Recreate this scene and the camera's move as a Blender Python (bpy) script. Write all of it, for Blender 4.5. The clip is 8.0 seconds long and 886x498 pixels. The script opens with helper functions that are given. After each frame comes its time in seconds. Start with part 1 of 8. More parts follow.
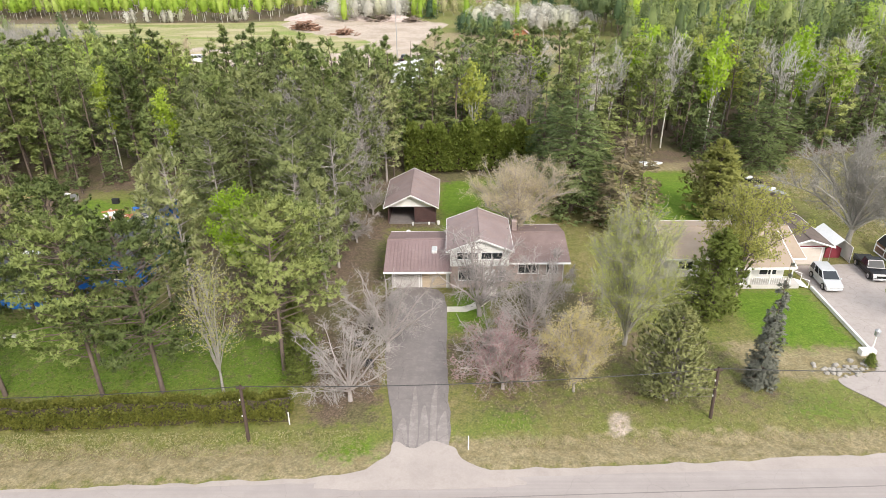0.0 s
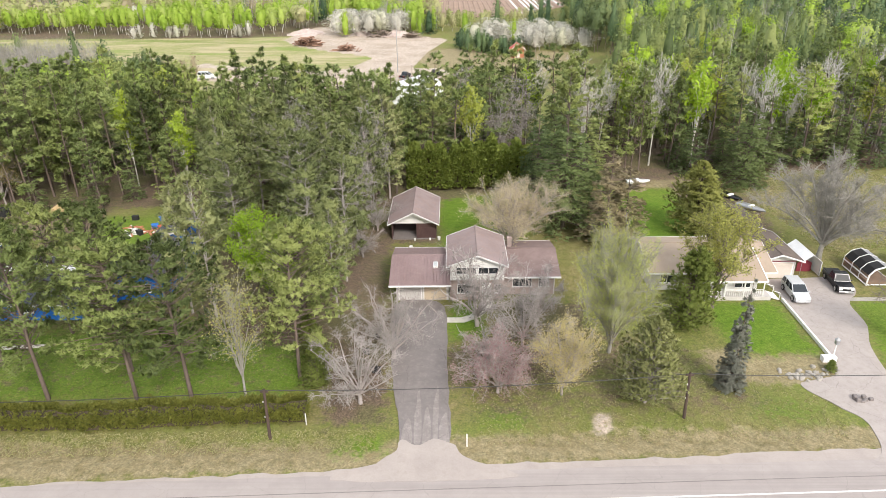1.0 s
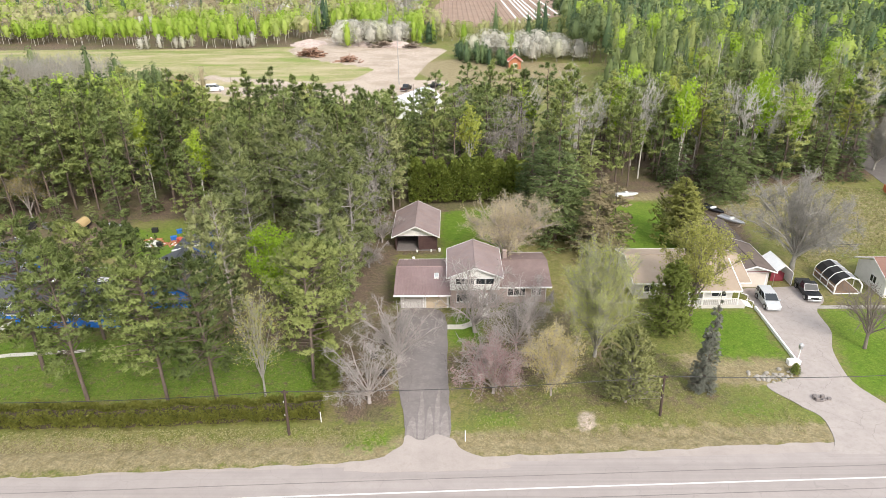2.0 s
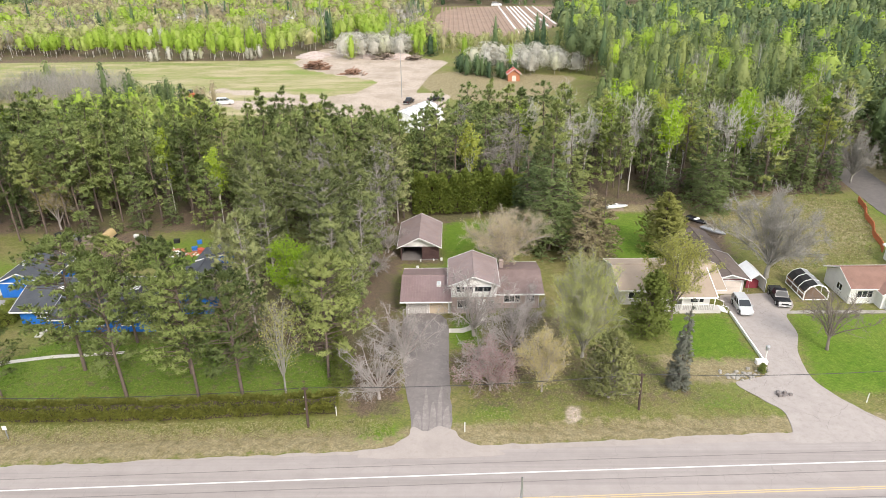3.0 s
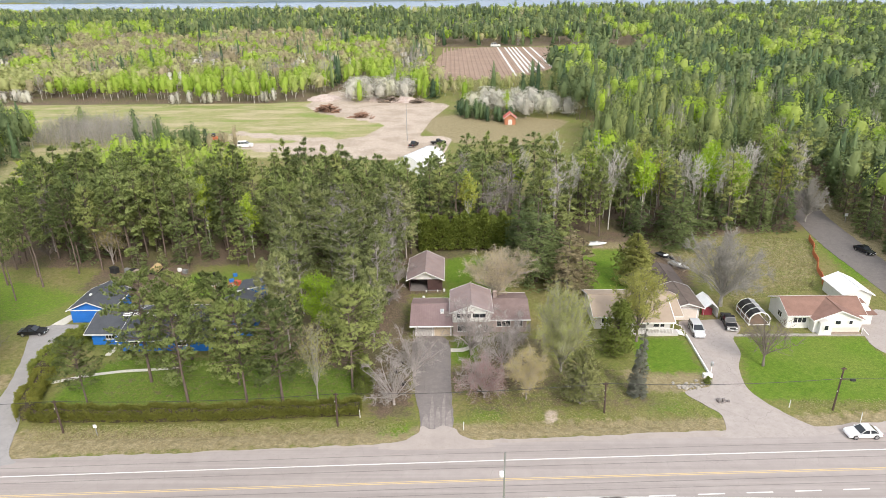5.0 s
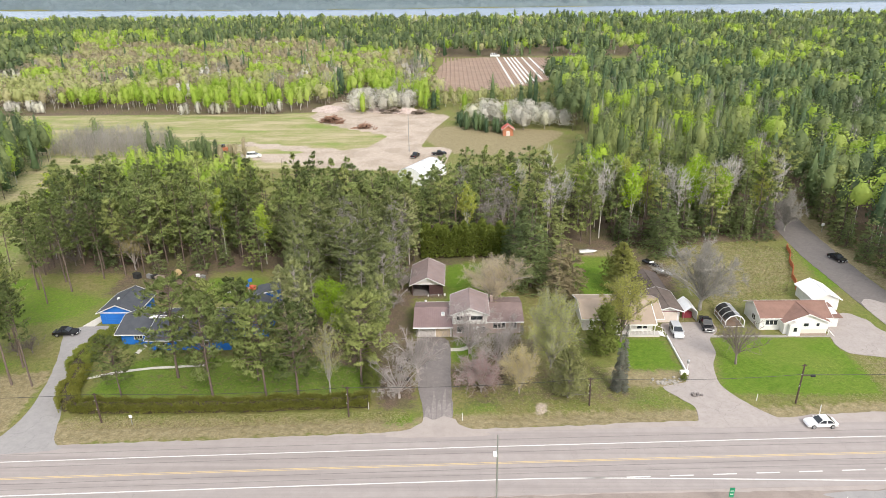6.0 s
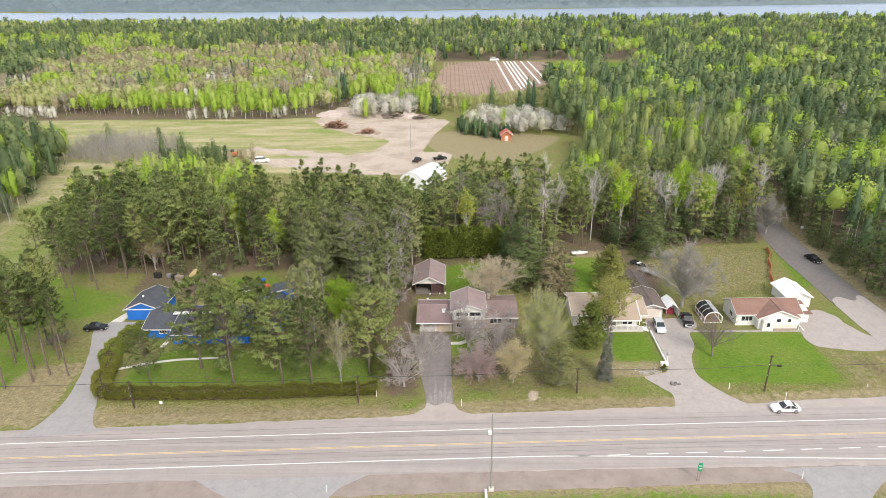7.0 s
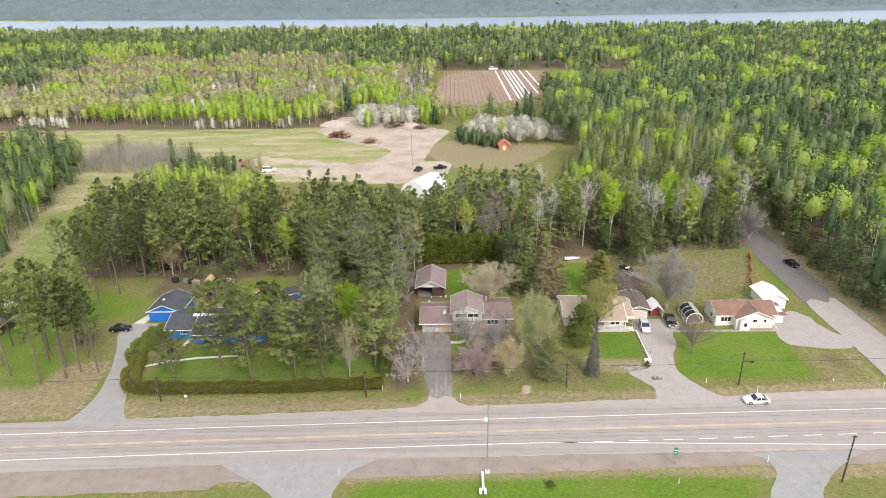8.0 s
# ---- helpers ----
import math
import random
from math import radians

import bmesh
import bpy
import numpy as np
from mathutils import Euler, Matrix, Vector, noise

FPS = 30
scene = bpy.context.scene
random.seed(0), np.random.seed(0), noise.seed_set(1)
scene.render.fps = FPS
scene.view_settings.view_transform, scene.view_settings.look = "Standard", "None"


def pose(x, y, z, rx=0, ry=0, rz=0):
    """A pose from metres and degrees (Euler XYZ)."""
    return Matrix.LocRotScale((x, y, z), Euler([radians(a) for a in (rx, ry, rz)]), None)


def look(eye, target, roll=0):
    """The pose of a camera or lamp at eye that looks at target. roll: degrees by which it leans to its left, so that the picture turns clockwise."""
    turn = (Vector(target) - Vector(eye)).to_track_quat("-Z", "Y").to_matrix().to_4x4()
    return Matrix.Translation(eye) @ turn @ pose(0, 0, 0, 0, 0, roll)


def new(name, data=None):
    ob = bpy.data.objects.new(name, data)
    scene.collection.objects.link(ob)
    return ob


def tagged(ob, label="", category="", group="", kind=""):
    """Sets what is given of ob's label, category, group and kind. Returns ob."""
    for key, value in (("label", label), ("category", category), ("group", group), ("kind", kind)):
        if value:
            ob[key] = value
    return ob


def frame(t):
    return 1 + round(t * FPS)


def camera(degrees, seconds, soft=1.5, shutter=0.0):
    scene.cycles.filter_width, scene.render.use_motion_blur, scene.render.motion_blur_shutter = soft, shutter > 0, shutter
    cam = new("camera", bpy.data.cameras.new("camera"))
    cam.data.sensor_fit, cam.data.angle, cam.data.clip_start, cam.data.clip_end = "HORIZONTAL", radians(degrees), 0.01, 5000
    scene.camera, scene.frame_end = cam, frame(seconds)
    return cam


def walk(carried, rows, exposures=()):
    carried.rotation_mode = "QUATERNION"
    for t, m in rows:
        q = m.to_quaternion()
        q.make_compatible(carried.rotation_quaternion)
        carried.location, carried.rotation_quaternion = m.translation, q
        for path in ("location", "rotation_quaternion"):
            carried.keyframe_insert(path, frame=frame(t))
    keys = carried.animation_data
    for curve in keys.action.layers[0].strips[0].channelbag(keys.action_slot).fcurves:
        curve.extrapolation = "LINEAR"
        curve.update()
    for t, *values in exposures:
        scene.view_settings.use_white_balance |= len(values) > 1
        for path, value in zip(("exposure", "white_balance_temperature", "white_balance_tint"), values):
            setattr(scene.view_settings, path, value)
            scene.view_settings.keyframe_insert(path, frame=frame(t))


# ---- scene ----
cam = camera(67.5, 8.0, soft=0.6)
PATH = [
    (0, (-0.107, 1.755, 36.618), (-0.138, 3.553, 35.741), -0.7),
    (0.5, (-0.083, -1.052, 38.386), (-0.115, 0.748, 37.516), -0.7),
    (1, (-0.207, -3.576, 40.301), (-0.234, -1.769, 39.444), -0.7),
    (2.5, (-0.185, -12.732, 46.71), (-0.212, -10.921, 45.862), -0.8),
    (3, (-0.135, -16.468, 48.907), (-0.165, -14.653, 48.067), -0.9),
    (3.5, (-0.082, -20.393, 51.144), (-0.115, -18.573, 50.315), -0.9),
    (4, (-0.141, -24.533, 53.294), (-0.173, -22.703, 52.488), -0.9),
    (4.5, (-0.183, -28.893, 55.392), (-0.215, -27.052, 54.612), -0.9),
    (6, (-0.125, -42.72, 61.819), (-0.157, -40.864, 61.074), -0.8),
    (6.5, (-0.15, -47.579, 63.911), (-0.182, -45.723, 63.166), -0.8),
    (7, (-0.058, -52.365, 65.979), (-0.091, -50.509, 65.235), -0.8),
    (7.5, (0.025, -57.254, 68.076), (-0.009, -55.396, 67.336), -0.8),
    (8, (0.032, -62.063, 70.032), (-0.001, -60.201, 69.303), -0.9),
]
walk(cam, [(t, look(eye, target, roll)) for t, eye, target, roll in PATH], ((0.0, 0.54), (3.0, 0.47), (8.0, 0.34)))

# ---- light: a bright overcast spring day ----
SUN_EL, SUN_AZ = 40.0, 155.0
world = bpy.data.worlds.new("overcast_sky")
scene.world = world
world.use_nodes = True
wn = world.node_tree.nodes
wl = world.node_tree.links
sky = wn.new("ShaderNodeTexSky")
sky.sky_type = "NISHITA"
sky.sun_disc = False
sky.sun_elevation, sky.sun_rotation = radians(SUN_EL), radians(SUN_AZ)
sky.air_density, sky.dust_density, sky.ozone_density = 1.0, 4.0, 1.0
cloud = wn.new("ShaderNodeMixRGB")
cloud.inputs[0].default_value = 0.55
cloud.inputs[2].default_value = (8.5, 8.7, 9.0, 1)
wl.new(sky.outputs[0], cloud.inputs[1])
wl.new(cloud.outputs[0], wn["Background"].inputs[0])
wn["Background"].inputs[1].default_value = 0.15
sun = new("sun", bpy.data.lights.new("sun", "SUN"))
sun.data.energy, sun.data.angle, sun.data.color = 2.0, radians(14), (1.0, 0.96, 0.9)
az = radians(SUN_AZ)
sun.matrix_world = look((60 * math.sin(az), 60 * math.cos(az), 60 * math.tan(radians(SUN_EL))), (0, 0, 0))


# ---- materials ----
def nodes_of(name):
    m = bpy.data.materials.new(name)
    m.use_nodes = True
    t = m.node_tree
    return m, t, t.nodes, t.links, t.nodes["Principled BSDF"]


def noise_node(t, coord, scale, detail=4.0, rough=0.6):
    n = t.nodes.new("ShaderNodeTexNoise")
    n.inputs["Scale"].default_value, n.inputs["Detail"].default_value = scale, detail
    n.inputs["Roughness"].default_value = rough
    t.links.new(coord, n.inputs["Vector"])
    return n.outputs["Fac"]


def ramp(t, fac, a, b, lo=0.35, hi=0.65):
    r = t.nodes.new("ShaderNodeValToRGB")
    r.color_ramp.elements[0].position, r.color_ramp.elements[1].position = lo, hi
    r.color_ramp.elements[0].color, r.color_ramp.elements[1].color = (*a, 1), (*b, 1)
    t.links.new(fac, r.inputs[0])
    return r.outputs[0]


def mix(t, fac, a, b, how="MIX"):
    m = t.nodes.new("ShaderNodeMixRGB")
    m.blend_type = how
    for i, v in enumerate((fac, a, b)):
        if hasattr(v, "is_output"):
            t.links.new(v, m.inputs[i])
        elif isinstance(v, (int, float)):
            m.inputs[i].default_value = v
        else:
            m.inputs[i].default_value = (*v, 1)
    return m.outputs[0]


def calc(t, op, a, b=0.0, clamp=False):
    m = t.nodes.new("ShaderNodeMath")
    m.operation, m.use_clamp = op, clamp
    for i, v in enumerate((a, b)):
        if hasattr(v, "is_output"):
            t.links.new(v, m.inputs[i])
        else:
            m.inputs[i].default_value = v
    return m.outputs[0]


def bump(t, height, strength, dist, bsdf):
    b = t.nodes.new("ShaderNodeBump")
    b.inputs["Strength"].default_value, b.inputs["Distance"].default_value = strength, dist
    t.links.new(height, b.inputs["Height"])
    t.links.new(b.outputs[0], bsdf.inputs["Normal"])


def position(t):
    return t.nodes.new("ShaderNodeNewGeometry").outputs["Position"]


def surface(name, a, b, big=0.4, small=6.0, rough=0.85, metal=0.0, relief=0.15, dirt=None, dirt_amount=0.35, stretch=(1, 1, 1)):
    """Two colours mixed at two scales, a stain colour, and fine relief."""
    m, t, n, l, p = nodes_of(name)
    pos = position(t)
    if stretch != (1, 1, 1):
        mp = n.new("ShaderNodeMapping")
        mp.inputs["Scale"].default_value = stretch
        l.new(pos, mp.inputs[0])
        pos = mp.outputs[0]
    f1, f2 = noise_node(t, pos, big, 5), noise_node(t, pos, small, 6, 0.7)
    c = ramp(t, f2, a, b, 0.3, 0.7)
    c = mix(t, 0.5, c, ramp(t, f1, a, b, 0.35, 0.65))
    if dirt:
        f3 = noise_node(t, pos, big * 2.3, 8, 0.75)
        c = mix(t, calc(t, "MULTIPLY", ramp(t, f3, (0, 0, 0), (1, 1, 1), 0.5, 0.7), dirt_amount), c, dirt)
    l.new(c, p.inputs["Base Color"])
    p.inputs["Roughness"].default_value, p.inputs["Metallic"].default_value = rough, metal
    if relief:
        bump(t, f2, relief, 0.03, p)
    return m


def foliage(name, dark, light, sheen=0.3, tinted=None, scale=0.45, random_share=0.6):
    """Leaves: two colours by clump and by leaf, some light let through. tinted: a third colour that single trees lean to."""
    m, t, n, l, p = nodes_of(name)
    g = n.new("ShaderNodeNewGeometry")
    o = n.new("ShaderNodeObjectInfo")
    a = n.new("ShaderNodeAttribute")
    a.attribute_name = "tint"
    tree = calc(t, "FRACT", calc(t, "ADD", a.outputs["Fac"], o.outputs["Random"]))
    f = calc(t, "MULTIPLY", noise_node(t, g.outputs["Position"], scale, 3), 0.45)
    f = calc(t, "ADD", f, calc(t, "MULTIPLY", g.outputs["Random Per Island"], random_share * 0.4))
    f = calc(t, "ADD", f, calc(t, "MULTIPLY", tree, 0.46 + 0.25 * (0.6 - random_share)))
    c = ramp(t, f, dark, light, 0.3, 0.84)
    if tinted:
        r = n.new("ShaderNodeMapRange")
        r.inputs[1].default_value, r.inputs[2].default_value, r.inputs[4].default_value = 0.68, 0.95, 0.8
        l.new(tree, r.inputs[0])
        c = mix(t, r.outputs[0], c, tinted)
    l.new(c, p.inputs["Base Color"])
    p.inputs["Roughness"].default_value = 0.6
    p.inputs["Specular IOR Level"].default_value = 0.25
    tr = n.new("ShaderNodeBsdfTranslucent")
    l.new(c, tr.inputs[0])
    ms = n.new("ShaderNodeMixShader")
    ms.inputs[0].default_value = sheen
    l.new(p.outputs[0], ms.inputs[1])
    l.new(tr.outputs[0], ms.inputs[2])
    l.new(ms.outputs[0], n["Material Output"].inputs[0])
    return m


def ground_material():
    m, t, n, l, p = nodes_of("ground_grass")
    pos = position(t)
    fine, mid, big = noise_node(t, pos, 5.0, 8, 0.8), noise_node(t, pos, 0.9, 6, 0.7), noise_node(t, pos, 0.09, 5, 0.65)

    def attr(name):
        a = n.new("ShaderNodeAttribute")
        a.attribute_name = name
        return a.outputs["Fac"]

    def edge(name, soft=1.25):
        # the zone's border is broken up by the noise
        v = calc(t, "ADD", attr(name), calc(t, "MULTIPLY", calc(t, "SUBTRACT", mid, 0.5), soft))
        r = n.new("ShaderNodeMapRange")
        r.interpolation_type = "SMOOTHSTEP"
        r.inputs[1].default_value, r.inputs[2].default_value = 0.32, 0.68
        l.new(v, r.inputs[0])
        return r.outputs[0]

    dry = mix(t, ramp(t, mid, (0, 0, 0), (1, 1, 1), 0.3, 0.7), (0.165, 0.17, 0.055), (0.29, 0.245, 0.13))
    dry = mix(t, calc(t, "MULTIPLY", ramp(t, big, (0, 0, 0), (1, 1, 1), 0.4, 0.62), 0.6), dry, (0.155, 0.215, 0.04))
    lush = mix(t, ramp(t, mid, (0, 0, 0), (1, 1, 1), 0.3, 0.7), (0.095, 0.185, 0.02), (0.165, 0.245, 0.035))
    lush = mix(t, calc(t, "MULTIPLY", ramp(t, big, (0, 0, 0), (1, 1, 1), 0.45, 0.65), 0.45), lush, (0.21, 0.24, 0.06))
    litter = mix(t, ramp(t, fine, (0, 0, 0), (1, 1, 1), 0.35, 0.65), (0.12, 0.088, 0.07), (0.225, 0.168, 0.132))
    litter = mix(t, calc(t, "MULTIPLY", ramp(t, big, (0, 0, 0), (1, 1, 1), 0.45, 0.6), 0.5), litter, (0.13, 0.15, 0.05))
    sand = mix(t, ramp(t, mid, (0, 0, 0), (1, 1, 1), 0.3, 0.7), (0.44, 0.36, 0.32), (0.60, 0.51, 0.465))
    thatch = mix(t, ramp(t, mid, (0, 0, 0), (1, 1, 1), 0.35, 0.65), (0.235, 0.195, 0.11), (0.36, 0.305, 0.20))
    c = mix(t, edge("thatch"), dry, thatch)
    pasture = mix(t, ramp(t, mid, (0, 0, 0), (1, 1, 1), 0.3, 0.7), (0.225, 0.265, 0.085), (0.385, 0.35, 0.19))
    along = n.new("ShaderNodeMapping")
    along.inputs["Scale"].default_value = (0.25, 1.0, 1.0)
    l.new(pos, along.inputs[0])
    streak = noise_node(t, along.outputs[0], 0.11, 6, 0.7)
    pasture = mix(t, calc(t, "MULTIPLY", ramp(t, big, (0, 0, 0), (1, 1, 1), 0.42, 0.6), 0.6), pasture, (0.42, 0.375, 0.235))
    pasture = mix(t, calc(t, "MULTIPLY", ramp(t, streak, (0, 0, 0), (1, 1, 1), 0.5, 0.62), 0.75), pasture, (0.50, 0.42, 0.30))
    pasture = mix(t, calc(t, "MULTIPLY", ramp(t, streak, (1, 1, 1), (0, 0, 0), 0.36, 0.46), 0.7), pasture, (0.20, 0.29, 0.06))
    c = mix(t, edge("pasture"), c, pasture)
    c = mix(t, edge("lush"), c, lush)
    c = mix(t, edge("litter"), c, litter)
    sand = mix(t, calc(t, "MULTIPLY", ramp(t, big, (0, 0, 0), (1, 1, 1), 0.46, 0.6), 0.5), sand, (0.33, 0.27, 0.215))
    c = mix(t, edge("sand", 0.55), c, sand)
    straw = noise_node(t, pos, 1.7, 8, 0.82)
    c = mix(t, 0.75, c, ramp(t, fine, (0.35, 0.38, 0.35), (1.45, 1.42, 1.35), 0.32, 0.68), "MULTIPLY")
    c = mix(t, 0.6, c, ramp(t, straw, (0.45, 0.52, 0.45), (1.4, 1.3, 1.2), 0.33, 0.68), "MULTIPLY")
    l.new(c, p.inputs["Base Color"])
    p.inputs["Roughness"].default_value = 0.95
    p.inputs["Specular IOR Level"].default_value = 0.15
    bump(t, fine, 0.6, 0.12, p)
    return m


def asphalt(name, a, b, patch=None, wear=0.5, tracks=False, along=0.0):
    m, t, n, l, p = nodes_of(name)
    pos = position(t)
    f, g, h = noise_node(t, pos, 14.0, 8, 0.8), noise_node(t, pos, 0.5, 6, 0.7), noise_node(t, pos, 0.12, 4, 0.6)
    c = mix(t, 0.4, ramp(t, g, a, b, 0.3, 0.7), ramp(t, f, a, b, 0.3, 0.7))
    if patch:
        c = mix(t, calc(t, "MULTIPLY", ramp(t, noise_node(t, pos, 1.5, 8, 0.8), (0, 0, 0), (1, 1, 1), 0.48, 0.66), wear), c, patch)
    if tracks:
        # tyre polish: long streaks along the road
        mp = n.new("ShaderNodeMapping")
        mp.inputs["Rotation"].default_value = (0, 0, -along)
        mp.inputs["Scale"].default_value = (0.012, 0.75, 1)
        l.new(pos, mp.inputs[0])
        c = mix(t, calc(t, "MULTIPLY", ramp(t, noise_node(t, mp.outputs[0], 1.0, 5, 0.65), (0, 0, 0), (1, 1, 1), 0.42, 0.66), 0.55), c, tuple(v * 0.74 for v in a))
    # hairline cracks
    v = n.new("ShaderNodeTexVoronoi")
    v.feature = "DISTANCE_TO_EDGE"
    v.inputs["Scale"].default_value = 0.22
    w = n.new("ShaderNodeVectorMath")
    w.operation = "ADD"
    nz = n.new("ShaderNodeTexNoise")
    nz.inputs["Scale"].default_value = 0.6
    l.new(pos, nz.inputs["Vector"])
    l.new(pos, w.inputs[0])
    l.new(nz.outputs["Color"], w.inputs[1])
    l.new(w.outputs[0], v.inputs["Vector"])
    c = mix(t, calc(t, "MULTIPLY", calc(t, "LESS_THAN", v.outputs[0], 0.0035), 0.16 if tracks else 0.35), c, tuple(x * 0.4 for x in a))
    l.new(c, p.inputs["Base Color"])
    p.inputs["Roughness"].default_value = 0.9
    bump(t, f, 0.35, 0.02, p)
    return m


def plain(name, col, rough=0.5, metal=0.0):
    return surface(name, tuple(v * 0.88 for v in col), tuple(min(1, v * 1.08) for v in col), 1.2, 9.0, rough, metal, 0.05)


GROUND = ground_material()
ROAD = asphalt("highway_asphalt", (0.31, 0.27, 0.252), (0.395, 0.35, 0.328), None, 0, True, 0.032)
SHOULDER = surface("shoulder_gravel", (0.33, 0.285, 0.26), (0.425, 0.37, 0.335), 0.3, 8, 0.95, 0, 0.4, (0.28, 0.24, 0.21), 0.5)
GRAVEL_BROWN = surface("brown_gravel", (0.23, 0.185, 0.16), (0.34, 0.28, 0.245), 0.25, 7, 0.95, 0, 0.5, (0.17, 0.14, 0.115), 0.5)
DRIVE_OLD = asphalt("old_drive_asphalt", (0.165, 0.145, 0.138), (0.235, 0.208, 0.198), (0.33, 0.29, 0.27), 0.4)
DRIVE_WORN = asphalt("worn_drive_asphalt", (0.20, 0.176, 0.165), (0.285, 0.252, 0.236), (0.40, 0.35, 0.325), 0.6)
DRIVE = asphalt("drive_asphalt", (0.33, 0.288, 0.265), (0.43, 0.38, 0.35), (0.23, 0.20, 0.18), 0.4)
DRIVE_GREY = asphalt("grey_asphalt", (0.27, 0.255, 0.25), (0.37, 0.35, 0.335), (0.20, 0.19, 0.18), 0.3)
SIDE_ROAD = asphalt("side_road_asphalt", (0.125, 0.112, 0.106), (0.19, 0.168, 0.156), (0.28, 0.245, 0.22), 0.4)
CONCRETE = surface("pale_concrete", (0.55, 0.52, 0.45), (0.66, 0.63, 0.56), 0.5, 5, 0.9, 0, 0.15, (0.4, 0.38, 0.3), 0.4)
WHITE_PAINT_ROAD = surface("white_road_paint", (0.62, 0.6, 0.57), (0.8, 0.78, 0.75), 0.6, 7, 0.8, 0, 0.05, (0.45, 0.4, 0.37), 0.45)
YELLOW_PAINT_ROAD = surface("yellow_road_paint", (0.56, 0.41, 0.19), (0.64, 0.48, 0.25), 0.5, 7, 0.8, 0, 0.05, (0.43, 0.37, 0.32), 0.8)
TAR = surface("dark_tar_seam", (0.17, 0.15, 0.14), (0.24, 0.21, 0.2), 0.5, 6, 0.8)
WATER = surface("lake_water", (0.20, 0.26, 0.35), (0.23, 0.29, 0.38), 0.01, 0.05, 0.25, 0, 0.0)
ROOF_BROWN = surface("brown_metal_roof", (0.195, 0.128, 0.122), (0.265, 0.185, 0.178), 0.25, 3.0, 0.5, 0.0, 0.1, (0.30, 0.22, 0.20), 0.5)
ROOF_BROWN_SHINGLE = surface("brown_shingle_roof", (0.19, 0.105, 0.078), (0.28, 0.165, 0.13), 0.5, 7.0, 0.9, 0, 0.3, (0.12, 0.075, 0.06), 0.3)
ROOF_PURPLE = surface("faded_brown_shingle_roof", (0.215, 0.16, 0.15), (0.31, 0.24, 0.23), 0.35, 5.0, 0.85, 0, 0.25, (0.32, 0.19, 0.13), 0.35)
ROOF_EAST = surface("dull_brown_shingle_roof", (0.165, 0.115, 0.105), (0.255, 0.185, 0.17), 0.5, 6.0, 0.9, 0, 0.3, (0.12, 0.085, 0.075), 0.35)
ROOF_TAN = surface("tan_shingle_roof", (0.325, 0.25, 0.185), (0.42, 0.335, 0.255), 0.4, 6.0, 0.9, 0, 0.25, (0.28, 0.22, 0.17), 0.35)
ROOF_GREY = surface("mossy_brown_shingle_roof", (0.095, 0.072, 0.062), (0.185, 0.145, 0.125), 0.8, 6.0, 0.9, 0, 0.3, (0.15, 0.135, 0.10), 0.4)
ROOF_DARK = surface("charcoal_shingle_roof", (0.045, 0.05, 0.06), (0.085, 0.09, 0.10), 0.5, 6.0, 0.85, 0, 0.3, (0.12, 0.12, 0.125), 0.25)
ROOF_WHITE = plain("white_sheet_roof", (0.82, 0.82, 0.82), 0.45)
WHITE = surface("white_siding", (0.70, 0.69, 0.66), (0.82, 0.81, 0.78), 0.5, 4, 0.6, 0, 0.1, (0.5, 0.48, 0.43), 0.25)
TRIM = plain("white_trim", (0.82, 0.81, 0.79), 0.5)
BLUE = surface("blue_siding", (0.012, 0.13, 0.50), (0.02, 0.18, 0.60), 0.5, 4, 0.6, 0, 0.1)
BROWN_WOOD = surface("dark_brown_boards", (0.06, 0.03, 0.03), (0.10, 0.055, 0.05), 0.7, 7, 0.75, 0, 0.25)
RED_WOOD = surface("dark_red_siding", (0.17, 0.02, 0.035), (0.25, 0.035, 0.05), 0.6, 6, 0.7, 0, 0.15)
PINK_BRICK = surface("pinkish_brick", (0.40, 0.30, 0.27), (0.54, 0.43, 0.40), 0.8, 9, 0.9, 0, 0.4, (0.3, 0.25, 0.23), 0.3)
GREY_SIDING = surface("grey_white_siding", (0.50, 0.47, 0.45), (0.62, 0.59, 0.56), 0.5, 6, 0.8, 0, 0.15, (0.38, 0.34, 0.32), 0.3)
TAN_DOOR = plain("tan_garage_door", (0.58, 0.47, 0.34), 0.6)
BEIGE_DOOR = plain("beige_garage_door", (0.68, 0.60, 0.53), 0.6)
WOOD_POLE = surface("creosoted_pole_wood", (0.05, 0.035, 0.03), (0.10, 0.065, 0.05), 1.0, 8, 0.9, 0, 0.3, None, 0, (1, 1, 0.2))
WOOD = surface("weathered_wood", (0.22, 0.17, 0.13), (0.36, 0.29, 0.23), 0.8, 8, 0.85, 0, 0.3)
CUT_WOOD = surface("cut_log_wood", (0.20, 0.11, 0.07), (0.36, 0.22, 0.15), 1.2, 5, 0.85, 0, 0.3)
BARK = surface("pine_bark", (0.10, 0.075, 0.06), (0.20, 0.15, 0.125), 1.2, 7, 0.95, 0, 0.6, None, 0, (1, 1, 0.3))
BARK_GREY = surface("grey_bare_bark", (0.23, 0.19, 0.175), (0.52, 0.47, 0.44), 0.9, 9, 0.95, 0, 0.3)
BARK_MID = surface("grey_brown_bark", (0.20, 0.185, 0.16), (0.40, 0.375, 0.335), 1.5, 9, 0.95, 0, 0.3)
BARK_PALE = surface("pale_lichened_bark", (0.26, 0.22, 0.205), (0.49, 0.44, 0.42), 0.9, 9, 0.95, 0, 0.3)
BARK_DARK = surface("dark_bare_bark", (0.13, 0.105, 0.09), (0.25, 0.21, 0.185), 1.5, 9, 0.95, 0, 0.3)
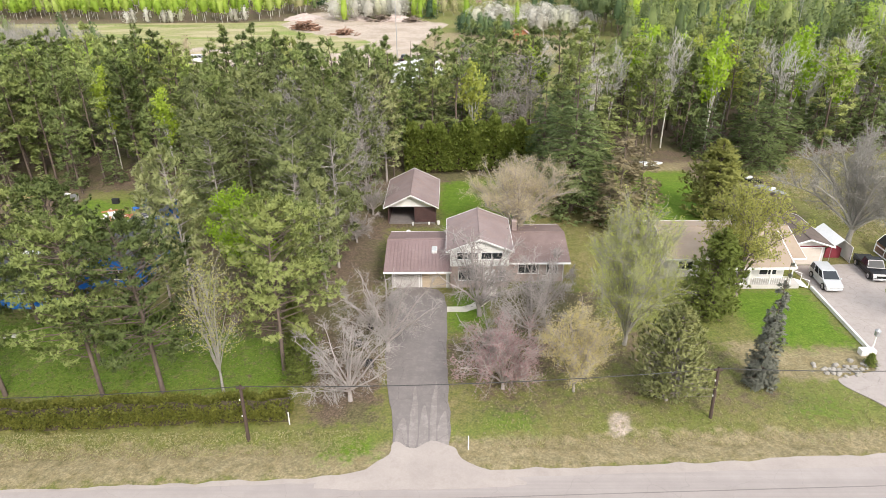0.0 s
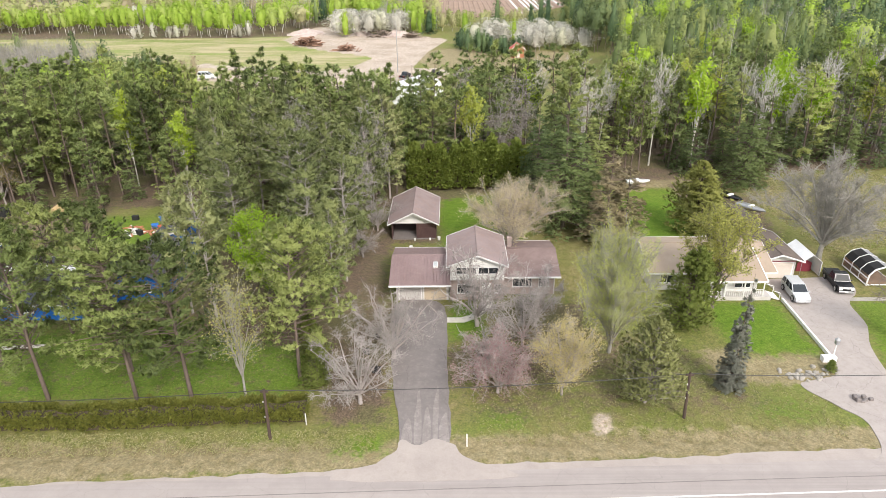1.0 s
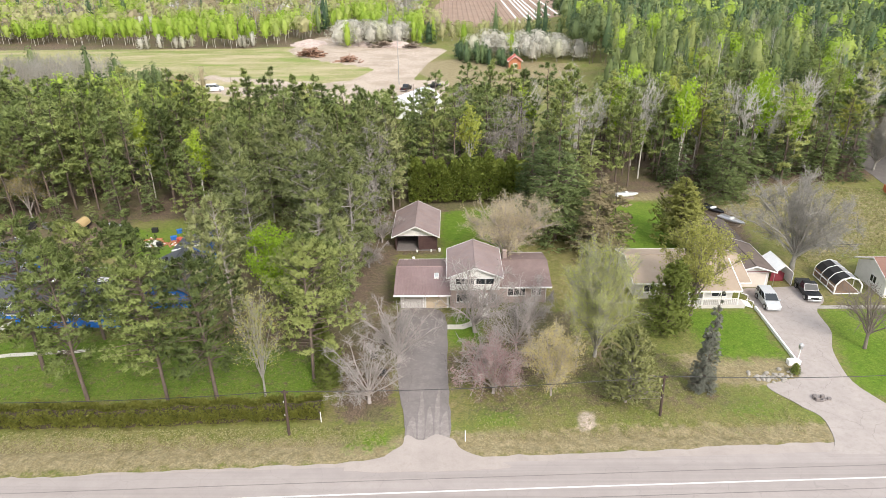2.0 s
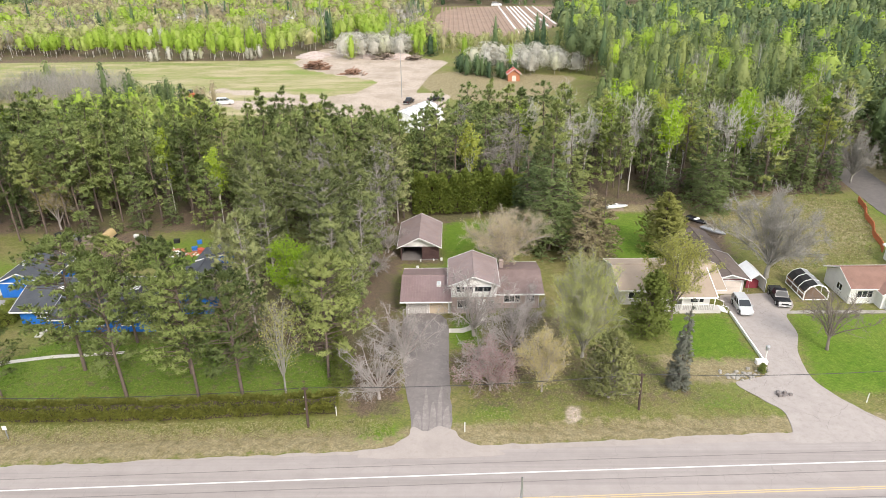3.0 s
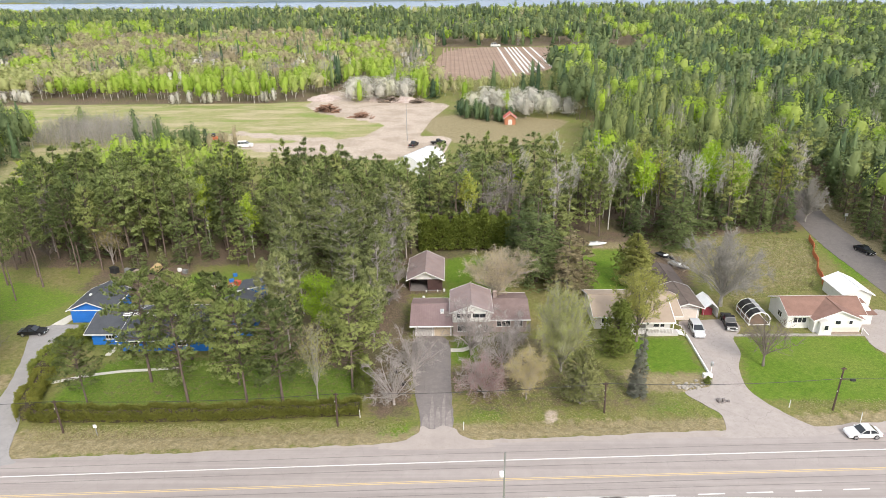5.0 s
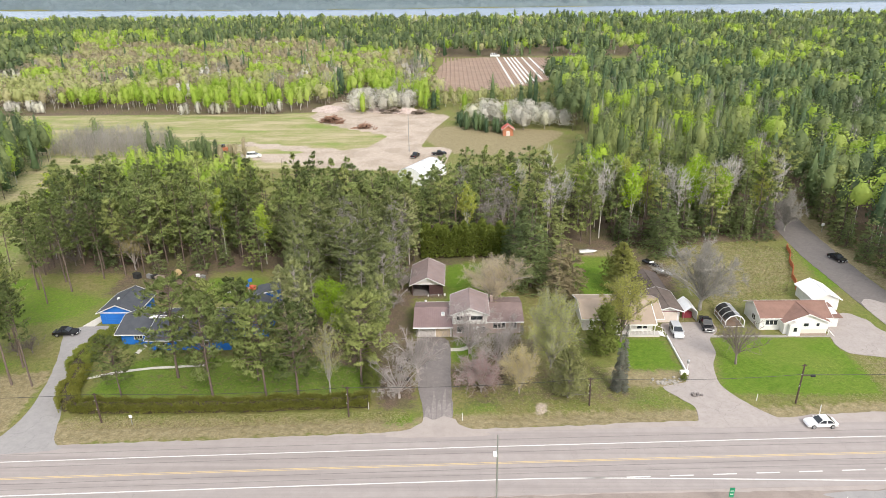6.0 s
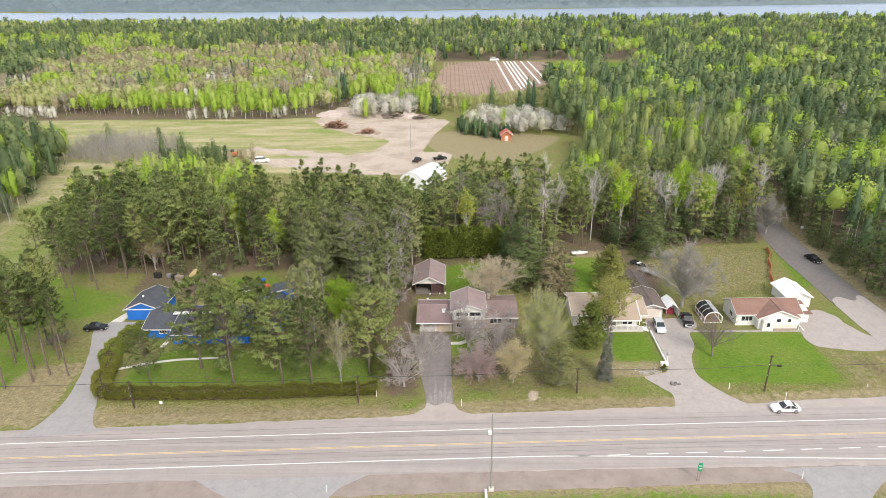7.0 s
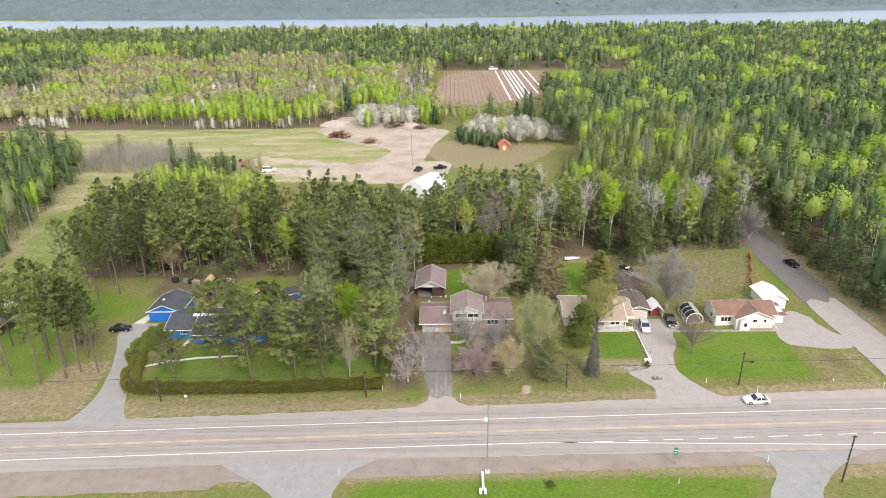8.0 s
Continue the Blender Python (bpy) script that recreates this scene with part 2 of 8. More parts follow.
HEDGE_CORE = surface("brown_hedge_twigs", (0.045, 0.036, 0.022), (0.12, 0.092, 0.055), 1.5, 7, 0.95, 0, 0.6)
BARK_WHITE = surface("birch_bark", (0.46, 0.43, 0.39), (0.70, 0.67, 0.62), 1.0, 7, 0.9, 0, 0.2, (0.14, 0.12, 0.1), 0.6)
METAL = plain("galvanised_metal", (0.42, 0.42, 0.43), 0.45, 0.6)
BLACK = plain("black_rubber", (0.02, 0.02, 0.02), 0.8)
CHROME = plain("bright_rim", (0.55, 0.55, 0.56), 0.3, 0.8)
SILVER_CAR = plain("silver_car_paint", (0.58, 0.59, 0.60), 0.3, 0.2)
BLACK_CAR = plain("black_car_paint", (0.015, 0.015, 0.018), 0.25, 0.1)
WHITE_CAR = plain("white_car_paint", (0.75, 0.75, 0.75), 0.35)
RED_LAMP = plain("red_lamp_lens", (0.35, 0.02, 0.02), 0.3)
CLEAR_LAMP = plain("headlamp_lens", (0.8, 0.8, 0.8), 0.2)
GREEN_SIGN = plain("green_sign_sheet", (0.01, 0.25, 0.13), 0.5)
ORANGE = surface("orange_snow_fence", (0.42, 0.12, 0.05), (0.55, 0.18, 0.08), 1, 6, 0.7)
TARP_BLUE = plain("blue_tarp", (0.03, 0.16, 0.5), 0.5)
TARP_TAN = plain("tan_canvas", (0.55, 0.40, 0.2), 0.7)
RED_ROOF = plain("red_roof", (0.55, 0.10, 0.06), 0.6)
ORANGE_WOOD = surface("reddish_cedar_boards", (0.42, 0.16, 0.08), (0.52, 0.22, 0.12), 1, 6, 0.7)
STONE = surface("pale_field_stone", (0.24, 0.22, 0.19), (0.42, 0.39, 0.345), 1.0, 6, 0.9, 0, 0.4)
SOIL = surface("bare_soil", (0.19, 0.125, 0.085), (0.27, 0.185, 0.13), 0.4, 5, 0.95, 0, 0.5)
FURROW = surface("ploughed_soil", (0.24, 0.16, 0.115), (0.33, 0.23, 0.17), 0.05, 1.0, 0.95, 0, 0.4, (0.42, 0.34, 0.24), 0.4)
FILM = surface("white_row_cover", (0.66, 0.64, 0.6), (0.8, 0.78, 0.74), 0.1, 1, 0.5)
CABLE = plain("black_cable", (0.03, 0.03, 0.03), 0.6)


def glass_material():
    m, t, n, l, p = nodes_of("window_glass")
    p.inputs["Base Color"].default_value = (0.025, 0.03, 0.035, 1)
    p.inputs["Roughness"].default_value = 0.06
    p.inputs["Specular IOR Level"].default_value = 0.6
    return m


GLASS = glass_material()
SKYLIGHT_GLASS = plain("pale_skylight_dome", (0.55, 0.58, 0.57), 0.15)

PINE = foliage("red_pine_needles", (0.095, 0.125, 0.04), (0.33, 0.395, 0.125), 0.3, (0.35, 0.385, 0.13))
PINE_DARK = foliage("dark_pine_needles", (0.13, 0.175, 0.062), (0.41, 0.48, 0.165), 0.35, (0.45, 0.48, 0.17))
PINE_PALE = foliage("pale_olive_needles", (0.14, 0.17, 0.066), (0.41, 0.445, 0.18), 0.3, (0.41, 0.42, 0.20))
SPRUCE = foliage("spruce_needles", (0.12, 0.17, 0.068), (0.34, 0.41, 0.155), 0.35, (0.38, 0.42, 0.155))
SPRUCE_BLUE = foliage("blue_grey_spruce_needles", (0.135, 0.14, 0.11), (0.30, 0.305, 0.25), 0.2)
CEDAR = foliage("cedar_sprays", (0.16, 0.205, 0.045), (0.34, 0.385, 0.095), 0.35, (0.36, 0.36, 0.11))
CEDAR_OLIVE = foliage("olive_cedar_sprays", (0.14, 0.16, 0.065), (0.36, 0.37, 0.15), 0.3)
HEDGE = foliage("hedge_sprays", (0.15, 0.19, 0.035), (0.34, 0.375, 0.085), 0.3)
HEDGE_DRY = foliage("olive_hedge_sprays", (0.13, 0.14, 0.028), (0.36, 0.36, 0.075), 0.35, None, 0.8)
YOUNG = foliage("fresh_spring_leaves", (0.28, 0.42, 0.035), (0.51, 0.65, 0.08), 0.45, (0.46, 0.47, 0.12))
BUDS = foliage("yellow_green_buds", (0.33, 0.39, 0.075), (0.60, 0.64, 0.17), 0.4)
BUDS_GREEN = foliage("olive_yellow_leaves", (0.33, 0.34, 0.09), (0.54, 0.52, 0.16), 0.4)
BUDS_TAN = foliage("tan_buds", (0.46, 0.385, 0.22), (0.72, 0.62, 0.40), 0.4)
BUDS_PINK = foliage("pink_buds", (0.32, 0.20, 0.20), (0.46, 0.31, 0.31), 0.35)
BUDS_GOLD = foliage("golden_buds", (0.37, 0.31, 0.12), (0.60, 0.51, 0.23), 0.35)
RUSTY = foliage("rusty_needles", (0.25, 0.21, 0.12), (0.46, 0.39, 0.24), 0.3, (0.30, 0.31, 0.14))
BLOSSOM = foliage("grey_white_willow_catkins", (0.34, 0.32, 0.25), (0.84, 0.81, 0.73), 0.3, (0.48, 0.48, 0.30), 0.3)
BUDS_BROWN = foliage("pinkish_brown_buds", (0.29, 0.25, 0.145), (0.45, 0.385, 0.245), 0.35, (0.40, 0.40, 0.19))
FAR_PINE = foliage("far_pine_needles", (0.065, 0.10, 0.045), (0.225, 0.285, 0.105), 0.25, (0.24, 0.28, 0.11), 0.2, 0.5)
FAR_FIR = foliage("far_fir_needles", (0.055, 0.10, 0.05), (0.185, 0.26, 0.105), 0.25, (0.21, 0.265, 0.105), 0.12, 0.45)
WOOD_DEEP = foliage("deep_wood_needles", (0.085, 0.12, 0.044), (0.29, 0.35, 0.12), 0.28, (0.32, 0.36, 0.125), 0.3, 0.5)
FIR_DEEP = foliage("deep_fir_needles", (0.07, 0.115, 0.05), (0.235, 0.31, 0.115), 0.28, (0.28, 0.32, 0.12), 0.3, 0.5)
FAR_OLIVE = foliage("far_yellow_olive_buds", (0.33, 0.36, 0.13), (0.55, 0.56, 0.25), 0.4, (0.48, 0.44, 0.25), 0.12, 0.35)
FAR_YOUNG = foliage("far_spring_leaves", (0.29, 0.42, 0.05), (0.48, 0.60, 0.11), 0.4, (0.42, 0.48, 0.16), 0.12, 0.3)
LICHEN = foliage("grey_lichened_twigs", (0.22, 0.205, 0.18), (0.39, 0.37, 0.335), 0.2)


# ---- mesh helpers ----
def unit(v):
    return v / np.maximum(np.linalg.norm(v, axis=-1, keepdims=True), 1e-9)


class Geo:
    """Collects vertices and faces; k-sided faces are kept by k."""

    def __init__(self):
        self.v, self.f, self.n, self.t, self.soft = [], [], 0, [], []

    def add(self, verts, faces, tint=0.0):
        verts = np.asarray(verts, float).reshape(-1, 3)
        self.f.append(np.asarray(faces, np.int64) + self.n)
        self.v.append(verts)
        self.t.append(np.full(len(verts), tint) if np.isscalar(tint) else np.asarray(tint, float))
        self.n += len(verts)
        return self

    def box(self, x0, x1, y0, y1, z0, z1):
        v = [(x, y, z) for z in (z0, z1) for x, y in ((x0, y0), (x1, y0), (x1, y1), (x0, y1))]
        return self.add(v, [(3, 2, 1, 0), (4, 5, 6, 7), (0, 1, 5, 4), (1, 2, 6, 5), (2, 3, 7, 6), (3, 0, 4, 7)])

    def soft_box(self, x0, x1, y0, y1, z0, z1, b=0.03):
        """A box with chamfered upper and upright edges."""
        ring = [(x0 + b, y0), (x1 - b, y0), (x1, y0 + b), (x1, y1 - b), (x1 - b, y1), (x0 + b, y1), (x0, y1 - b), (x0, y0 + b)]
        cx, cy = (x0 + x1) / 2, (y0 + y1) / 2
        inner = [(x - math.copysign(b, x - cx), y - math.copysign(b, y - cy)) for x, y in ring]
        v = [(*p, z0) for p in ring] + [(*p, z1 - b) for p in ring] + [(*p, z1) for p in inner]
        q = [(i + r, (i + 1) % 8 + r, (i + 1) % 8 + 8 + r, i + 8 + r) for r in (0, 8) for i in range(8)]
        n = self.n
        self.add(v, q)
        self.f.append(np.asarray([[n + 16 + i for i in range(8)]]))
        self.f.append(np.asarray([[n + 7 - i for i in range(8)]]))
        return self

    def prism(self, poly, z0, z1, axis="z"):
        """A polygon pushed along an axis: z (points x, y), y (points x, z) or x (points y, z)."""
        k = len(poly)
        put = {"z": lambda p, s: (p[0], p[1], s), "y": lambda p, s: (p[0], s, p[1]), "x": lambda p, s: (s, p[0], p[1])}[axis]
        n = self.n
        self.add([put(p, z0) for p in poly] + [put(p, z1) for p in poly], [(i, (i + 1) % k, (i + 1) % k + k, i + k) for i in range(k)])
        self.f.append(np.asarray([[n + k - 1 - i for i in range(k)]]))
        self.f.append(np.asarray([[n + k + i for i in range(k)]]))
        return self

    def tubes(self, p0, p1, r0, r1, k=5, tint=0.0):
        """Many tapered tubes at once."""
        p0, p1 = np.atleast_2d(p0).astype(float), np.atleast_2d(p1).astype(float)
        m = len(p0)
        r0, r1 = np.broadcast_to(r0, (m,)), np.broadcast_to(r1, (m,))
        d = p1 - p0
        d = d / np.maximum(np.linalg.norm(d, axis=1, keepdims=True), 1e-9)
        h = np.where(np.abs(d[:, 2:]) > 0.9, [[1.0, 0, 0]], [[0, 0, 1.0]])
        a = np.cross(d, h)
        a /= np.linalg.norm(a, axis=1, keepdims=True)
        b = np.cross(d, a)
        ang = np.arange(k) * 2 * np.pi / k
        ring = a[:, None, :] * np.cos(ang)[None, :, None] + b[:, None, :] * np.sin(ang)[None, :, None]
        v = np.concatenate([p0[:, None] + ring * r0[:, None, None], p1[:, None] + ring * r1[:, None, None]], 1)
        i = np.arange(k)
        q = np.stack([i, i + k, (i + 1) % k + k, (i + 1) % k], 1)
        faces = (np.arange(m) * 2 * k)[:, None, None] + q[None]
        return self.add(v, faces.reshape(-1, 4), tint)

    def sweep(self, pts, radii, k=6):
        """One tube along a line of points."""
        p = np.asarray(pts, float)
        m = len(p)
        radii = np.broadcast_to(radii, (m,))
        d = unit(np.gradient(p, axis=0))
        h = np.array([1.0, 0, 0]) if abs(d[0][2]) > 0.8 else np.array([0, 0, 1.0])
        a = unit(np.cross(d, h))
        b = np.cross(d, a)
        ang = np.arange(k) * 2 * np.pi / k
        v = p[:, None] + (a[:, None] * np.cos(ang)[None, :, None] + b[:, None] * np.sin(ang)[None, :, None]) * radii[:, None, None]
        i = np.arange(k)
        q = np.stack([i, i + k, (i + 1) % k + k, (i + 1) % k], 1)
        return self.add(v.reshape(-1, 3), ((np.arange(m - 1) * k)[:, None, None] + q[None]).reshape(-1, 4))

    def leaves(self, c, d, length, width, rng, tint=0.0):
        """Kites at c that point along d, turned at random about it."""
        c, d = np.asarray(c, float), np.asarray(d, float)
        m = len(c)
        d = d / np.maximum(np.linalg.norm(d, axis=1, keepdims=True), 1e-9)
        s = np.cross(d, rng.normal(size=(m, 3)))
        s /= np.maximum(np.linalg.norm(s, axis=1, keepdims=True), 1e-9)
        length, width = np.broadcast_to(length, (m,))[:, None], np.broadcast_to(width, (m,))[:, None]
        v = np.stack([c, c + d * length * 0.55 + s * width, c + d * length, c + d * length * 0.45 - s * width], 1)
        t = tint if np.isscalar(tint) else np.repeat(tint, 4)
        return self.add(v, np.arange(m * 4).reshape(m, 4), t)

    def needles(self, c, d, length, width, rng, tint=0.0):
        """Slim three-cornered needle sprays at c that point along d."""
        d = unit(np.asarray(d, float))
        s = unit(np.cross(d, rng.normal(size=d.shape)))
        m = len(d)
        length, width = np.broadcast_to(length, (m,))[:, None], np.broadcast_to(width, (m,))[:, None]
        v = np.stack([c - s * width, c + s * width, c + d * length], 1)
        return self.add(v, np.arange(m * 3).reshape(m, 3), tint if np.isscalar(tint) else np.repeat(tint, 3))

    def sprays(self, c, d, length, width, normal, rng):
        """Needle sprays that point along d and face as nearly along normal as they can; their light follows normal."""
        d = unit(np.asarray(d, float))
        s = unit(np.cross(normal + rng.normal(0, 0.5, d.shape), d))
        m = len(d)
        length, width = np.broadcast_to(length, (m,))[:, None], np.broadcast_to(width, (m,))[:, None]
        v = np.stack([c + s * width, c + d * length, c - s * width], 1)
        flip = np.einsum("ij,ij->i", np.cross(v[:, 1] - v[:, 0], v[:, 2] - v[:, 0]), normal) < 0
        v[flip] = v[flip][:, ::-1]
        self.soft.append((self.n, np.repeat(normal, 3, 0)))
        return self.add(v, np.arange(m * 3).reshape(m, 3))

    def mesh(self, name, material, tints=False, smooth=False):
        me = bpy.data.meshes.new(name)
        if self.n:
            v = np.concatenate(self.v)
            me.vertices.add(len(v))
            me.vertices.foreach_set("co", v.ravel())
            loops = np.concatenate([f.ravel() for f in self.f])
            sizes = np.concatenate([np.full(len(f), f.shape[1]) for f in self.f])
            me.loops.add(len(loops))
            me.loops.foreach_set("vertex_index", loops)
            me.polygons.add(len(sizes))
            me.polygons.foreach_set("loop_start", np.concatenate([[0], np.cumsum(sizes)[:-1]]))
            me.polygons.foreach_set("use_smooth", np.full(len(sizes), smooth))
            if tints:
                a = me.attributes.new("tint", "FLOAT", "POINT")
                a.data.foreach_set("value", np.concatenate(self.t))
            me.update(calc_edges=True)
            me.validate()
            if self.soft:
                every = np.zeros((len(v), 3))
                every[:, 2] = 1.0
                for at, n in self.soft:
                    every[at:at + len(n)] = n
                me.polygons.foreach_set("use_smooth", np.ones(len(sizes), bool))
                me.attributes.new("custom_normal", "FLOAT_VECTOR", "POINT").data.foreach_set("vector", every.ravel())
        me.materials.append(material)
        return me


def thing(name, at, label, category, group="", turn=0.0, kind=""):
    """An empty at the base of a thing, which parents its parts."""
    ob = new(name)
    ob.empty_display_size = 0.3
    ob.matrix_basis = pose(*at, 0, 0, turn)
    return tagged(ob, label, category, group, kind)


def part(name, geo, material, parent, label="", tints=False, smooth=False, here=True):
    """One mesh under a thing or a part. here: the geometry is in world places of an unturned thing."""
    me = geo if isinstance(geo, bpy.types.Mesh) else geo.mesh(name, material, tints, smooth)
    ob = new(name, me)
    ob.parent = parent
    if here:
        top = parent
        while top.parent:
            top = top.parent
        if parent is top:
            ob.location = -top.location
    return tagged(ob, label) if label else ob


def structure(name, geo, material, label, category, smooth=False):
    return tagged(new(name, geo.mesh(name, material, smooth=smooth)), label, category, "", "structure")


# ---- ground ----
def inside(P, poly):
    """Signed distance to a polygon, positive inside."""
    x, y = P[:, 0], P[:, 1]
    best, odd = np.full(len(x), 1e9), np.zeros(len(x), bool)
    for (ax, ay), (bx, by) in zip(poly, poly[1:] + poly[:1]):
        ex, ey = bx - ax, by - ay
        k = np.clip(((x - ax) * ex + (y - ay) * ey) / (ex * ex + ey * ey), 0, 1)
        best = np.minimum(best, np.hypot(x - ax - k * ex, y - ay - k * ey))
        cross = (ay > y) != (by > y)
        odd ^= cross & (x < ex * (y - ay) / (ey if ey else 1e-9) + ax)
    return np.where(odd, best, -best)


def zone(P, polys, soft):
    out = np.zeros(len(P))
    for poly in polys:
        share = 1.0
        if isinstance(poly[0], float):
            share, poly = poly[0], poly[1:]
        out = np.maximum(out, share * np.clip(inside(P, poly) / (2 * soft) + 0.5, 0, 1))
    return out


LUSH = [
    [0.62, (-92, 68), (-76, 74), (-72, 84), (-90, 92), (-100, 90)],
    [0.6, (-100, 44), (-80, 44), (-76, 60), (-100, 62)],
    [0.66, (-62, 46), (-14, 47.5), (-13, 55), (-22, 66), (-40, 61), (-56, 61.5), (-61, 55)],
    [0.65, (-59, 84), (-44, 80), (-38, 84), (-42, 95), (-58, 96)],
    [0.5, (-210, 318), (-130, 300), (-80, 286), (-72, 276), (-130, 288), (-210, 304)],
    [0.5, (-124, 88), (-104, 92), (-110, 135), (-130, 180), (-140, 150)],
    [0.75, (-128, 60), (-85, 60), (-88, 75), (-95, 96), (-120, 96)],
    [(-2.0, 77), (8, 77), (14, 96), (10, 102), (-2, 102)],
    [(25, 84), (37, 82), (38, 105), (28.5, 105.5)],
    [(30, 55), (38.7, 55), (38.7, 66), (29, 66)],
    [(43, 48), (67, 47.2), (69.4, 49.4), (69.3, 60), (69.2, 66), (48, 66)],
    [0.65, (1, 42.5), (8, 42.5), (8, 48), (1, 48)],
    [0.55, (26, 43), (35, 43), (34.5, 49), (26, 50)],
    [0.72, (-17, 6), (44, 6), (45, 17), (48, 21), (30, 21.6), (-12, 20.2), (-17, 18)],
    [(-11, 40.5), (-6.5, 40.6), (-6, 43), (-10, 42)],
    [(-0.5, 58), (4, 58), (3, 66), (-0.5, 66)],
    [0.7, (78, 86), (87, 86), (88, 112), (82, 108)],
    [(100, 430), (112, 430), (160, 550), (110, 540)],
    [0.45, (66, 5), (110, 5), (110, 22), (66, 21)],
]
LITTER = [
    [0.6, (71.5, 57.5), (78, 57), (80, 50), (75, 48.5), (73, 53)],
    [0.4, (-58, 46.5), (-16, 47), (-13, 56), (-24, 62), (-55, 60)],
    [0.5, (0, 43), (34, 45), (26, 58), (14, 62), (0, 60)],
    [(-100, 98), (-60, 97), (-36, 100), (-10, 97), (14, 108), (40, 110), (84, 117), (92, 130), (88, 240), (56, 215), (36, 150), (4, 142), (-108, 138)],
    [(-13, 66), (-8, 66), (-9, 84), (-2, 83), (-2, 88), (-14, 90), (-18, 78)],
    [(-76, 86), (-56, 84), (-56, 98), (-76, 98)],
    [(-30, 60), (-12, 55), (-11, 66), (-18, 80), (-30, 96), (-34, 84), (-32, 70)],
    [(-12, 44), (-6.5, 44), (-7, 66), (-14, 66)],
    [(98, 50), (260, 60), (520, 380), (110, 380), (104, 140)],
    [(4, 57), (14, 57), (16, 66), (5, 66)],
    [(39, 82), (46, 78), (50, 100), (44, 110), (38, 108)],
    [0.45, (-200, 96), (-146, 130), (-180, 220), (-300, 300)],
    [(-600, 310), (-90, 300), (-20, 320), (-12, 400), (-15, 580), (160, 560), (110, 400), (60, 250), (300, 200), (900, 940), (-900, 940)],
    [(-4, 50), (8, 50), (12, 57), (0, 57)],
]
SAND = [
    [(-72, 292), (-66, 335), (-50, 330), (-45, 312), (-14, 300), (-1, 290), (-9, 256), (-13, 224), (0, 219), (-4, 188), (-38, 188), (-80, 205), (-88, 214), (-60, 214), (-35, 222), (-28, 245), (-50, 262), (-64, 276)],
    [(-90, 229), (-38, 206), (-36, 216), (-88, 235)],
    [(12.2, 43.0), (14.3, 42.8), (14.2, 46), (13.1, 45.8)],
    [(96, 40), (110, 40), (110, 60), (97, 66)],
]
PASTURE = [
    [0.6, (-136, 96), (-104, 94), (-106, 132), (-125, 200), (-185, 225), (-150, 150)],
    [(-215, 205), (-130, 195), (-60, 190), (-20, 215), (-20, 262), (-60, 300), (-190, 318), (-270, 340)],
]
THATCH = [
    [(-2, 212), (24, 204), (44, 236), (50, 250), (8, 268), (-14, 256), (-12, 236)],
    [0.55, (-190, 262), (-100, 240), (-40, 236), (-36, 250), (-100, 268), (-190, 284)],
    [(-66, 35.5), (80, 43), (80, 47), (46, 44), (20, 43.5), (-12, 41.8), (-60, 41.5)],
    [0.5, (52, 78), (75, 90), (82, 108), (70, 114), (42, 110), (50, 95)],
    [(-100, 35), (-68, 36), (-70, 56), (-95, 50)],
    [(-110, 18), (110, 20.5), (110, 27), (-110, 24)],
    [0.6, (-132, 100), (-106, 96), (-108, 132), (-140, 215), (-170, 215)],
    [(30, 106), (44, 106), (46, 111), (30, 112)],
    [(91, 50), (99, 50), (104, 150), (95, 150), (92, 110)],
    [0.5, (70, 44), (82, 44), (82, 58), (70, 59)],
    [(26, 50), (38.5, 50), (38.5, 56), (26, 56)],
]


def lines(spans, out):
    """Grid lines: (from, to, step) spans, then ever wider steps out to the far ends."""
    xs = []
    for a, b, s in spans:
        xs += list(np.arange(a, b, s))
    xs.append(spans[-1][1])
    s = spans[-1][2]
    while xs[-1] < out[1]:
        s *= 1.22
        xs.append(xs[-1] + s)
    s, low = spans[0][2], []
    x = xs[0]
    while x > out[0]:
        s *= 1.22
        x -= s
        low.append(x)
    return np.array(low[::-1] + xs)


def far_relief(X, Y):
    """Flat land, a lake bed from about 950 m out, and a wooded hill beyond it."""
    shore = 1822 + 0.00012 * X * X - 0.04 * X + 12 * np.sin(X * 0.004) + 7 * np.sin(X * 0.013 + 1)
    near = 1182 - 0.15 * X + 18 * np.sin(X * 0.006 + 2)
    rise = np.clip(Y - shore, 0, 1400)
    z = np.where((Y > near) & (Y < shore), -4.0, 0.0)
    return z + rise * (0.13 + 0.02 * np.sin(X * 0.003) + 0.012 * np.sin(X * 0.011 + Y * 0.004))


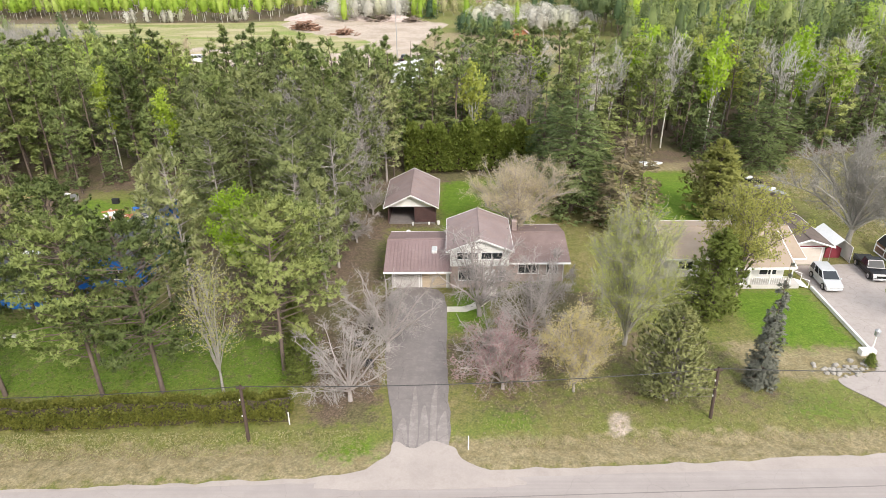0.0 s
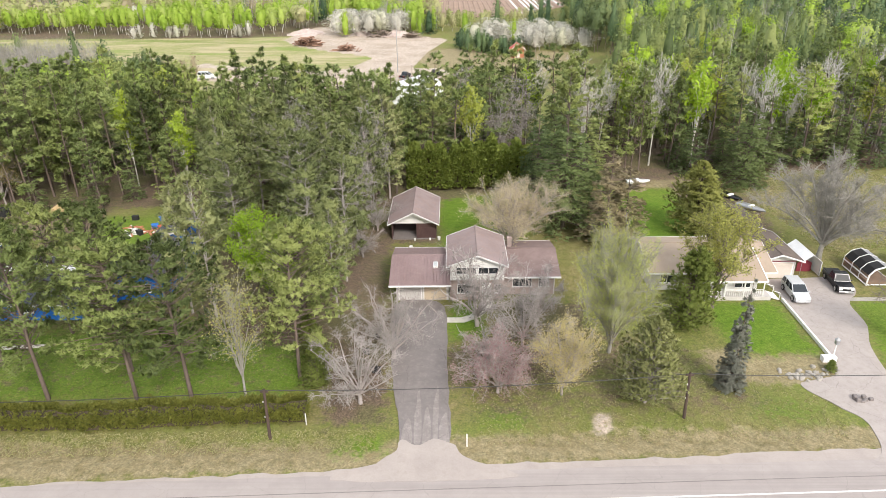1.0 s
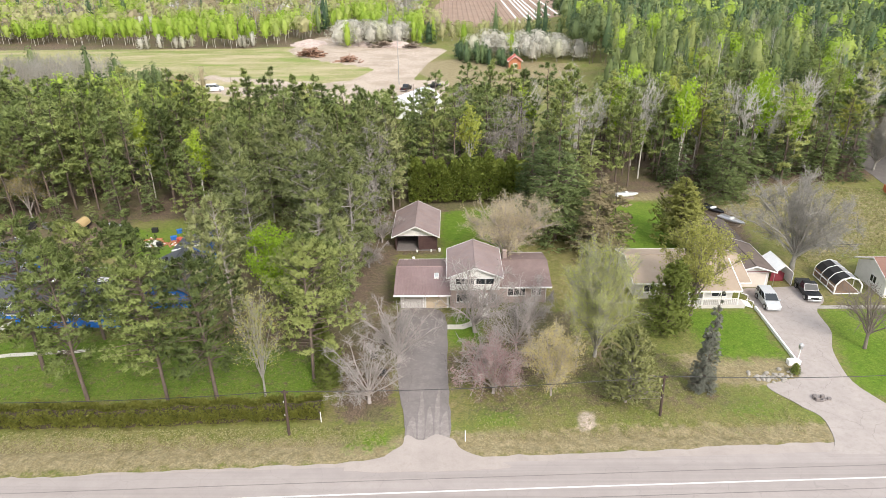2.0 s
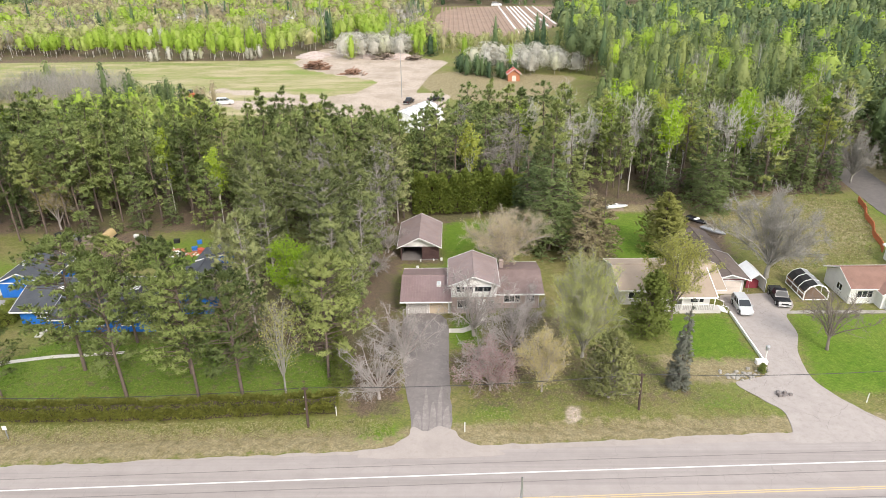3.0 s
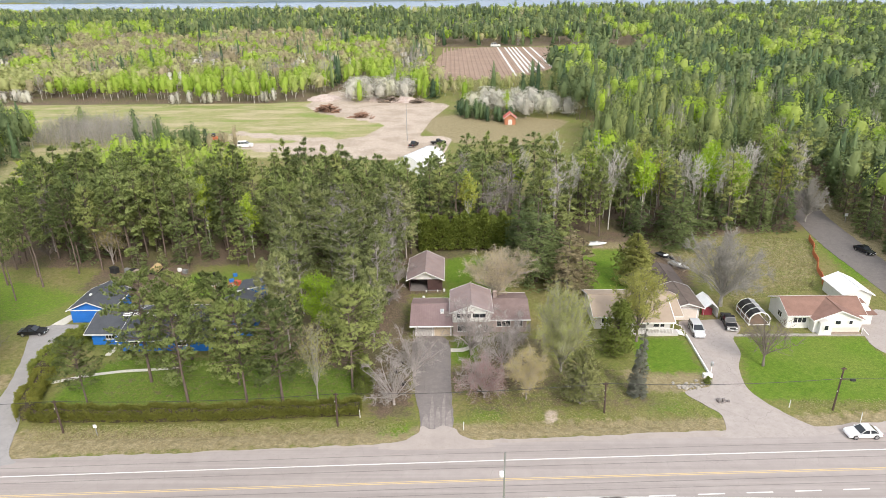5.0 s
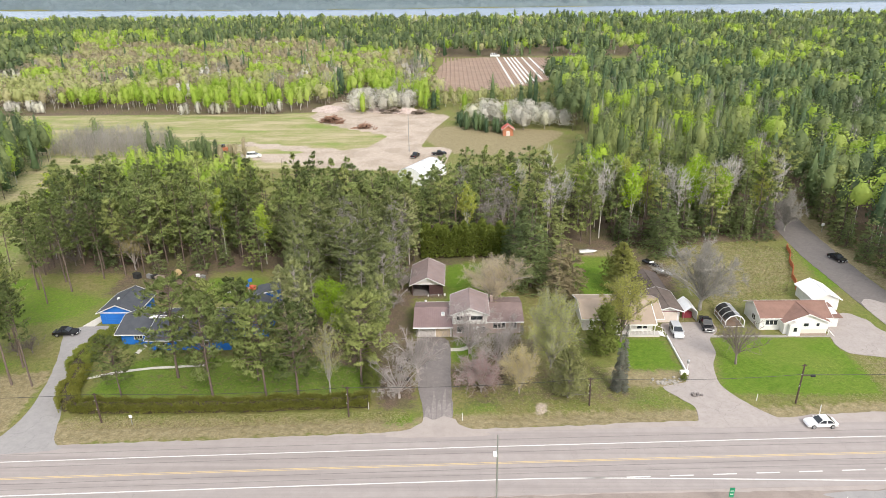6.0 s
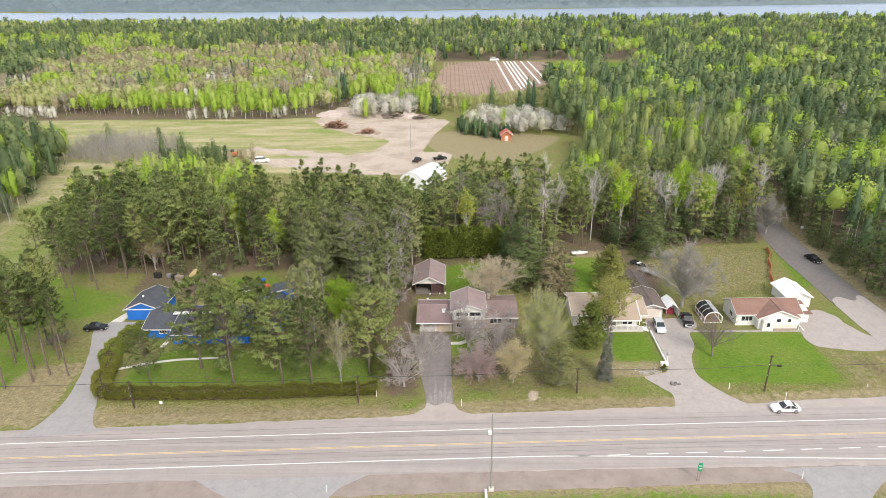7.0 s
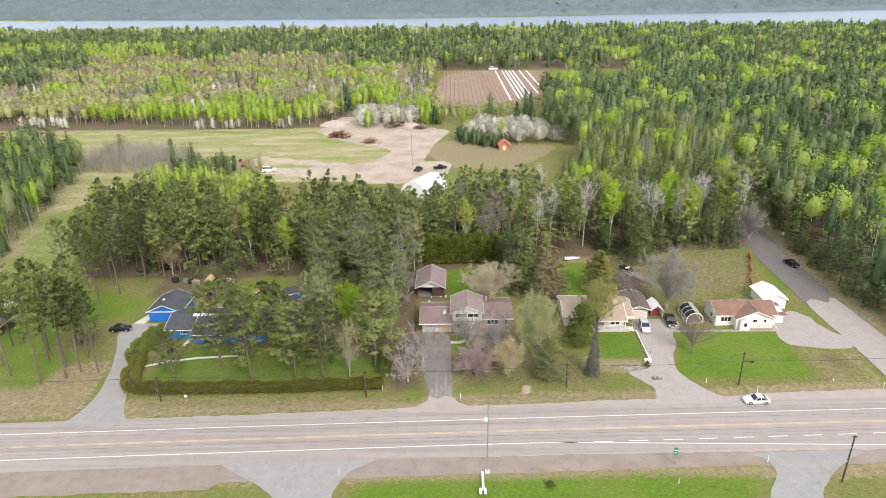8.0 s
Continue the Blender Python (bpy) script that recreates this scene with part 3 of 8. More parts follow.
def make_ground():
    xs = lines([(-112, 112, 1.1)], (-3200, 3200))
    ys = lines([(4, 112, 1.1), (112, 360, 4.5), (360, 940, 25), (940, 2200, 60)], (-600, 4200))
    X, Y = np.meshgrid(xs, ys)
    P = np.stack([X.ravel(), Y.ravel()], 1)
    Z = far_relief(P[:, 0], P[:, 1])
    nx, ny = len(xs), len(ys)
    # the ditch between the road and the gardens
    road_y = 39.6 + 0.03 * (P[:, 0] - 0)
    d = P[:, 1] - road_y
    Z = Z - 0.25 * np.exp(-((d - 2.2) / 1.1) ** 2) * (np.abs(P[:, 0] + 2) > 8) * (np.abs(P[:, 0] - 42) > 10) * (np.abs(P[:, 0] + 66) > 10) * (P[:, 0] < 84) * (P[:, 0] > -110)
    near = (np.abs(P[:, 0]) < 115) & (P[:, 1] < 120)
    Z = Z + np.where(near, 0.03 * np.sin(P[:, 0] * 0.9 + 2 * np.sin(P[:, 1] * 0.5)) * np.sin(P[:, 1] * 0.7 + np.sin(P[:, 0] * 0.4)) - 0.04, 0)
    i = (np.arange(ny - 1)[:, None] * nx + np.arange(nx - 1)[None]).ravel()
    g = Geo().add(np.column_stack([P, Z]), np.stack([i, i + 1, i + nx + 1, i + nx], 1))
    me = g.mesh("ground", GROUND, smooth=True)
    for name, polys, soft in (("lush", LUSH, 2.6), ("litter", LITTER, 3.0), ("sand", SAND, 1.0), ("thatch", THATCH, 1.8), ("pasture", PASTURE, 5.0)):
        a = me.attributes.new(name, "FLOAT", "POINT")
        a.data.foreach_set("value", zone(P, polys, soft))
    tagged(new("ground", me), "flat land of patchy spring grass, leaf litter and sand", "ground", "", "structure")
    lake = Geo().add([(-3000, 900, -0.6), (3000, 900, -0.6), (3000, 3100, -0.6), (-3000, 3100, -0.6)], [(0, 1, 2, 3)])
    structure("water", lake, WATER, "wide pale blue-grey lake below a wooded shore", "lake")


make_ground()


# ---- roads and paving ----
def slab(name, poly, z0, z1, material, label, category, wobble=0.0):
    """A paved sheet with a real edge; its border may be ragged."""
    pts = []
    if wobble >= 0.15 and len(poly) < 40:
        for _ in range(2):
            # round the corners off
            poly = [q for (ax, ay), (bx, by) in zip(poly, poly[1:] + poly[:1]) for q in ((ax * 0.78 + bx * 0.22, ay * 0.78 + by * 0.22), (ax * 0.22 + bx * 0.78, ay * 0.22 + by * 0.78))]
    for (ax, ay), (bx, by) in zip(poly, poly[1:] + poly[:1]):
        k = max(1, int(math.hypot(bx - ax, by - ay) / 0.8)) if wobble else 1
        for i in range(k):
            x, y = ax + (bx - ax) * i / k, ay + (by - ay) * i / k
            if wobble:
                q = noise.noise_vector(Vector((x * 0.6, y * 0.6, 0)))
                x, y = x + q.x * wobble, y + q.y * wobble
            pts.append((x, y))
    bm = bmesh.new()
    f = bm.faces.new([bm.verts.new((x, y, z1)) for x, y in pts])
    if f.normal.z < 0:
        f.normal_flip()
    low = bmesh.ops.extrude_face_region(bm, geom=[f])["geom"]
    for v in low:
        if isinstance(v, bmesh.types.BMVert):
            v.co.z = z0
    bmesh.ops.triangulate(bm, faces=[f for f in bm.faces if len(f.verts) > 4])
    bmesh.ops.recalc_face_normals(bm, faces=bm.faces)
    me = bpy.data.meshes.new(name)
    bm.to_mesh(me)
    bm.free()
    me.materials.append(material)
    return tagged(new(name, me), label, category, "", "structure")


def ry(x, y0, slope=0.0411, bend=0.00006):
    """The highway's gentle curve."""
    return y0 + slope * x - bend * x * x


def band(x0, x1, off0, off1, step=6.0):
    xs = np.arange(x0, x1 + 0.01, step)
    return [(float(x), ry(x, off0)) for x in xs] + [(float(x), ry(x, off1)) for x in xs[::-1]]


slab("pavement_shoulder", [(float(x), ry(x, 21.2) if x < -18 or x > 48 else ry(x, 22.0)) for x in np.arange(-260, 261, 2.0)] + [(float(x), ry(x, 38.9, 0.0571, 0.0)) for x in np.arange(-260, 261, 2.0)[::-1]], -0.4, 0.0, SHOULDER, "pale gravel shoulder beside the highway", "shoulder", 0.35)
slab("pavement_gravel", [(float(x), ry(x, 19.4 if x < -36 else 20.9 if x < 50 else 20.4, 0.044, 0.00002)) for x in np.arange(-200, 201, 2.0)] + [(float(x), ry(x, 25.0, 0.0293, 0.00012)) for x in np.arange(-200, 201, 2.0)[::-1]], -0.3, 0.006, GRAVEL_BROWN, "strip of brown gravel south of the highway", "gravel", 0.35)
slab("road", band(-260, 260, 25.0, 38.2), -0.3, 0.03, ROAD, "pale worn asphalt highway with streaks and cracks", "road", 0.1)


def turning_line():
    """The south edge line where it leaves the lane for the turning bay."""
    xs = np.linspace(12, 130, 40)
    ys = ry(12, 27.85) + 0.04 * (1 - np.exp(-(xs - 12) / 8)) * 8 - 0.0195 * (xs - 12)
    g = Geo()
    for a, b, c, d in zip(xs[:-1], xs[1:], ys[:-1], ys[1:]):
        g.prism([(a, c), (b, d), (b, d + 0.18), (a, c + 0.18)], 0.02, 0.036)
    tagged(new("edge_line", g.mesh("edge_line", WHITE_PAINT_ROAD)), "white edge line bending round the turning lane", "road marking", "", "structure")


turning_line()


def stripe(name, x0, x1, off, width, material, label, parent=None):
    g = Geo()
    xs = np.linspace(x0, x1, max(2, int((x1 - x0) / 3) + 1))
    for a, b in zip(xs[:-1], xs[1:]):
        v = [(a, ry(a, off)), (b, ry(b, off)), (b, ry(b, off + width)), (a, ry(a, off + width))]
        g.prism(v, 0.02, 0.036)
    return tagged(new(name, g.mesh(name, material)), label, "road marking", "", "structure")


stripe("edge_line", -250, 250, 34.72, 0.16, WHITE_PAINT_ROAD, "worn white edge line on asphalt")
stripe("edge_line", -250, 12.1, 27.85, 0.18, WHITE_PAINT_ROAD, "worn white edge line on asphalt")
for off in (31.1, 31.36):
    stripe("centre_line", -250, 250, off, 0.11, YELLOW_PAINT_ROAD, "faded yellow centre line on asphalt")
for i in range(14):
    x = 17.0 + i * 5.85
    g = Geo()
    y = 28.2 + 0.0425 * (x - 14.5)
    g.prism([(x, y), (x + 3.2, y + 0.12), (x + 3.2, y + 0.3), (x, y + 0.18)], 0.02, 0.036)
    tagged(new("lane_dash", g.mesh("lane_dash", WHITE_PAINT_ROAD)), "short white dash of the turning lane", "road marking", "dashes of the turning lane", "structure")
for off, w in ((30.1, 0.10), (33.5, 0.09), (29.0, 0.07), (36.3, 0.08)):
    stripe("tar_seam", -200, 200, off, w, TAR, "dark tar seam along the asphalt")

slab("driveway", [(-5.0, 41.2), (-5.0, 44), (-6.2, 50), (-7.2, 60), (-7.4, 67.0), (-0.8, 67.0), (-0.8, 55), (-0.6, 48), (-0.2, 41.2)], -0.2, 0.035, DRIVE_OLD, "old cracked asphalt driveway with pale patches", "driveway", 0.18)
for x0, w, y1 in ((-4.75, 0.9, 44.6), (-3.7, 0.6, 48.8), (-2.95, 0.75, 46.2), (-2.0, 0.5, 49.6), (-1.35, 0.8, 45.4)):
    # worn strips where the tyres run
    slab("pavement_strip", [(x0, 41.0), (x0 - 0.1, (41 + y1) / 2), (x0 + w * 0.25, y1), (x0 + w * 0.6, y1 + 0.5), (x0 + w * 0.95, (41 + y1) / 2 + 0.8), (x0 + w, 41.0)], -0.15, 0.041, DRIVE_WORN, "worn pale strip along the old driveway", "driveway", 0.16)
slab("pavement_mouth", [(-12, 37.0), (-7.0, 39.0), (-5.3, 40.4), (-4.9, 42.2), (-3.4, 41.4), (-1.8, 42.4), (-0.3, 41.6), (0.4, 40.4), (2.2, 39.0), (7, 37.4)], -0.2, 0.048, SHOULDER, "pale sandy mouth of the driveway", "driveway", 0.35)
slab("pavement_layby", [(46, 38), (84, 38.5), (84, 44.2), (76, 43.6), (62, 42.9), (53, 42.3), (49.5, 41.0)], -0.3, 0.012, SHOULDER, "pale gravel lay-by beside the highway", "shoulder", 0.35)
slab("driveway", [(34.5, 39.0), (36.6, 40.5), (37.6, 44.6), (35.4, 47.0), (33.6, 50.0), (35.5, 50.6), (38.4, 51.4), (39.5, 53.6), (39.9, 66.5), (39.4, 72.0), (43.6, 72.0), (50, 72.5), (50, 68.5), (47, 66), (46.8, 61), (44.6, 57), (43.2, 51), (45.2, 46), (48.6, 41.6), (52, 39.8)], -0.2, 0.034, DRIVE, "pale asphalt driveway with oil stains", "driveway", 0.2)
slab("driveway", [(-71.5, 33.0), (-68.2, 35.2), (-67.2, 40.3), (-67.4, 45.0), (-69.2, 53.1), (-72.0, 61.1), (-74.4, 66.6), (-75.4, 69), (-73.4, 72.2), (-62.5, 71.6), (-63, 70), (-66.2, 69.4), (-67.6, 65.5), (-67.6, 61), (-66.0, 54), (-63.4, 46.9), (-61.0, 41.2), (-59.2, 36.2), (-56, 34.5)], -0.2, 0.033, DRIVE_GREY, "curved grey asphalt driveway", "driveway", 0.15)
slab("road_side", [(80, 40), (82.2, 46), (82.6, 60), (82.6, 80), (83.0, 92), (83.2, 108), (86.5, 130), (94, 158), (107, 190), (112, 189), (101.5, 156), (94.2, 128), (92.6, 108), (91.4, 90), (91.4, 75), (91.6, 62), (93.5, 48), (98, 40.6)], -0.2, 0.025, SIDE_ROAD, "dark side road of patched asphalt", "road", 0.2)
slab("pavement_apron", [(73.7, 74.8), (77.6, 75.6), (79.8, 73.4), (80.2, 69), (81.4, 65.5), (83.6, 63.0), (84.0, 60.2), (81.0, 58.6), (77.3, 58.2), (72.3, 59.6), (69.3, 60.2), (69.0, 63.2), (70.0, 67.8), (71.8, 71)], -0.2, 0.031, DRIVE, "sandy pale asphalt parking apron", "apron", 0.5)
slab("pavement_patch", [(81.4, 41), (82.4, 48), (82.7, 62), (82.4, 79), (84.6, 82.0), (86.4, 81.2), (88.2, 79.4), (89.6, 82.6), (91.2, 82.2), (91.2, 72), (91.5, 60), (93.6, 47), (97, 41)], -0.2, 0.042, DRIVE, "pale resurfaced stretch of the side road", "road", 0.25)
slab("pavement_apron", [(-41, 25.2), (-37.2, 23.2), (-31.5, 19.6), (-26.3, 15.6), (-24, 4), (-14, 4), (-18.6, 15.5), (-18.4, 18), (-17, 21.2), (-14, 23.6), (-11, 25.6)], -0.2, 0.012, DRIVE_GREY, "worn concrete-grey road approach", "apron", 0.3)
slab("pavement_apron", [(46, 25.8), (49.4, 24.4), (49.8, 21), (46, 16.2), (42, 4), (50, 4), (53.6, 16.2), (57.5, 20.5), (62.5, 24.6), (67, 26.4)], -0.2, 0.013, DRIVE_GREY, "grey asphalt road approach", "apron", 0.2)
slab("pavement_walk", [(-0.8, 61.7), (1.2, 61.7), (3.0, 62.8), (4.4, 65.0), (4.9, 66.6), (3.6, 66.6), (3.0, 64.8), (1.8, 63.2), (0.8, 62.7), (-0.8, 62.7)], -0.15, 0.05, CONCRETE, "pale curved concrete garden path", "path")
slab("pavement_walk", [(47.5, 66.2), (70, 66.1), (70, 67.0), (47.5, 67.0)], -0.15, 0.02, STONE, "narrow concrete walk before the white house", "path", 0.08)
slab("pavement_walk", [(-63, 52.8), (-58.3, 54.8), (-53, 56.1), (-44, 57.0), (-44, 57.6), (-53, 56.8), (-58.6, 55.5), (-63, 53.5)], -0.15, 0.03, CONCRETE, "narrow pale garden path across the lawn", "path", 0.08)
slab("pavement_slab", [(-73.2, 71.8), (-70.8, 71.7), (-70.2, 75.8), (-71.6, 76.4)], -0.15, 0.08, CONCRETE, "pale concrete slab beside the blue garage", "slab")
slab("pavement_soil", [(-14, 385), (-4, 366), (30, 376), (54, 396), (86, 460), (89, 562), (-8, 567)], -0.2, 0.15, FURROW, "ploughed brown field", "field", 1.0)


def plough():
    """Furrow ridges and white row covers of the far field."""
    g, film = Geo(), Geo()
    for i in range(30):
        x = -8 + i * 3.1
        y0, y1 = 374 + max(0, x - 30) * 1.5, 562
        (film if i in (15, 17, 18, 19, 20, 22, 24) else g).prism([(x, 0.1), (x + 0.5, 0.5), (x + 1.1, 0.5), (x + 1.6, 0.1)], y0, y1, "y")
    structure("pavement_furrows", g, FURROW, "long furrows of ploughed soil", "field")
    structure("pavement_row_cover", film, FILM, "white film strips over planted rows", "field")


plough()


# ---- trees ----
def trunk_line(rng, H, lean=0.25, n=7):
    z = np.linspace(0, H, n)
    off = np.cumsum(rng.normal(0, lean, (n, 2)), 0) * (z / H)[:, None]
    off -= off[0]
    return np.column_stack([off, z])


def conifer(seed, H, R, base, n_branch, tufts, kites, leaf, width, style, trunk_r=0.17):
    """A conifer: trunk and limbs, and a crown of many needle tufts. style: red (open, upswept, clumped), fir (drooping cone), cedar (dense flame)."""
    rng = np.random.default_rng(seed)
    tl = trunk_line(rng, H, 0.22 if style == "red" else 0.08)
    wood, crown = Geo(), Geo()
    rr = trunk_r * (1 - np.linspace(0, 1, len(tl)) * 0.88)
    wood.sweep(tl, rr, 7)
    u = rng.random(n_branch)
    u = u ** 0.85 if style == "red" else (1 - np.sqrt(u) if style == "fir" else 1 - u ** 0.75)
    z = base * H + u * (H * 0.985 - base * H)
    az = rng.random(n_branch) * 2 * np.pi
    lob = 1 + 0.28 * np.sin(az * 2 + rng.random() * 6) + 0.18 * np.sin(az * 3 + z * 0.9)
    if style == "red":
        prof = np.sin(np.pi * np.clip(0.16 + 0.80 * u, 0, 1)) ** 0.75
        rise = rng.normal(0.28, 0.2, n_branch) + 0.35 * u
    elif style == "fir":
        prof = (1 - u) ** 0.85 + 0.05
        rise = rng.normal(-0.12, 0.12, n_branch) + 0.35 * u
    else:
        prof = (1 - u ** 1.7) ** 0.8 * np.clip(0.75 + u * 2, 0, 1) + 0.04
        rise = rng.normal(0.45, 0.2, n_branch)
    ln = R * prof * lob * rng.uniform(0.7, 1.08, n_branch)
    b0 = np.column_stack([np.interp(z, tl[:, 2], tl[:, 0]), np.interp(z, tl[:, 2], tl[:, 1]), z])
    d = unit(np.column_stack([np.cos(az), np.sin(az), rise]))
    b1 = b0 + d * ln[:, None]
    wood.tubes(b0, b1, 0.012 + ln * 0.011, 0.006, 3)
    if style == "red":
        # a few dead limbs below the crown
        m = 10
        zz, a2 = rng.uniform(0.18, base + 0.1, m) * H, rng.random(m) * 2 * np.pi
        q = np.column_stack([np.interp(zz, tl[:, 2], tl[:, 0]), np.interp(zz, tl[:, 2], tl[:, 1]), zz])
        wood.tubes(q, q + np.column_stack([np.cos(a2), np.sin(a2), rng.uniform(-0.3, 0.1, m)]) * rng.uniform(0.6, 1.8, m)[:, None], 0.025, 0.008, 3)
    s = 0.2 + 0.83 * rng.random((n_branch, tufts)) ** 0.6
    if style == "red":
        s = 0.42 + 0.6 * np.sqrt(rng.random((n_branch, tufts)))
    side = unit(np.cross(d, [0, 0, 1.0]))
    spread = rng.normal(0, 0.17 if style != "fir" else 0.22, (n_branch, tufts)) * ln[:, None] * (1.25 - 0.7 * s)
    c = b0[:, None] + d[:, None] * (ln[:, None] * s)[..., None] + side[:, None] * spread[..., None]
    c[..., 2] += rng.normal(0, 0.13 if style != "fir" else 0.07, s.shape)
    if style == "fir":
        c[..., 2] -= 0.16 * (s ** 2) * ln[:, None]
    c_tuft = c
    c = np.repeat(c.reshape(-1, 3), kites, 0)
    dd = np.repeat(np.repeat(d, tufts, 0), kites, 0)
    if style == "red":
        k = unit(rng.normal(0, 1, c.shape) + dd * 0.5 + [0, 0, 0.6])
    elif style == "fir":
        k = unit(rng.normal(0, 0.55, c.shape) * [1, 1, 0.4] + dd * 1.0 + [0, 0, -0.1])
    else:
        k = unit(rng.normal(0, 0.5, c.shape) + dd * 0.7 + [0, 0, 0.7])
    # each bough takes its light as one rounded clump
    mid = np.repeat((b0 + d * (ln * (0.72 if style == "red" else 0.6))[:, None])[:, None] - [0, 0, 0.25], tufts, 1)
    soft = np.repeat(((c_tuft - mid) / np.maximum(0.5, 0.35 * ln)[:, None, None] + d[:, None] * 0.35 + [0, 0, 0.45]).reshape(-1, 3), kites, 0)
    crown.sprays(c, k, leaf * rng.uniform(0.6, 1.25, len(c)), width * rng.uniform(0.7, 1.3, len(c)), unit(soft + rng.normal(0, 0.35, soft.shape)), rng)
    return wood, crown


def crown_tree(seed, H, R, stem=0.2, limbs=11, secs=9, twigs=9, r=0.2, twig=0.014, rise=0.35, low=10, sec_len=0.42, twig_len=0.9, hang=0.0):
    """A broad-leaved tree that fills an egg-shaped crown: stem, curved limbs, side branches, twigs. Gives three meshes' worth and the twigs."""
    rng = np.random.default_rng(seed)
    z0 = stem * H
    cz, rz = z0 + (H - z0) * 0.46, (H - z0) * 0.54
    trunk, arms = Geo(), []
    tl = trunk_line(rng, z0 * 1.12, 0.05, 5)
    trunk.sweep(tl, np.linspace(r * 1.15, r * 0.75, 5), 8)
    lines_, P0, P1 = [], [], []
    t = np.linspace(0, 1, 7)[:, None]
    for i in range(limbs):
        az_ = (i + rng.uniform(-0.3, 0.3)) * 2.4
        el = math.radians(low + (86 - low) * ((i + 0.5) / limbs) ** 1.1)
        d = np.array([math.cos(az_) * math.cos(el), math.sin(az_) * math.cos(el), math.sin(el)])
        e = np.array([0, 0, cz]) + d * [R, R, rz] * rng.uniform(0.74, 0.95)
        a = np.array([0, 0, z0 * rng.uniform(0.75, 1.1)])
        c = a + (e - a) * 0.45 + np.array([0, 0, rise * np.linalg.norm(e - a) * 0.5])
        p = a * (1 - t) ** 2 + c * 2 * t * (1 - t) + e * t ** 2 + np.concatenate([[[0, 0, 0]], np.cumsum(rng.normal(0, 0.1, (6, 3)), 0)])
        limb = Geo().sweep(p, np.linspace(r * 0.5, r * 0.12, 7), 5)
        arms.append(limb)
        size = np.linalg.norm(e - a)
        for j in range(secs):
            u = rng.uniform(0.22, 0.98)
            q = np.array([np.interp(u, t[:, 0], p[:, k]) for k in range(3)])
            tan = unit(p[min(6, int(u * 6) + 1)] - p[int(u * 6) if u * 6 < 6 else 5])
            sd = unit(tan * 0.55 + rng.normal(0, 0.62, 3) + [0, 0, rise * 0.7])
            ln = size * sec_len * rng.uniform(0.5, 1.0) * (1.15 - 0.6 * u)
            w = np.linspace(0, 1, 5)[:, None]
            b = q + sd * ln * w + np.concatenate([[[0, 0, 0]], np.cumsum(rng.normal(0, 0.05 * ln ** 0.5, (4, 3)), 0)]) + np.array([0, 0, 1.0]) * ((rise * 0.25 - hang) * ln * w ** 2)
            limb.sweep(b, np.linspace(r * 0.17, twig * 1.3, 5), 4)
            v = rng.uniform(0.15, 1.0, twigs)
            o = np.stack([np.interp(v, w[:, 0], b[:, k]) for k in range(3)], 1)
            td = unit(sd * 0.6 + rng.normal(0, 0.62, (twigs, 3)) + [0, 0, rise * 0.6 - hang * 1.6])
            P0.append(o)
            P1.append(o + td * (twig_len * rng.uniform(0.5, 1.15, twigs))[:, None])
            limb.tubes(P0[-1], P1[-1], twig, twig * 0.45, 3)
    P0, P1 = np.concatenate(P0), np.concatenate(P1)
    return trunk, arms, P0, P1


def leafy(seed, P0, P1, count, leaf, width, jitter=0.15):
    rng = np.random.default_rng(seed + 77)
    i = rng.integers(0, len(P0), count)
    c = P0[i] + (P1[i] - P0[i]) * rng.random((count, 1)) + rng.normal(0, jitter, (count, 3))
    g = Geo()
    g.leaves(c, rng.normal(0, 1, (count, 3)) + [0, 0, 0.3], leaf * rng.uniform(0.6, 1.3, count), width * rng.uniform(0.7, 1.3, count), rng)
    return g


class Kind:
    """A kind of tree: its parts' meshes, and what it is called."""

    def __init__(self, name, label, category, H, parts):
        self.name, self.label, self.category, self.H = name, label, category, H
        self.parts = [(n, g.mesh(n, m, False, n != "crown")) for n, g, m in parts]

    def put(self, x, y, H, turn, wide=1.0, group="", label="", lean=(0, 0)):
        s = H / self.H
        ob = new(self.name)
        ob.empty_display_size = 0.3
        ob.matrix_basis = pose(x, y, -0.08, lean[0], lean[1], turn) @ Matrix.Diagonal((s * wide, s * wide, s, 1))
        for n, me in self.parts:
            k = new(n, me)
            k.parent = ob
        return tagged(ob, label or self.label, self.category, group)


def con(name, label, seed, H, R, base, nb, tu, ki, leaf, width, style, bark, needles, r=0.17):
    w, c = conifer(seed, H, R, base, nb, tu, ki, leaf, width, style, r)
    return Kind(name, label, "tree", H, [("trunk", w, bark), ("crown", c, needles)])


TALL_PINES = [con("tall_pine", "tall slender red pine with a high crown", 15 + i, 21, 3.1, 0.44, 100, 11, 8, 0.40, 0.06, "red", BARK, PINE, 0.2) for i in range(2)]
RED_PINES = [con("red_pine", "tall red pine with clumped olive-green needles on lawn", 10 + i, 17, 4.5, 0.24, 135, 13, 11, 0.36, 0.06, "red", BARK, PINE, 0.21) for i in range(3)]
WOOD_PINES = [con("pine_tree", "tall dark green pine in the wood", 20 + i, 20, 3.1, 0.14, 62, 7, 7, 0.60, 0.095, "red", BARK, PINE_DARK if i % 2 else PINE, 0.17) for i in range(4)]
COPSE_PINES = [con("copse_pine", "tall pale olive-green pine in the copse", 25 + i, 18, 3.4, 0.12, 110, 10, 9, 0.45, 0.066, "red", BARK_GREY, PINE_PALE, 0.17) for i in range(2)]
FIRS = [con("fir_tree", "conical dark green fir at the wood's edge", 30 + i, 17, 3.4, 0.05, 92, 8, 5, 0.58, 0.085, "fir", BARK, SPRUCE, 0.17) for i in range(3)]
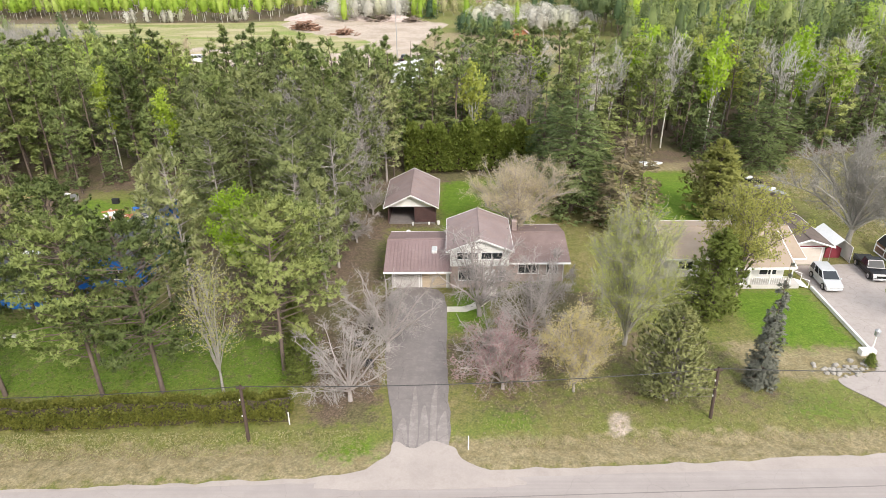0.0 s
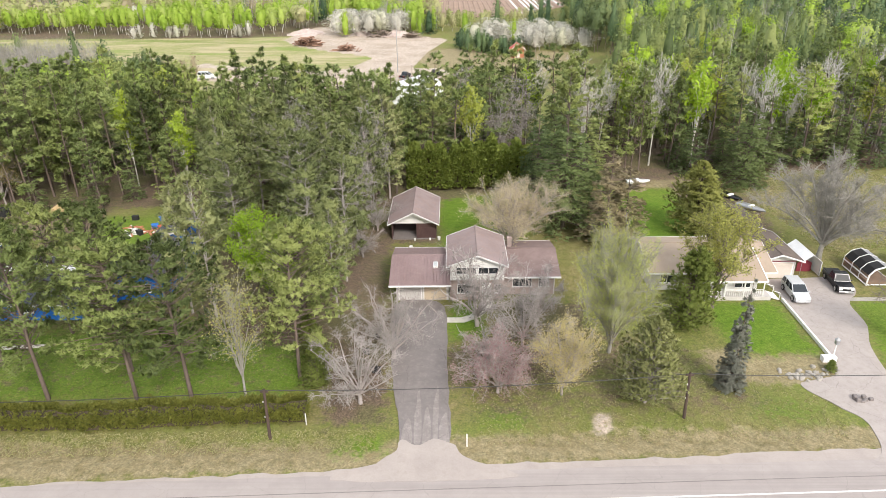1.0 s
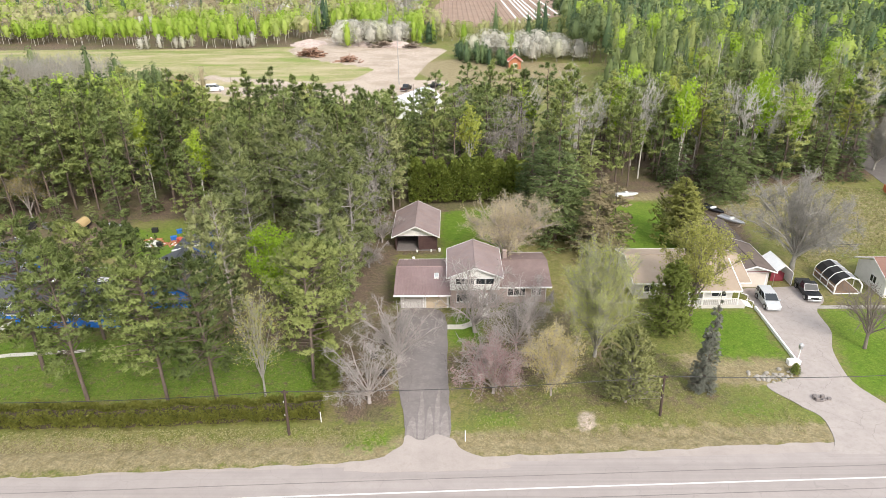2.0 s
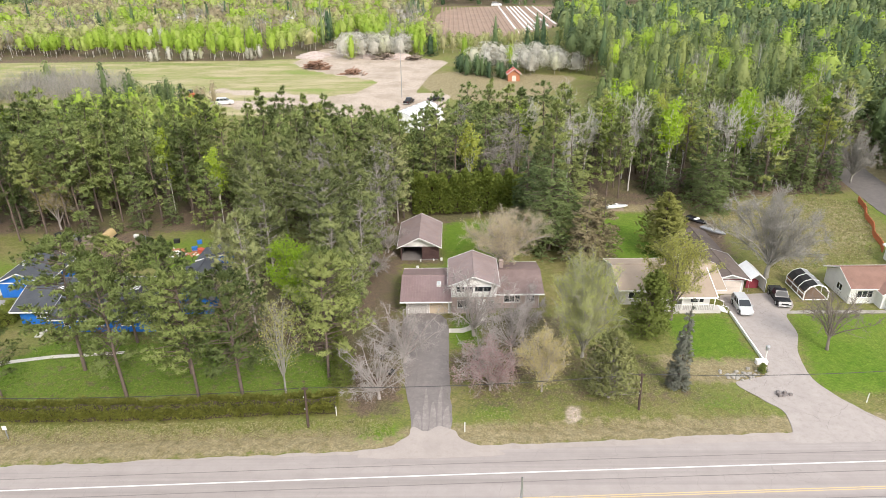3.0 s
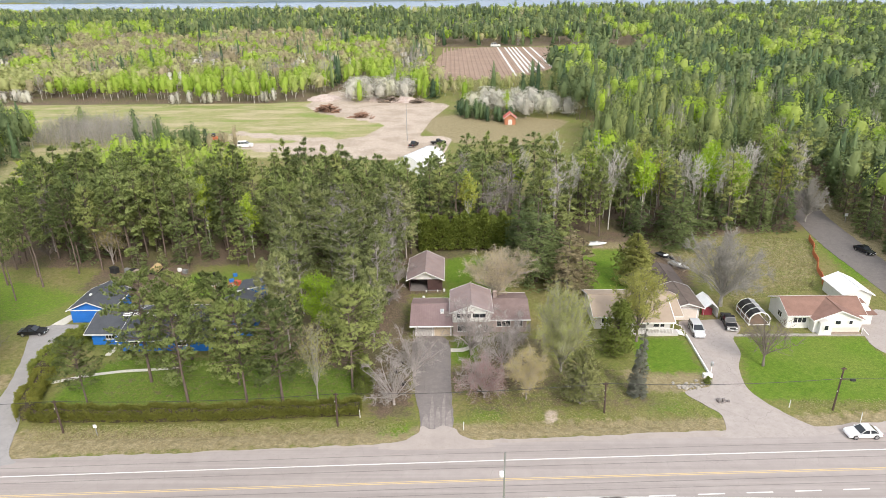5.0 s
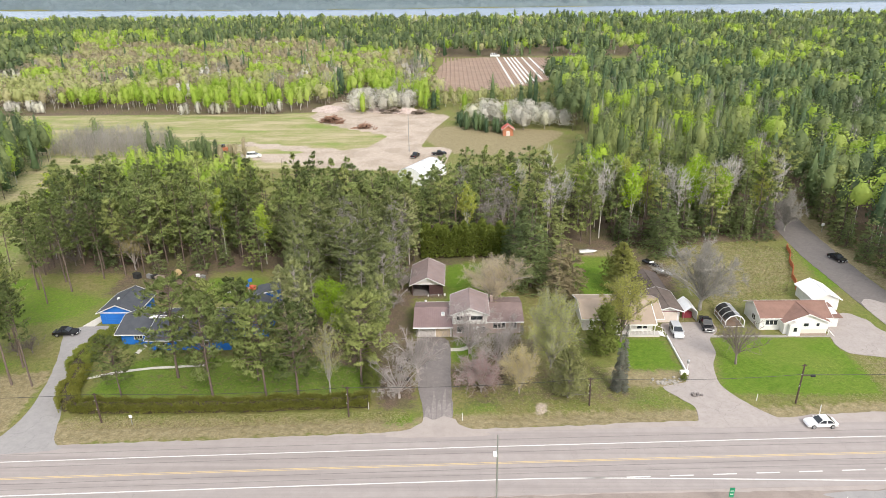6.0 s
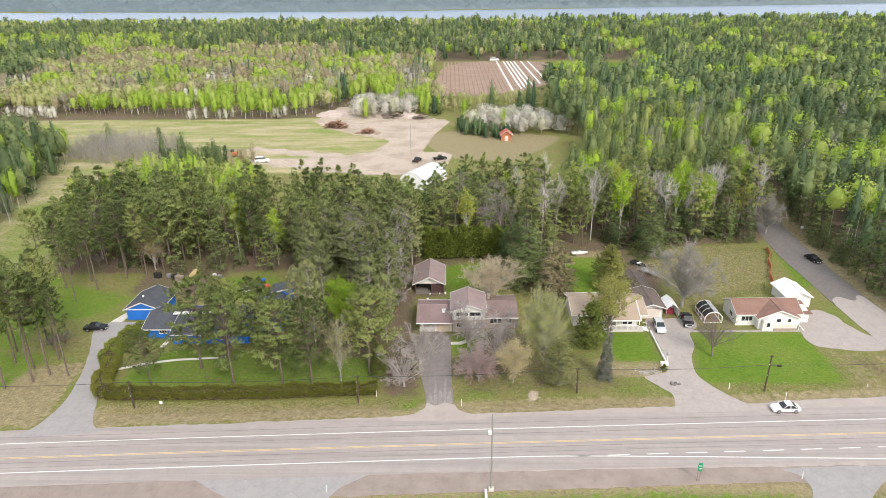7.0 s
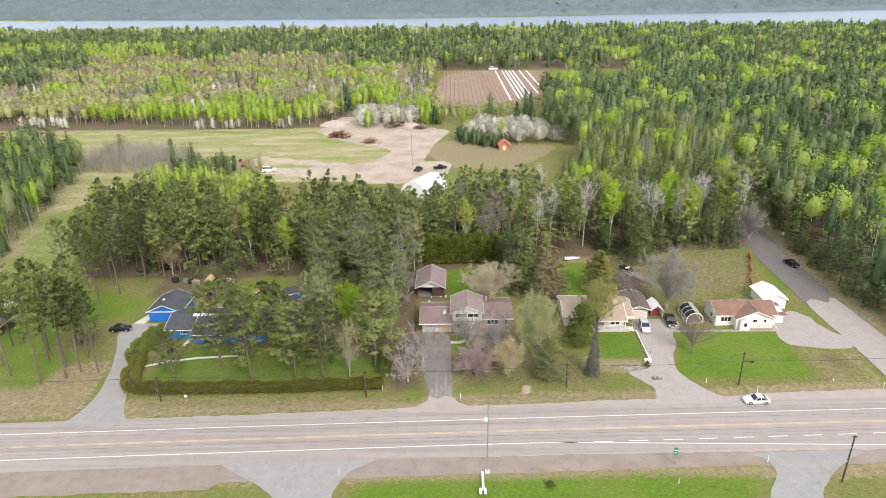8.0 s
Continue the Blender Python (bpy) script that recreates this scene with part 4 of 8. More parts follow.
BIG_SPRUCE = con("spruce_tree", "large dense dark green spruce behind the house", 40, 20, 6.2, 0.05, 240, 14, 7, 0.6, 0.085, "fir", BARK, SPRUCE, 0.28)
BLUE_SPRUCE = con("blue_spruce", "narrow blue-grey spruce standing on lawn", 41, 13, 1.85, 0.02, 230, 12, 7, 0.42, 0.07, "fir", BARK, SPRUCE_BLUE, 0.14)
RUSTY_SPRUCE = con("rusty_spruce", "thin spruce with rusty brown needles", 42, 13, 3.6, 0.05, 150, 9, 7, 0.5, 0.07, "fir", BARK, RUSTY, 0.15)
CEDARS = [con("cedar_tree", "dense rounded green cedar on lawn", 50 + i, 10, 2.7, 0.02, 320, 11, 7, 0.32, 0.058, "cedar", BARK, CEDAR, 0.15) for i in range(2)]
LOW_CEDAR = con("low_cedar", "loose olive-green cedar with grey bare top", 53, 9, 3.1, 0.02, 330, 11, 7, 0.3, 0.055, "cedar", BARK_GREY, CEDAR_OLIVE, 0.15)


def broad(name, label, seed, H, R, bark, leaf=None, count=0, size=(0.2, 0.07), jitter=0.15, one=False, **kw):
    a, b, p0, p1 = crown_tree(seed, H, R, **kw)
    if one:
        rest = Geo()
        for g in b:
            for v, f in zip(g.v, g.f):
                base = sum(len(w) for w in g.v[:[id(w) for w in g.v].index(id(v))])
                rest.add(v, f - base)
        parts = [("trunk", a, bark), ("branchwork", rest, bark)]
    else:
        parts = [("trunk", a, bark)] + [("limb", g, bark) for g in b]
    if leaf:
        parts.append(("crown", leafy(seed, p0, p1, count, size[0], size[1], jitter), leaf))
    return Kind(name, label, "tree", H, parts)


BARE_BIG = broad("bare_tree", "large spreading leafless grey tree", 60, 13, 9.4, BARK_MID, LICHEN, 9000, (0.22, 0.03), 0.15, stem=0.17, limbs=20, secs=18, twigs=20, r=0.34, twig=0.018, low=-8, twig_len=1.0, sec_len=0.32)
BARE_WIDE = [broad("bare_fruit_tree", "wide leafless grey fruit tree beside the drive", 61 + i, 8, 5.6, BARK_PALE, LICHEN, 3000, (0.2, 0.03), 0.14, stem=0.16, limbs=13, secs=11, twigs=11, r=0.2, twig=0.014, rise=0.1, low=-3, hang=0.14, twig_len=0.9, sec_len=0.36) for i in range(2)]
SPARSE = broad("slender_birch", "slender birch with sparse new leaves beside the hedge", 80, 13, 2.6, BARK_MID, BUDS_GREEN, 2600, (0.13, 0.05), 0.2, stem=0.2, limbs=13, secs=8, twigs=7, r=0.12, twig=0.01, rise=0.5, low=-5, twig_len=0.9)
BARE_PINK = broad("budding_fruit_tree", "low fruit tree with faint pink buds", 63, 7, 4.8, BARK_GREY, BUDS_PINK, 6500, (0.16, 0.055), 0.14, stem=0.12, limbs=16, secs=10, twigs=9, r=0.15, twig=0.014, rise=0.25, low=-14)
BARE_SMALL = broad("bare_small_tree", "small leafless brown tree on lawn", 64, 8, 4.8, BARK_DARK, stem=0.24, limbs=13, secs=10, twigs=9, r=0.18, twig=0.016, low=0)
BUD_MAPLE = broad("budding_maple", "round maple with yellow-green buds", 65, 14, 6.3, BARK_MID, BUDS, 34000, (0.11, 0.045), 0.18, stem=0.08, limbs=30, secs=14, twigs=10, r=0.24, twig=0.017, rise=0.45, low=-6, twig_len=1.1)
BUD_TAN = broad("budding_tree", "round tree with tan buds behind the house", 66, 11, 7.4, BARK_GREY, BUDS_TAN, 32000, (0.12, 0.045), 0.18, stem=0.13, limbs=22, secs=13, twigs=9, r=0.24, twig=0.016, rise=0.45, low=-8, twig_len=1.2)
BUD_GOLD = broad("golden_tree", "small tree with golden buds on lawn", 67, 9, 4.0, BARK_GREY, BUDS_GOLD, 10500, (0.125, 0.05), 0.25, stem=0.12, limbs=17, secs=10, twigs=9, r=0.13, twig=0.012, rise=0.5, low=-10)
LEAFY_YELLOW = broad("leafing_maple", "maple with fresh yellow-green leaves", 68, 12, 4.2, BARK_DARK, YOUNG, 12000, (0.24, 0.1), 0.25, stem=0.18, limbs=13, secs=8, twigs=6, r=0.17, rise=0.55, low=-5)
BUD_OLIVE = broad("leafing_tree", "tree with olive-yellow young leaves beside a house", 69, 12, 5.0, BARK_DARK, BUDS_GREEN, 12000, (0.2, 0.08), 0.22, stem=0.22, limbs=14, secs=9, twigs=7, r=0.19, rise=0.5, low=0)
BIRCHES = [broad("aspen_tree", "white-barked aspen with fresh light green leaves", 70 + i, 19, 3.0, BARK_WHITE, YOUNG, 1500, (0.6, 0.25), 0.5, True, stem=0.36, limbs=9, secs=4, twigs=3, r=0.14, twig=0.02, rise=0.6, low=5) for i in range(2)]
BARE_BIRCHES = [broad("bare_birch", "slender leafless white birch in the wood", 73 + i, 19, 3.0, BARK_WHITE, None, 0, (1, 1), 0, True, stem=0.32, limbs=12, secs=7, twigs=5, r=0.14, twig=0.022, rise=0.7, low=15, twig_len=1.5) for i in range(2)]
DEAD = [broad("dead_tree", "dead lichen-grey tree with drooping twigs", 76 + i, 18, 2.9, BARK_GREY, LICHEN, 1600, (0.5, 0.06), 0.2, True, stem=0.25, limbs=13, secs=7, twigs=5, r=0.14, twig=0.02, rise=0.3, low=-15, hang=0.5, twig_len=1.4) for i in range(2)]


# ---- houses ----
def slope_sheet(g, a, b, c, d, th=0.12):
    """A roof sheet through four corners, with thickness below."""
    q = np.array([a, b, c, d], float)
    n = np.cross(q[1] - q[0], q[3] - q[0])
    n /= np.linalg.norm(n)
    if n[2] < 0:
        q, n = q[::-1], -n
    v = np.concatenate([q, q - [0, 0, th]])
    return g.add(v, [(0, 1, 2, 3), (7, 6, 5, 4), (0, 4, 5, 1), (1, 5, 6, 2), (2, 6, 7, 3), (3, 7, 4, 0)])


def gable_roof(h, x0, x1, y0, y1, eave, ridge, along, material, rib=None, trim=TRIM, ridge_at=None, fascia=True, rake=True):
    """Two roof slopes with white fascia boards and a ridge cap. along: the ridge's axis."""
    if along == "x":
        m = ridge_at if ridge_at is not None else (y0 + y1) / 2
        quads = [((x0, y0, eave), (x1, y0, eave), (x1, m, ridge), (x0, m, ridge)), ((x1, y1, eave), (x0, y1, eave), (x0, m, ridge), (x1, m, ridge))]
        cap = ((x0, m, ridge), (x1, m, ridge))
    else:
        m = ridge_at if ridge_at is not None else (x0 + x1) / 2
        quads = [((x0, y1, eave), (x0, y0, eave), (m, y0, ridge), (m, y1, ridge)), ((x1, y0, eave), (x1, y1, eave), (m, y1, ridge), (m, y0, ridge))]
        cap = ((m, y0, ridge), (m, y1, ridge))
    for q in quads:
        r = part("roof_slope", slope_sheet(Geo(), *q), material, h)
        if rib:
            g = Geo()
            a, b, c, d = (np.array(p, float) for p in q)
            n = int(np.linalg.norm(b - a) / rib)
            k = (np.arange(n) + 0.5)[:, None] / n
            g.tubes(a + (b - a) * k + [0, 0, 0.005], d + (c - d) * k + [0, 0, 0.005], 0.03, 0.03, 4)
            part("rib", g, material, r)
        if fascia:
            a, b, c, d = (np.array(p, float) for p in q)
            f = Geo()
            for p, s in ((a, b), (b, c), (d, a)) if rake else ((a, b),):
                e = unit(s - p)
                out = np.cross(e, [0, 0, 1.0])
                out = out / np.linalg.norm(out) * 0.03
                lift = np.array([0, 0, 0.035])
                v = [p + lift, s + lift, s - [0, 0, 0.15], p - [0, 0, 0.15]]
                v = [w + out * sgn for sgn in (-0.3, 1.2) for w in v]
                f.add(v, [(0, 1, 2, 3), (7, 6, 5, 4), (0, 4, 5, 1), (1, 5, 6, 2), (2, 6, 7, 3), (3, 7, 4, 0)])
            part("fascia", f, trim, r)
    part("ridge_cap", Geo().tubes([np.array(cap[0]) + [0, 0, 0.0]], [np.array(cap[1]) + [0, 0, 0.0]], 0.09, 0.09, 6), material, h)


def window(h, x0, x1, y, z0, z1, panes=1, face="y", trim=TRIM, fw=0.07):
    """Frame, sill and panes of a window, on a wall that faces -y (or +x / -x)."""
    def bx(g, a0, a1, d0, d1, c0, c1):
        if face == "y":
            return g.box(a0, a1, y - d1, y - d0, c0, c1)
        if face == "x":
            return g.box(y + d0, y + d1, a0, a1, c0, c1)
        return g.box(y - d1, y - d0, a0, a1, c0, c1)
    f = Geo()
    bx(f, x0, x1, 0.0, 0.06, z0, z0 + fw)
    bx(f, x0, x1, 0.0, 0.06, z1 - fw, z1)
    for i in range(panes + 1):
        m = x0 + (x1 - x0 - fw) * i / panes
        bx(f, m, m + fw, 0.0, 0.058, z0 + fw, z1 - fw)
    fr = part("window_frame", f, trim, h)
    part("window_sill", bx(Geo(), x0 - 0.05, x1 + 0.05, 0.0, 0.11, z0 - 0.06, z0 - 0.002), trim, h)
    for i in range(panes):
        a = x0 + (x1 - x0 - fw) * i / panes + fw
        b = x0 + (x1 - x0 - fw) * (i + 1) / panes
        part("pane", bx(Geo(), a, b, 0.0, 0.03, z0 + fw, z1 - fw), GLASS, fr, here=False)


def panel_door(h, x0, x1, y, z0, z1, rows, material, name="garage_door", frame=TRIM):
    f = Geo()
    f.box(x0 - 0.12, x0, y - 0.07, y, z0, z1 + 0.12)
    f.box(x1, x1 + 0.12, y - 0.07, y, z0, z1 + 0.12)
    f.box(x0, x1, y - 0.07, y, z1, z1 + 0.12)
    part("door_frame", f, frame, h)
    d = part(name, Geo().box(x0, x1, y - 0.02, y, z0, z1), material, h)
    dz = (z1 - z0) / rows
    for i in range(rows):
        part("panel", Geo().soft_box(x0 + 0.04, x1 - 0.04, y - 0.05, y - 0.02, z0 + i * dz + 0.02, z0 + (i + 1) * dz - 0.02, 0.01), material, d, here=False)


def clapboards(h, x0, x1, y, z0, z1, material, step=0.22, shape=None):
    """Lapped boards on a front wall; shape(z) gives the span at a height."""
    z = z0
    while z < z1 - 0.02:
        t = min(z + step, z1)
        a, b = shape((z + t) / 2) if shape else (x0, x1)
        if b - a > 0.15:
            part("board", Geo().prism([(y - 0.045, z), (y, z), (y, t), (y - 0.012, t)], a, b, "x"), material, h)
        z += step


def body(h, x0, x1, y0, y1, z1, material, name="wall", z0=-0.3, label=""):
    return part(name, Geo().box(x0, x1, y0, y1, z0, z1), material, h, label)


def gable_body(h, lo, hi, s0, s1, eave, ridge, along, material, name="wall", base=-0.3):
    """Walls with gable ends: lo..hi across, s0..s1 along the ridge."""
    m = (lo + hi) / 2
    return part(name, Geo().prism([(lo, base), (hi, base), (hi, eave), (m, ridge), (lo, eave)], s0, s1, "y" if along == "y" else "x"), material, h)


def main_house():
    h = thing("house", (2.5, 70.5, 0), "split-level house with brown roofs, white upper gable and brick front", "house")
    # garage wing
    gable_body(h, 67.0, 75.6, -7.0, -0.55, 2.62, 3.72, "x", GREY_SIDING, "garage_wall")
    gable_roof(h, -7.75, -0.3, 65.5, 76.2, 2.72, 3.98, "x", ROOF_BROWN, 0.38, ridge_at=71.3, rake=False)
    panel_door(h, -6.6, -4.0, 67.0, 0.0, 2.1, 4, GREY_SIDING)
    panel_door(h, -3.6, -0.9, 67.0, 0.0, 2.1, 4, TAN_DOOR)
    for x in (-2.55, -0.95):
        k = part("skylight", Geo().soft_box(x, x + 0.62, 68.7, 70.0, 3.2, 3.72, 0.05), TRIM, h, "white-framed skylight")
        slope_sheet(pane := Geo(), (x + 0.07, 68.78, 3.735), (x + 0.55, 68.78, 3.735), (x + 0.55, 69.92, 3.74), (x + 0.07, 69.92, 3.74), 0.01)
        part("pane", pane, SKYLIGHT_GLASS, k, here=False)
    # east wing
    gable_body(h, 68.4, 77.6, 6.0, 12.4, 2.62, 3.72, "x", PINK_BRICK, "east_wall")
    gable_roof(h, 5.9, 13.0, 67.6, 78.2, 2.72, 3.95, "x", ROOF_EAST, None, ridge_at=73.2, rake=False)
    window(h, 7.2, 9.6, 68.4, 1.0, 2.2, 3)
    window(h, 10.4, 11.7, 68.4, 1.0, 2.2, 2)
    # two-storey middle with the front gable
    x0, x1, yf, yb = -0.45, 6.0, 67.0, 74.4
    body(h, x0, x1, yf, yb, 2.9, PINK_BRICK, "lower_wall")
    mid = (x0 + x1) / 2
    up = part("upper_wall", Geo().prism([(x0, 2.9), (x1, 2.9), (x1, 4.95), (mid, 6.2), (x0, 4.95)], 66.55, yb, "y"), WHITE, h)
    clapboards(h, x0, x1, 66.55, 2.9, 5.0, WHITE, 0.3)
    clapboards(h, x0, x1, 66.55, 5.0, 6.1, WHITE, 0.3, lambda z: (mid - (6.2 - z) * 2.5 + 0.1, mid + (6.2 - z) * 2.5 - 0.1))
    gable_roof(h, x0 - 0.45, x1 + 0.45, 66.0, 74.9, 4.95, 6.4, "y", ROOF_PURPLE)
    window(h, 0.25, 2.7, 66.5, 3.75, 4.65, 2)
    window(h, 2.9, 5.3, 66.5, 3.75, 4.65, 2)
    panel_door(h, 3.5, 4.45, 67.0, 0.05, 2.1, 3, TRIM, "front_door")
    window(h, 0.4, 2.6, 67.0, 0.9, 2.1, 2)
    window(h, 4.9, 5.7, 67.0, 0.9, 2.1, 1)
    part("step", Geo().soft_box(3.2, 4.8, 66.1, 67.0, -0.2, 0.18), CONCRETE, h)
    part("chimney", Geo().soft_box(6.9, 7.5, 74.2, 74.8, 3.5, 4.9), PINK_BRICK, h)
    part("gutter", Geo().tubes([(-7.75, 65.42, 2.62)], [(-0.9, 65.42, 2.62)], 0.06, 0.06, 6), TRIM, h)
    part("gutter", Geo().tubes([(6.5, 67.52, 2.62)], [(13.0, 67.52, 2.62)], 0.06, 0.06, 6), TRIM, h)
    part("downpipe", Geo().tubes([(12.3, 68.3, 0.0)], [(12.3, 68.3, 2.6)], 0.045, 0.045, 6), TRIM, h)


def carport_shed():
    h = thing("garage", (-5.8, 89.5, 0), "detached brown garage with one open bay and metal roof", "garage")
    x0, x1, y0, y1 = -9.0, -2.5, 85.1, 94.8
    part("wall", Geo().box(x0, x0 + 0.14, y0, y1, -0.2, 2.7), BROWN_WOOD, h)
    part("wall", Geo().box(x1 - 0.14, x1, y0, y1, -0.2, 2.7), BROWN_WOOD, h)
    part("wall", Geo().box(x0 + 0.14, x1 - 0.14, y1 - 0.14, y1, -0.2, 2.7), BROWN_WOOD, h)
    part("wall", Geo().box(-5.4, -5.28, y0 + 0.1, y1 - 0.14, -0.2, 2.7), BROWN_WOOD, h)
    # dark asphalt colour on the floor stands in for the bay's inner shade
    part("floor_slab", Geo().box(x0 + 0.14, x1 - 0.14, y0 - 0.3, y1 - 0.14, -0.2, 0.06), DRIVE_OLD, h)
    m = (x0 + x1) / 2
    g = part("gable_wall", Geo().prism([(x0 - 0.1, 2.55), (x1 + 0.1, 2.55), (m, 4.2)], y0, y0 + 0.12, "y"), WHITE, h, "white gable board")
    part("gable_wall", Geo().prism([(x0, 2.55), (x1, 2.55), (m, 4.2)], y1 - 0.12, y1, "y"), BROWN_WOOD, h)
    part("lintel", Geo().box(x0 + 0.14, x1 - 0.14, y0 - 0.02, y0 + 0.14, 2.4, 2.55), TRIM, h)
    for a, b in ((-5.28, -4.98), (-2.9, -2.64)):
        part("post", Geo().box(a, b, y0 - 0.03, y0 + 0.14, 0.06, 2.4), BROWN_WOOD, h)
    panel_door(h, -4.95, -2.95, y0 + 0.06, 0.06, 2.3, 8, BROWN_WOOD, frame=BROWN_WOOD)
    gable_roof(h, -9.5, -2.05, 84.1, 95.2, 2.58, 4.42, "y", ROOF_PURPLE, None)
    for a in (-8.3, -6.4):
        b = thing("stored_box", (a, 91.5, 0.06), "dim grey box stored in the open bay", "box")
        part("side", Geo().soft_box(a - 0.5, a + 0.5, 91, 92, 0.06, 1.0), WOOD, b)
    for x, y, s in ((-2.1, 84.6, 0.45), (-3.4, 84.5, 0.3), (-5.6, 84.4, 0.3), (-6.0, 81.4, 0.5)):
        b = thing("bucket", (x, y, 0), "small white bucket beside the brown garage", "bucket", "buckets by the garage")
        k = part("pail", Geo().tubes([(x, y, -0.05)], [(x, y, s)], s * 0.4, s * 0.5, 10), TRIM, b)
        part("rim", Geo().tubes([(x, y, s - 0.04)], [(x, y, s + 0.01)], s * 0.54, s * 0.54, 10), TRIM, k, here=False)


def tan_house():
    h = thing("house", (32, 73, 0), "long low house with tan shingle roof and white porch", "house")
    gable_body(h, 69.2, 78.8, 24.4, 37.6, 2.5, 4.0, "x", GREY_SIDING)
    gable_roof(h, 23.9, 39.5, 68.6, 79.4, 2.6, 4.25, "x", ROOF_TAN)
    for x in (25.5, 29.2):
        window(h, x, x + 1.7, 69.2, 1.0, 2.1, 2)
    # projecting porch
    part("porch_roof", slope_sheet(Geo(), (30.0, 66.6, 2.5), (37.5, 66.6, 2.5), (37.9, 73.0, 4.0), (30.0, 73.0, 4.0), 0.14), ROOF_TAN, h)
    f = Geo().box(30.0, 37.5, 66.52, 66.6, 2.3, 2.54)
    part("fascia", f, TRIM, h)
    part("fascia", slope_sheet(Geo(), (37.46, 66.56, 2.56), (37.6, 66.56, 2.56), (38.0, 73.0, 4.07), (37.86, 73.0, 4.07), 0.2), TRIM, h)
    part("porch_wall", Geo().box(33.2, 37.0, 68.0, 69.2, -0.2, 2.4), WHITE, h)
    window(h, 34.2, 36.2, 68.0, 0.9, 2.0, 2)
    deck = part("deck", Geo().box(30.2, 38.2, 66.5, 68.0, -0.2, 0.45), GREY_SIDING, h)
    for i, x in enumerate((30.3, 32.6, 34.9, 37.2)):
        part("porch_post", Geo().box(x - 0.06, x + 0.06, 66.6, 66.72, 0.45, 2.4), TRIM, h)
    rail = part("railing", Geo().box(30.3, 37.2, 66.62, 66.68, 1.3, 1.37), TRIM, h)
    for i in range(28):
        x = 30.5 + i * 0.245
        part("baluster", Geo().box(x, x + 0.04, 66.63, 66.67, 0.45, 1.3), TRIM, rail, here=False)
    ramp_g = slope_sheet(Geo(), (38.2, 66.5, 0.4), (39.3, 66.5, 0.05), (39.3, 68.2, 0.05), (38.2, 68.2, 0.4), 0.1)
    part("ramp", ramp_g, TRIM, h)
    for y in (66.5, 68.2):
        part("ramp_rail", Geo().tubes([(38.2, y, 1.3)], [(39.2, y, 0.95)], 0.04, 0.04, 5), TRIM, h)
        part("ramp_post", Geo().tubes([(39.2, y, 0.1)], [(39.2, y, 0.95)], 0.04, 0.04, 5), TRIM, h)
    # attached garage
    gable_body(h, 38.6, 43.5, 72.2, 80.4, 2.6, 3.5, "y", GREY_SIDING, "garage_wall")
    gable_roof(h, 38.1, 44.1, 71.2, 80.6, 2.74, 3.7, "y", ROOF_GREY)
    part("gable_wall", Geo().prism([(38.7, 2.6), (43.5, 2.6), (41.1, 3.45)], 71.9, 72.3, "y"), GREY_SIDING, h)
    panel_door(h, 39.3, 43.1, 72.2, 0.0, 2.2, 4, BEIGE_DOOR)
    part("band_board", Geo().box(38.6, 43.5, 72.1, 72.2, 2.34, 2.7), RED_WOOD, h, "dark red band above the door")
    part("chimney", Geo().soft_box(33.3, 34.0, 74.6, 75.3, 3.5, 5.0), CONCRETE, h)
    # garden wall with end pier
    w = thing("garden_wall", (39.3, 60.5, 0), "low white painted garden wall beside the drive", "wall")
    part("coping", Geo().prism([(39.4, 66.4), (39.62, 66.4), (39.27, 54.3), (39.05, 54.3)], -0.2, 0.36), TRIM, w)
    p = part("pier", Geo().soft_box(38.0, 39.4, 53.6, 54.3, -0.2, 0.55), TRIM, w)
    lamp = thing("lamp_post", (39.15, 54.0, 0.5), "short white garden lamp post on a pier", "lamp")
    part("post", Geo().tubes([(39.15, 54.0, 0.5)], [(39.15, 54.0, 2.0)], 0.07, 0.06, 8), TRIM, lamp)
    part("lantern", Geo().soft_box(38.95, 39.35, 53.8, 54.2, 2.0, 2.5, 0.08), METAL, lamp)
    part("cap", Geo().tubes([(39.15, 54.0, 2.5)], [(39.15, 54.0, 2.75)], 0.3, 0.03, 8), METAL, lamp)


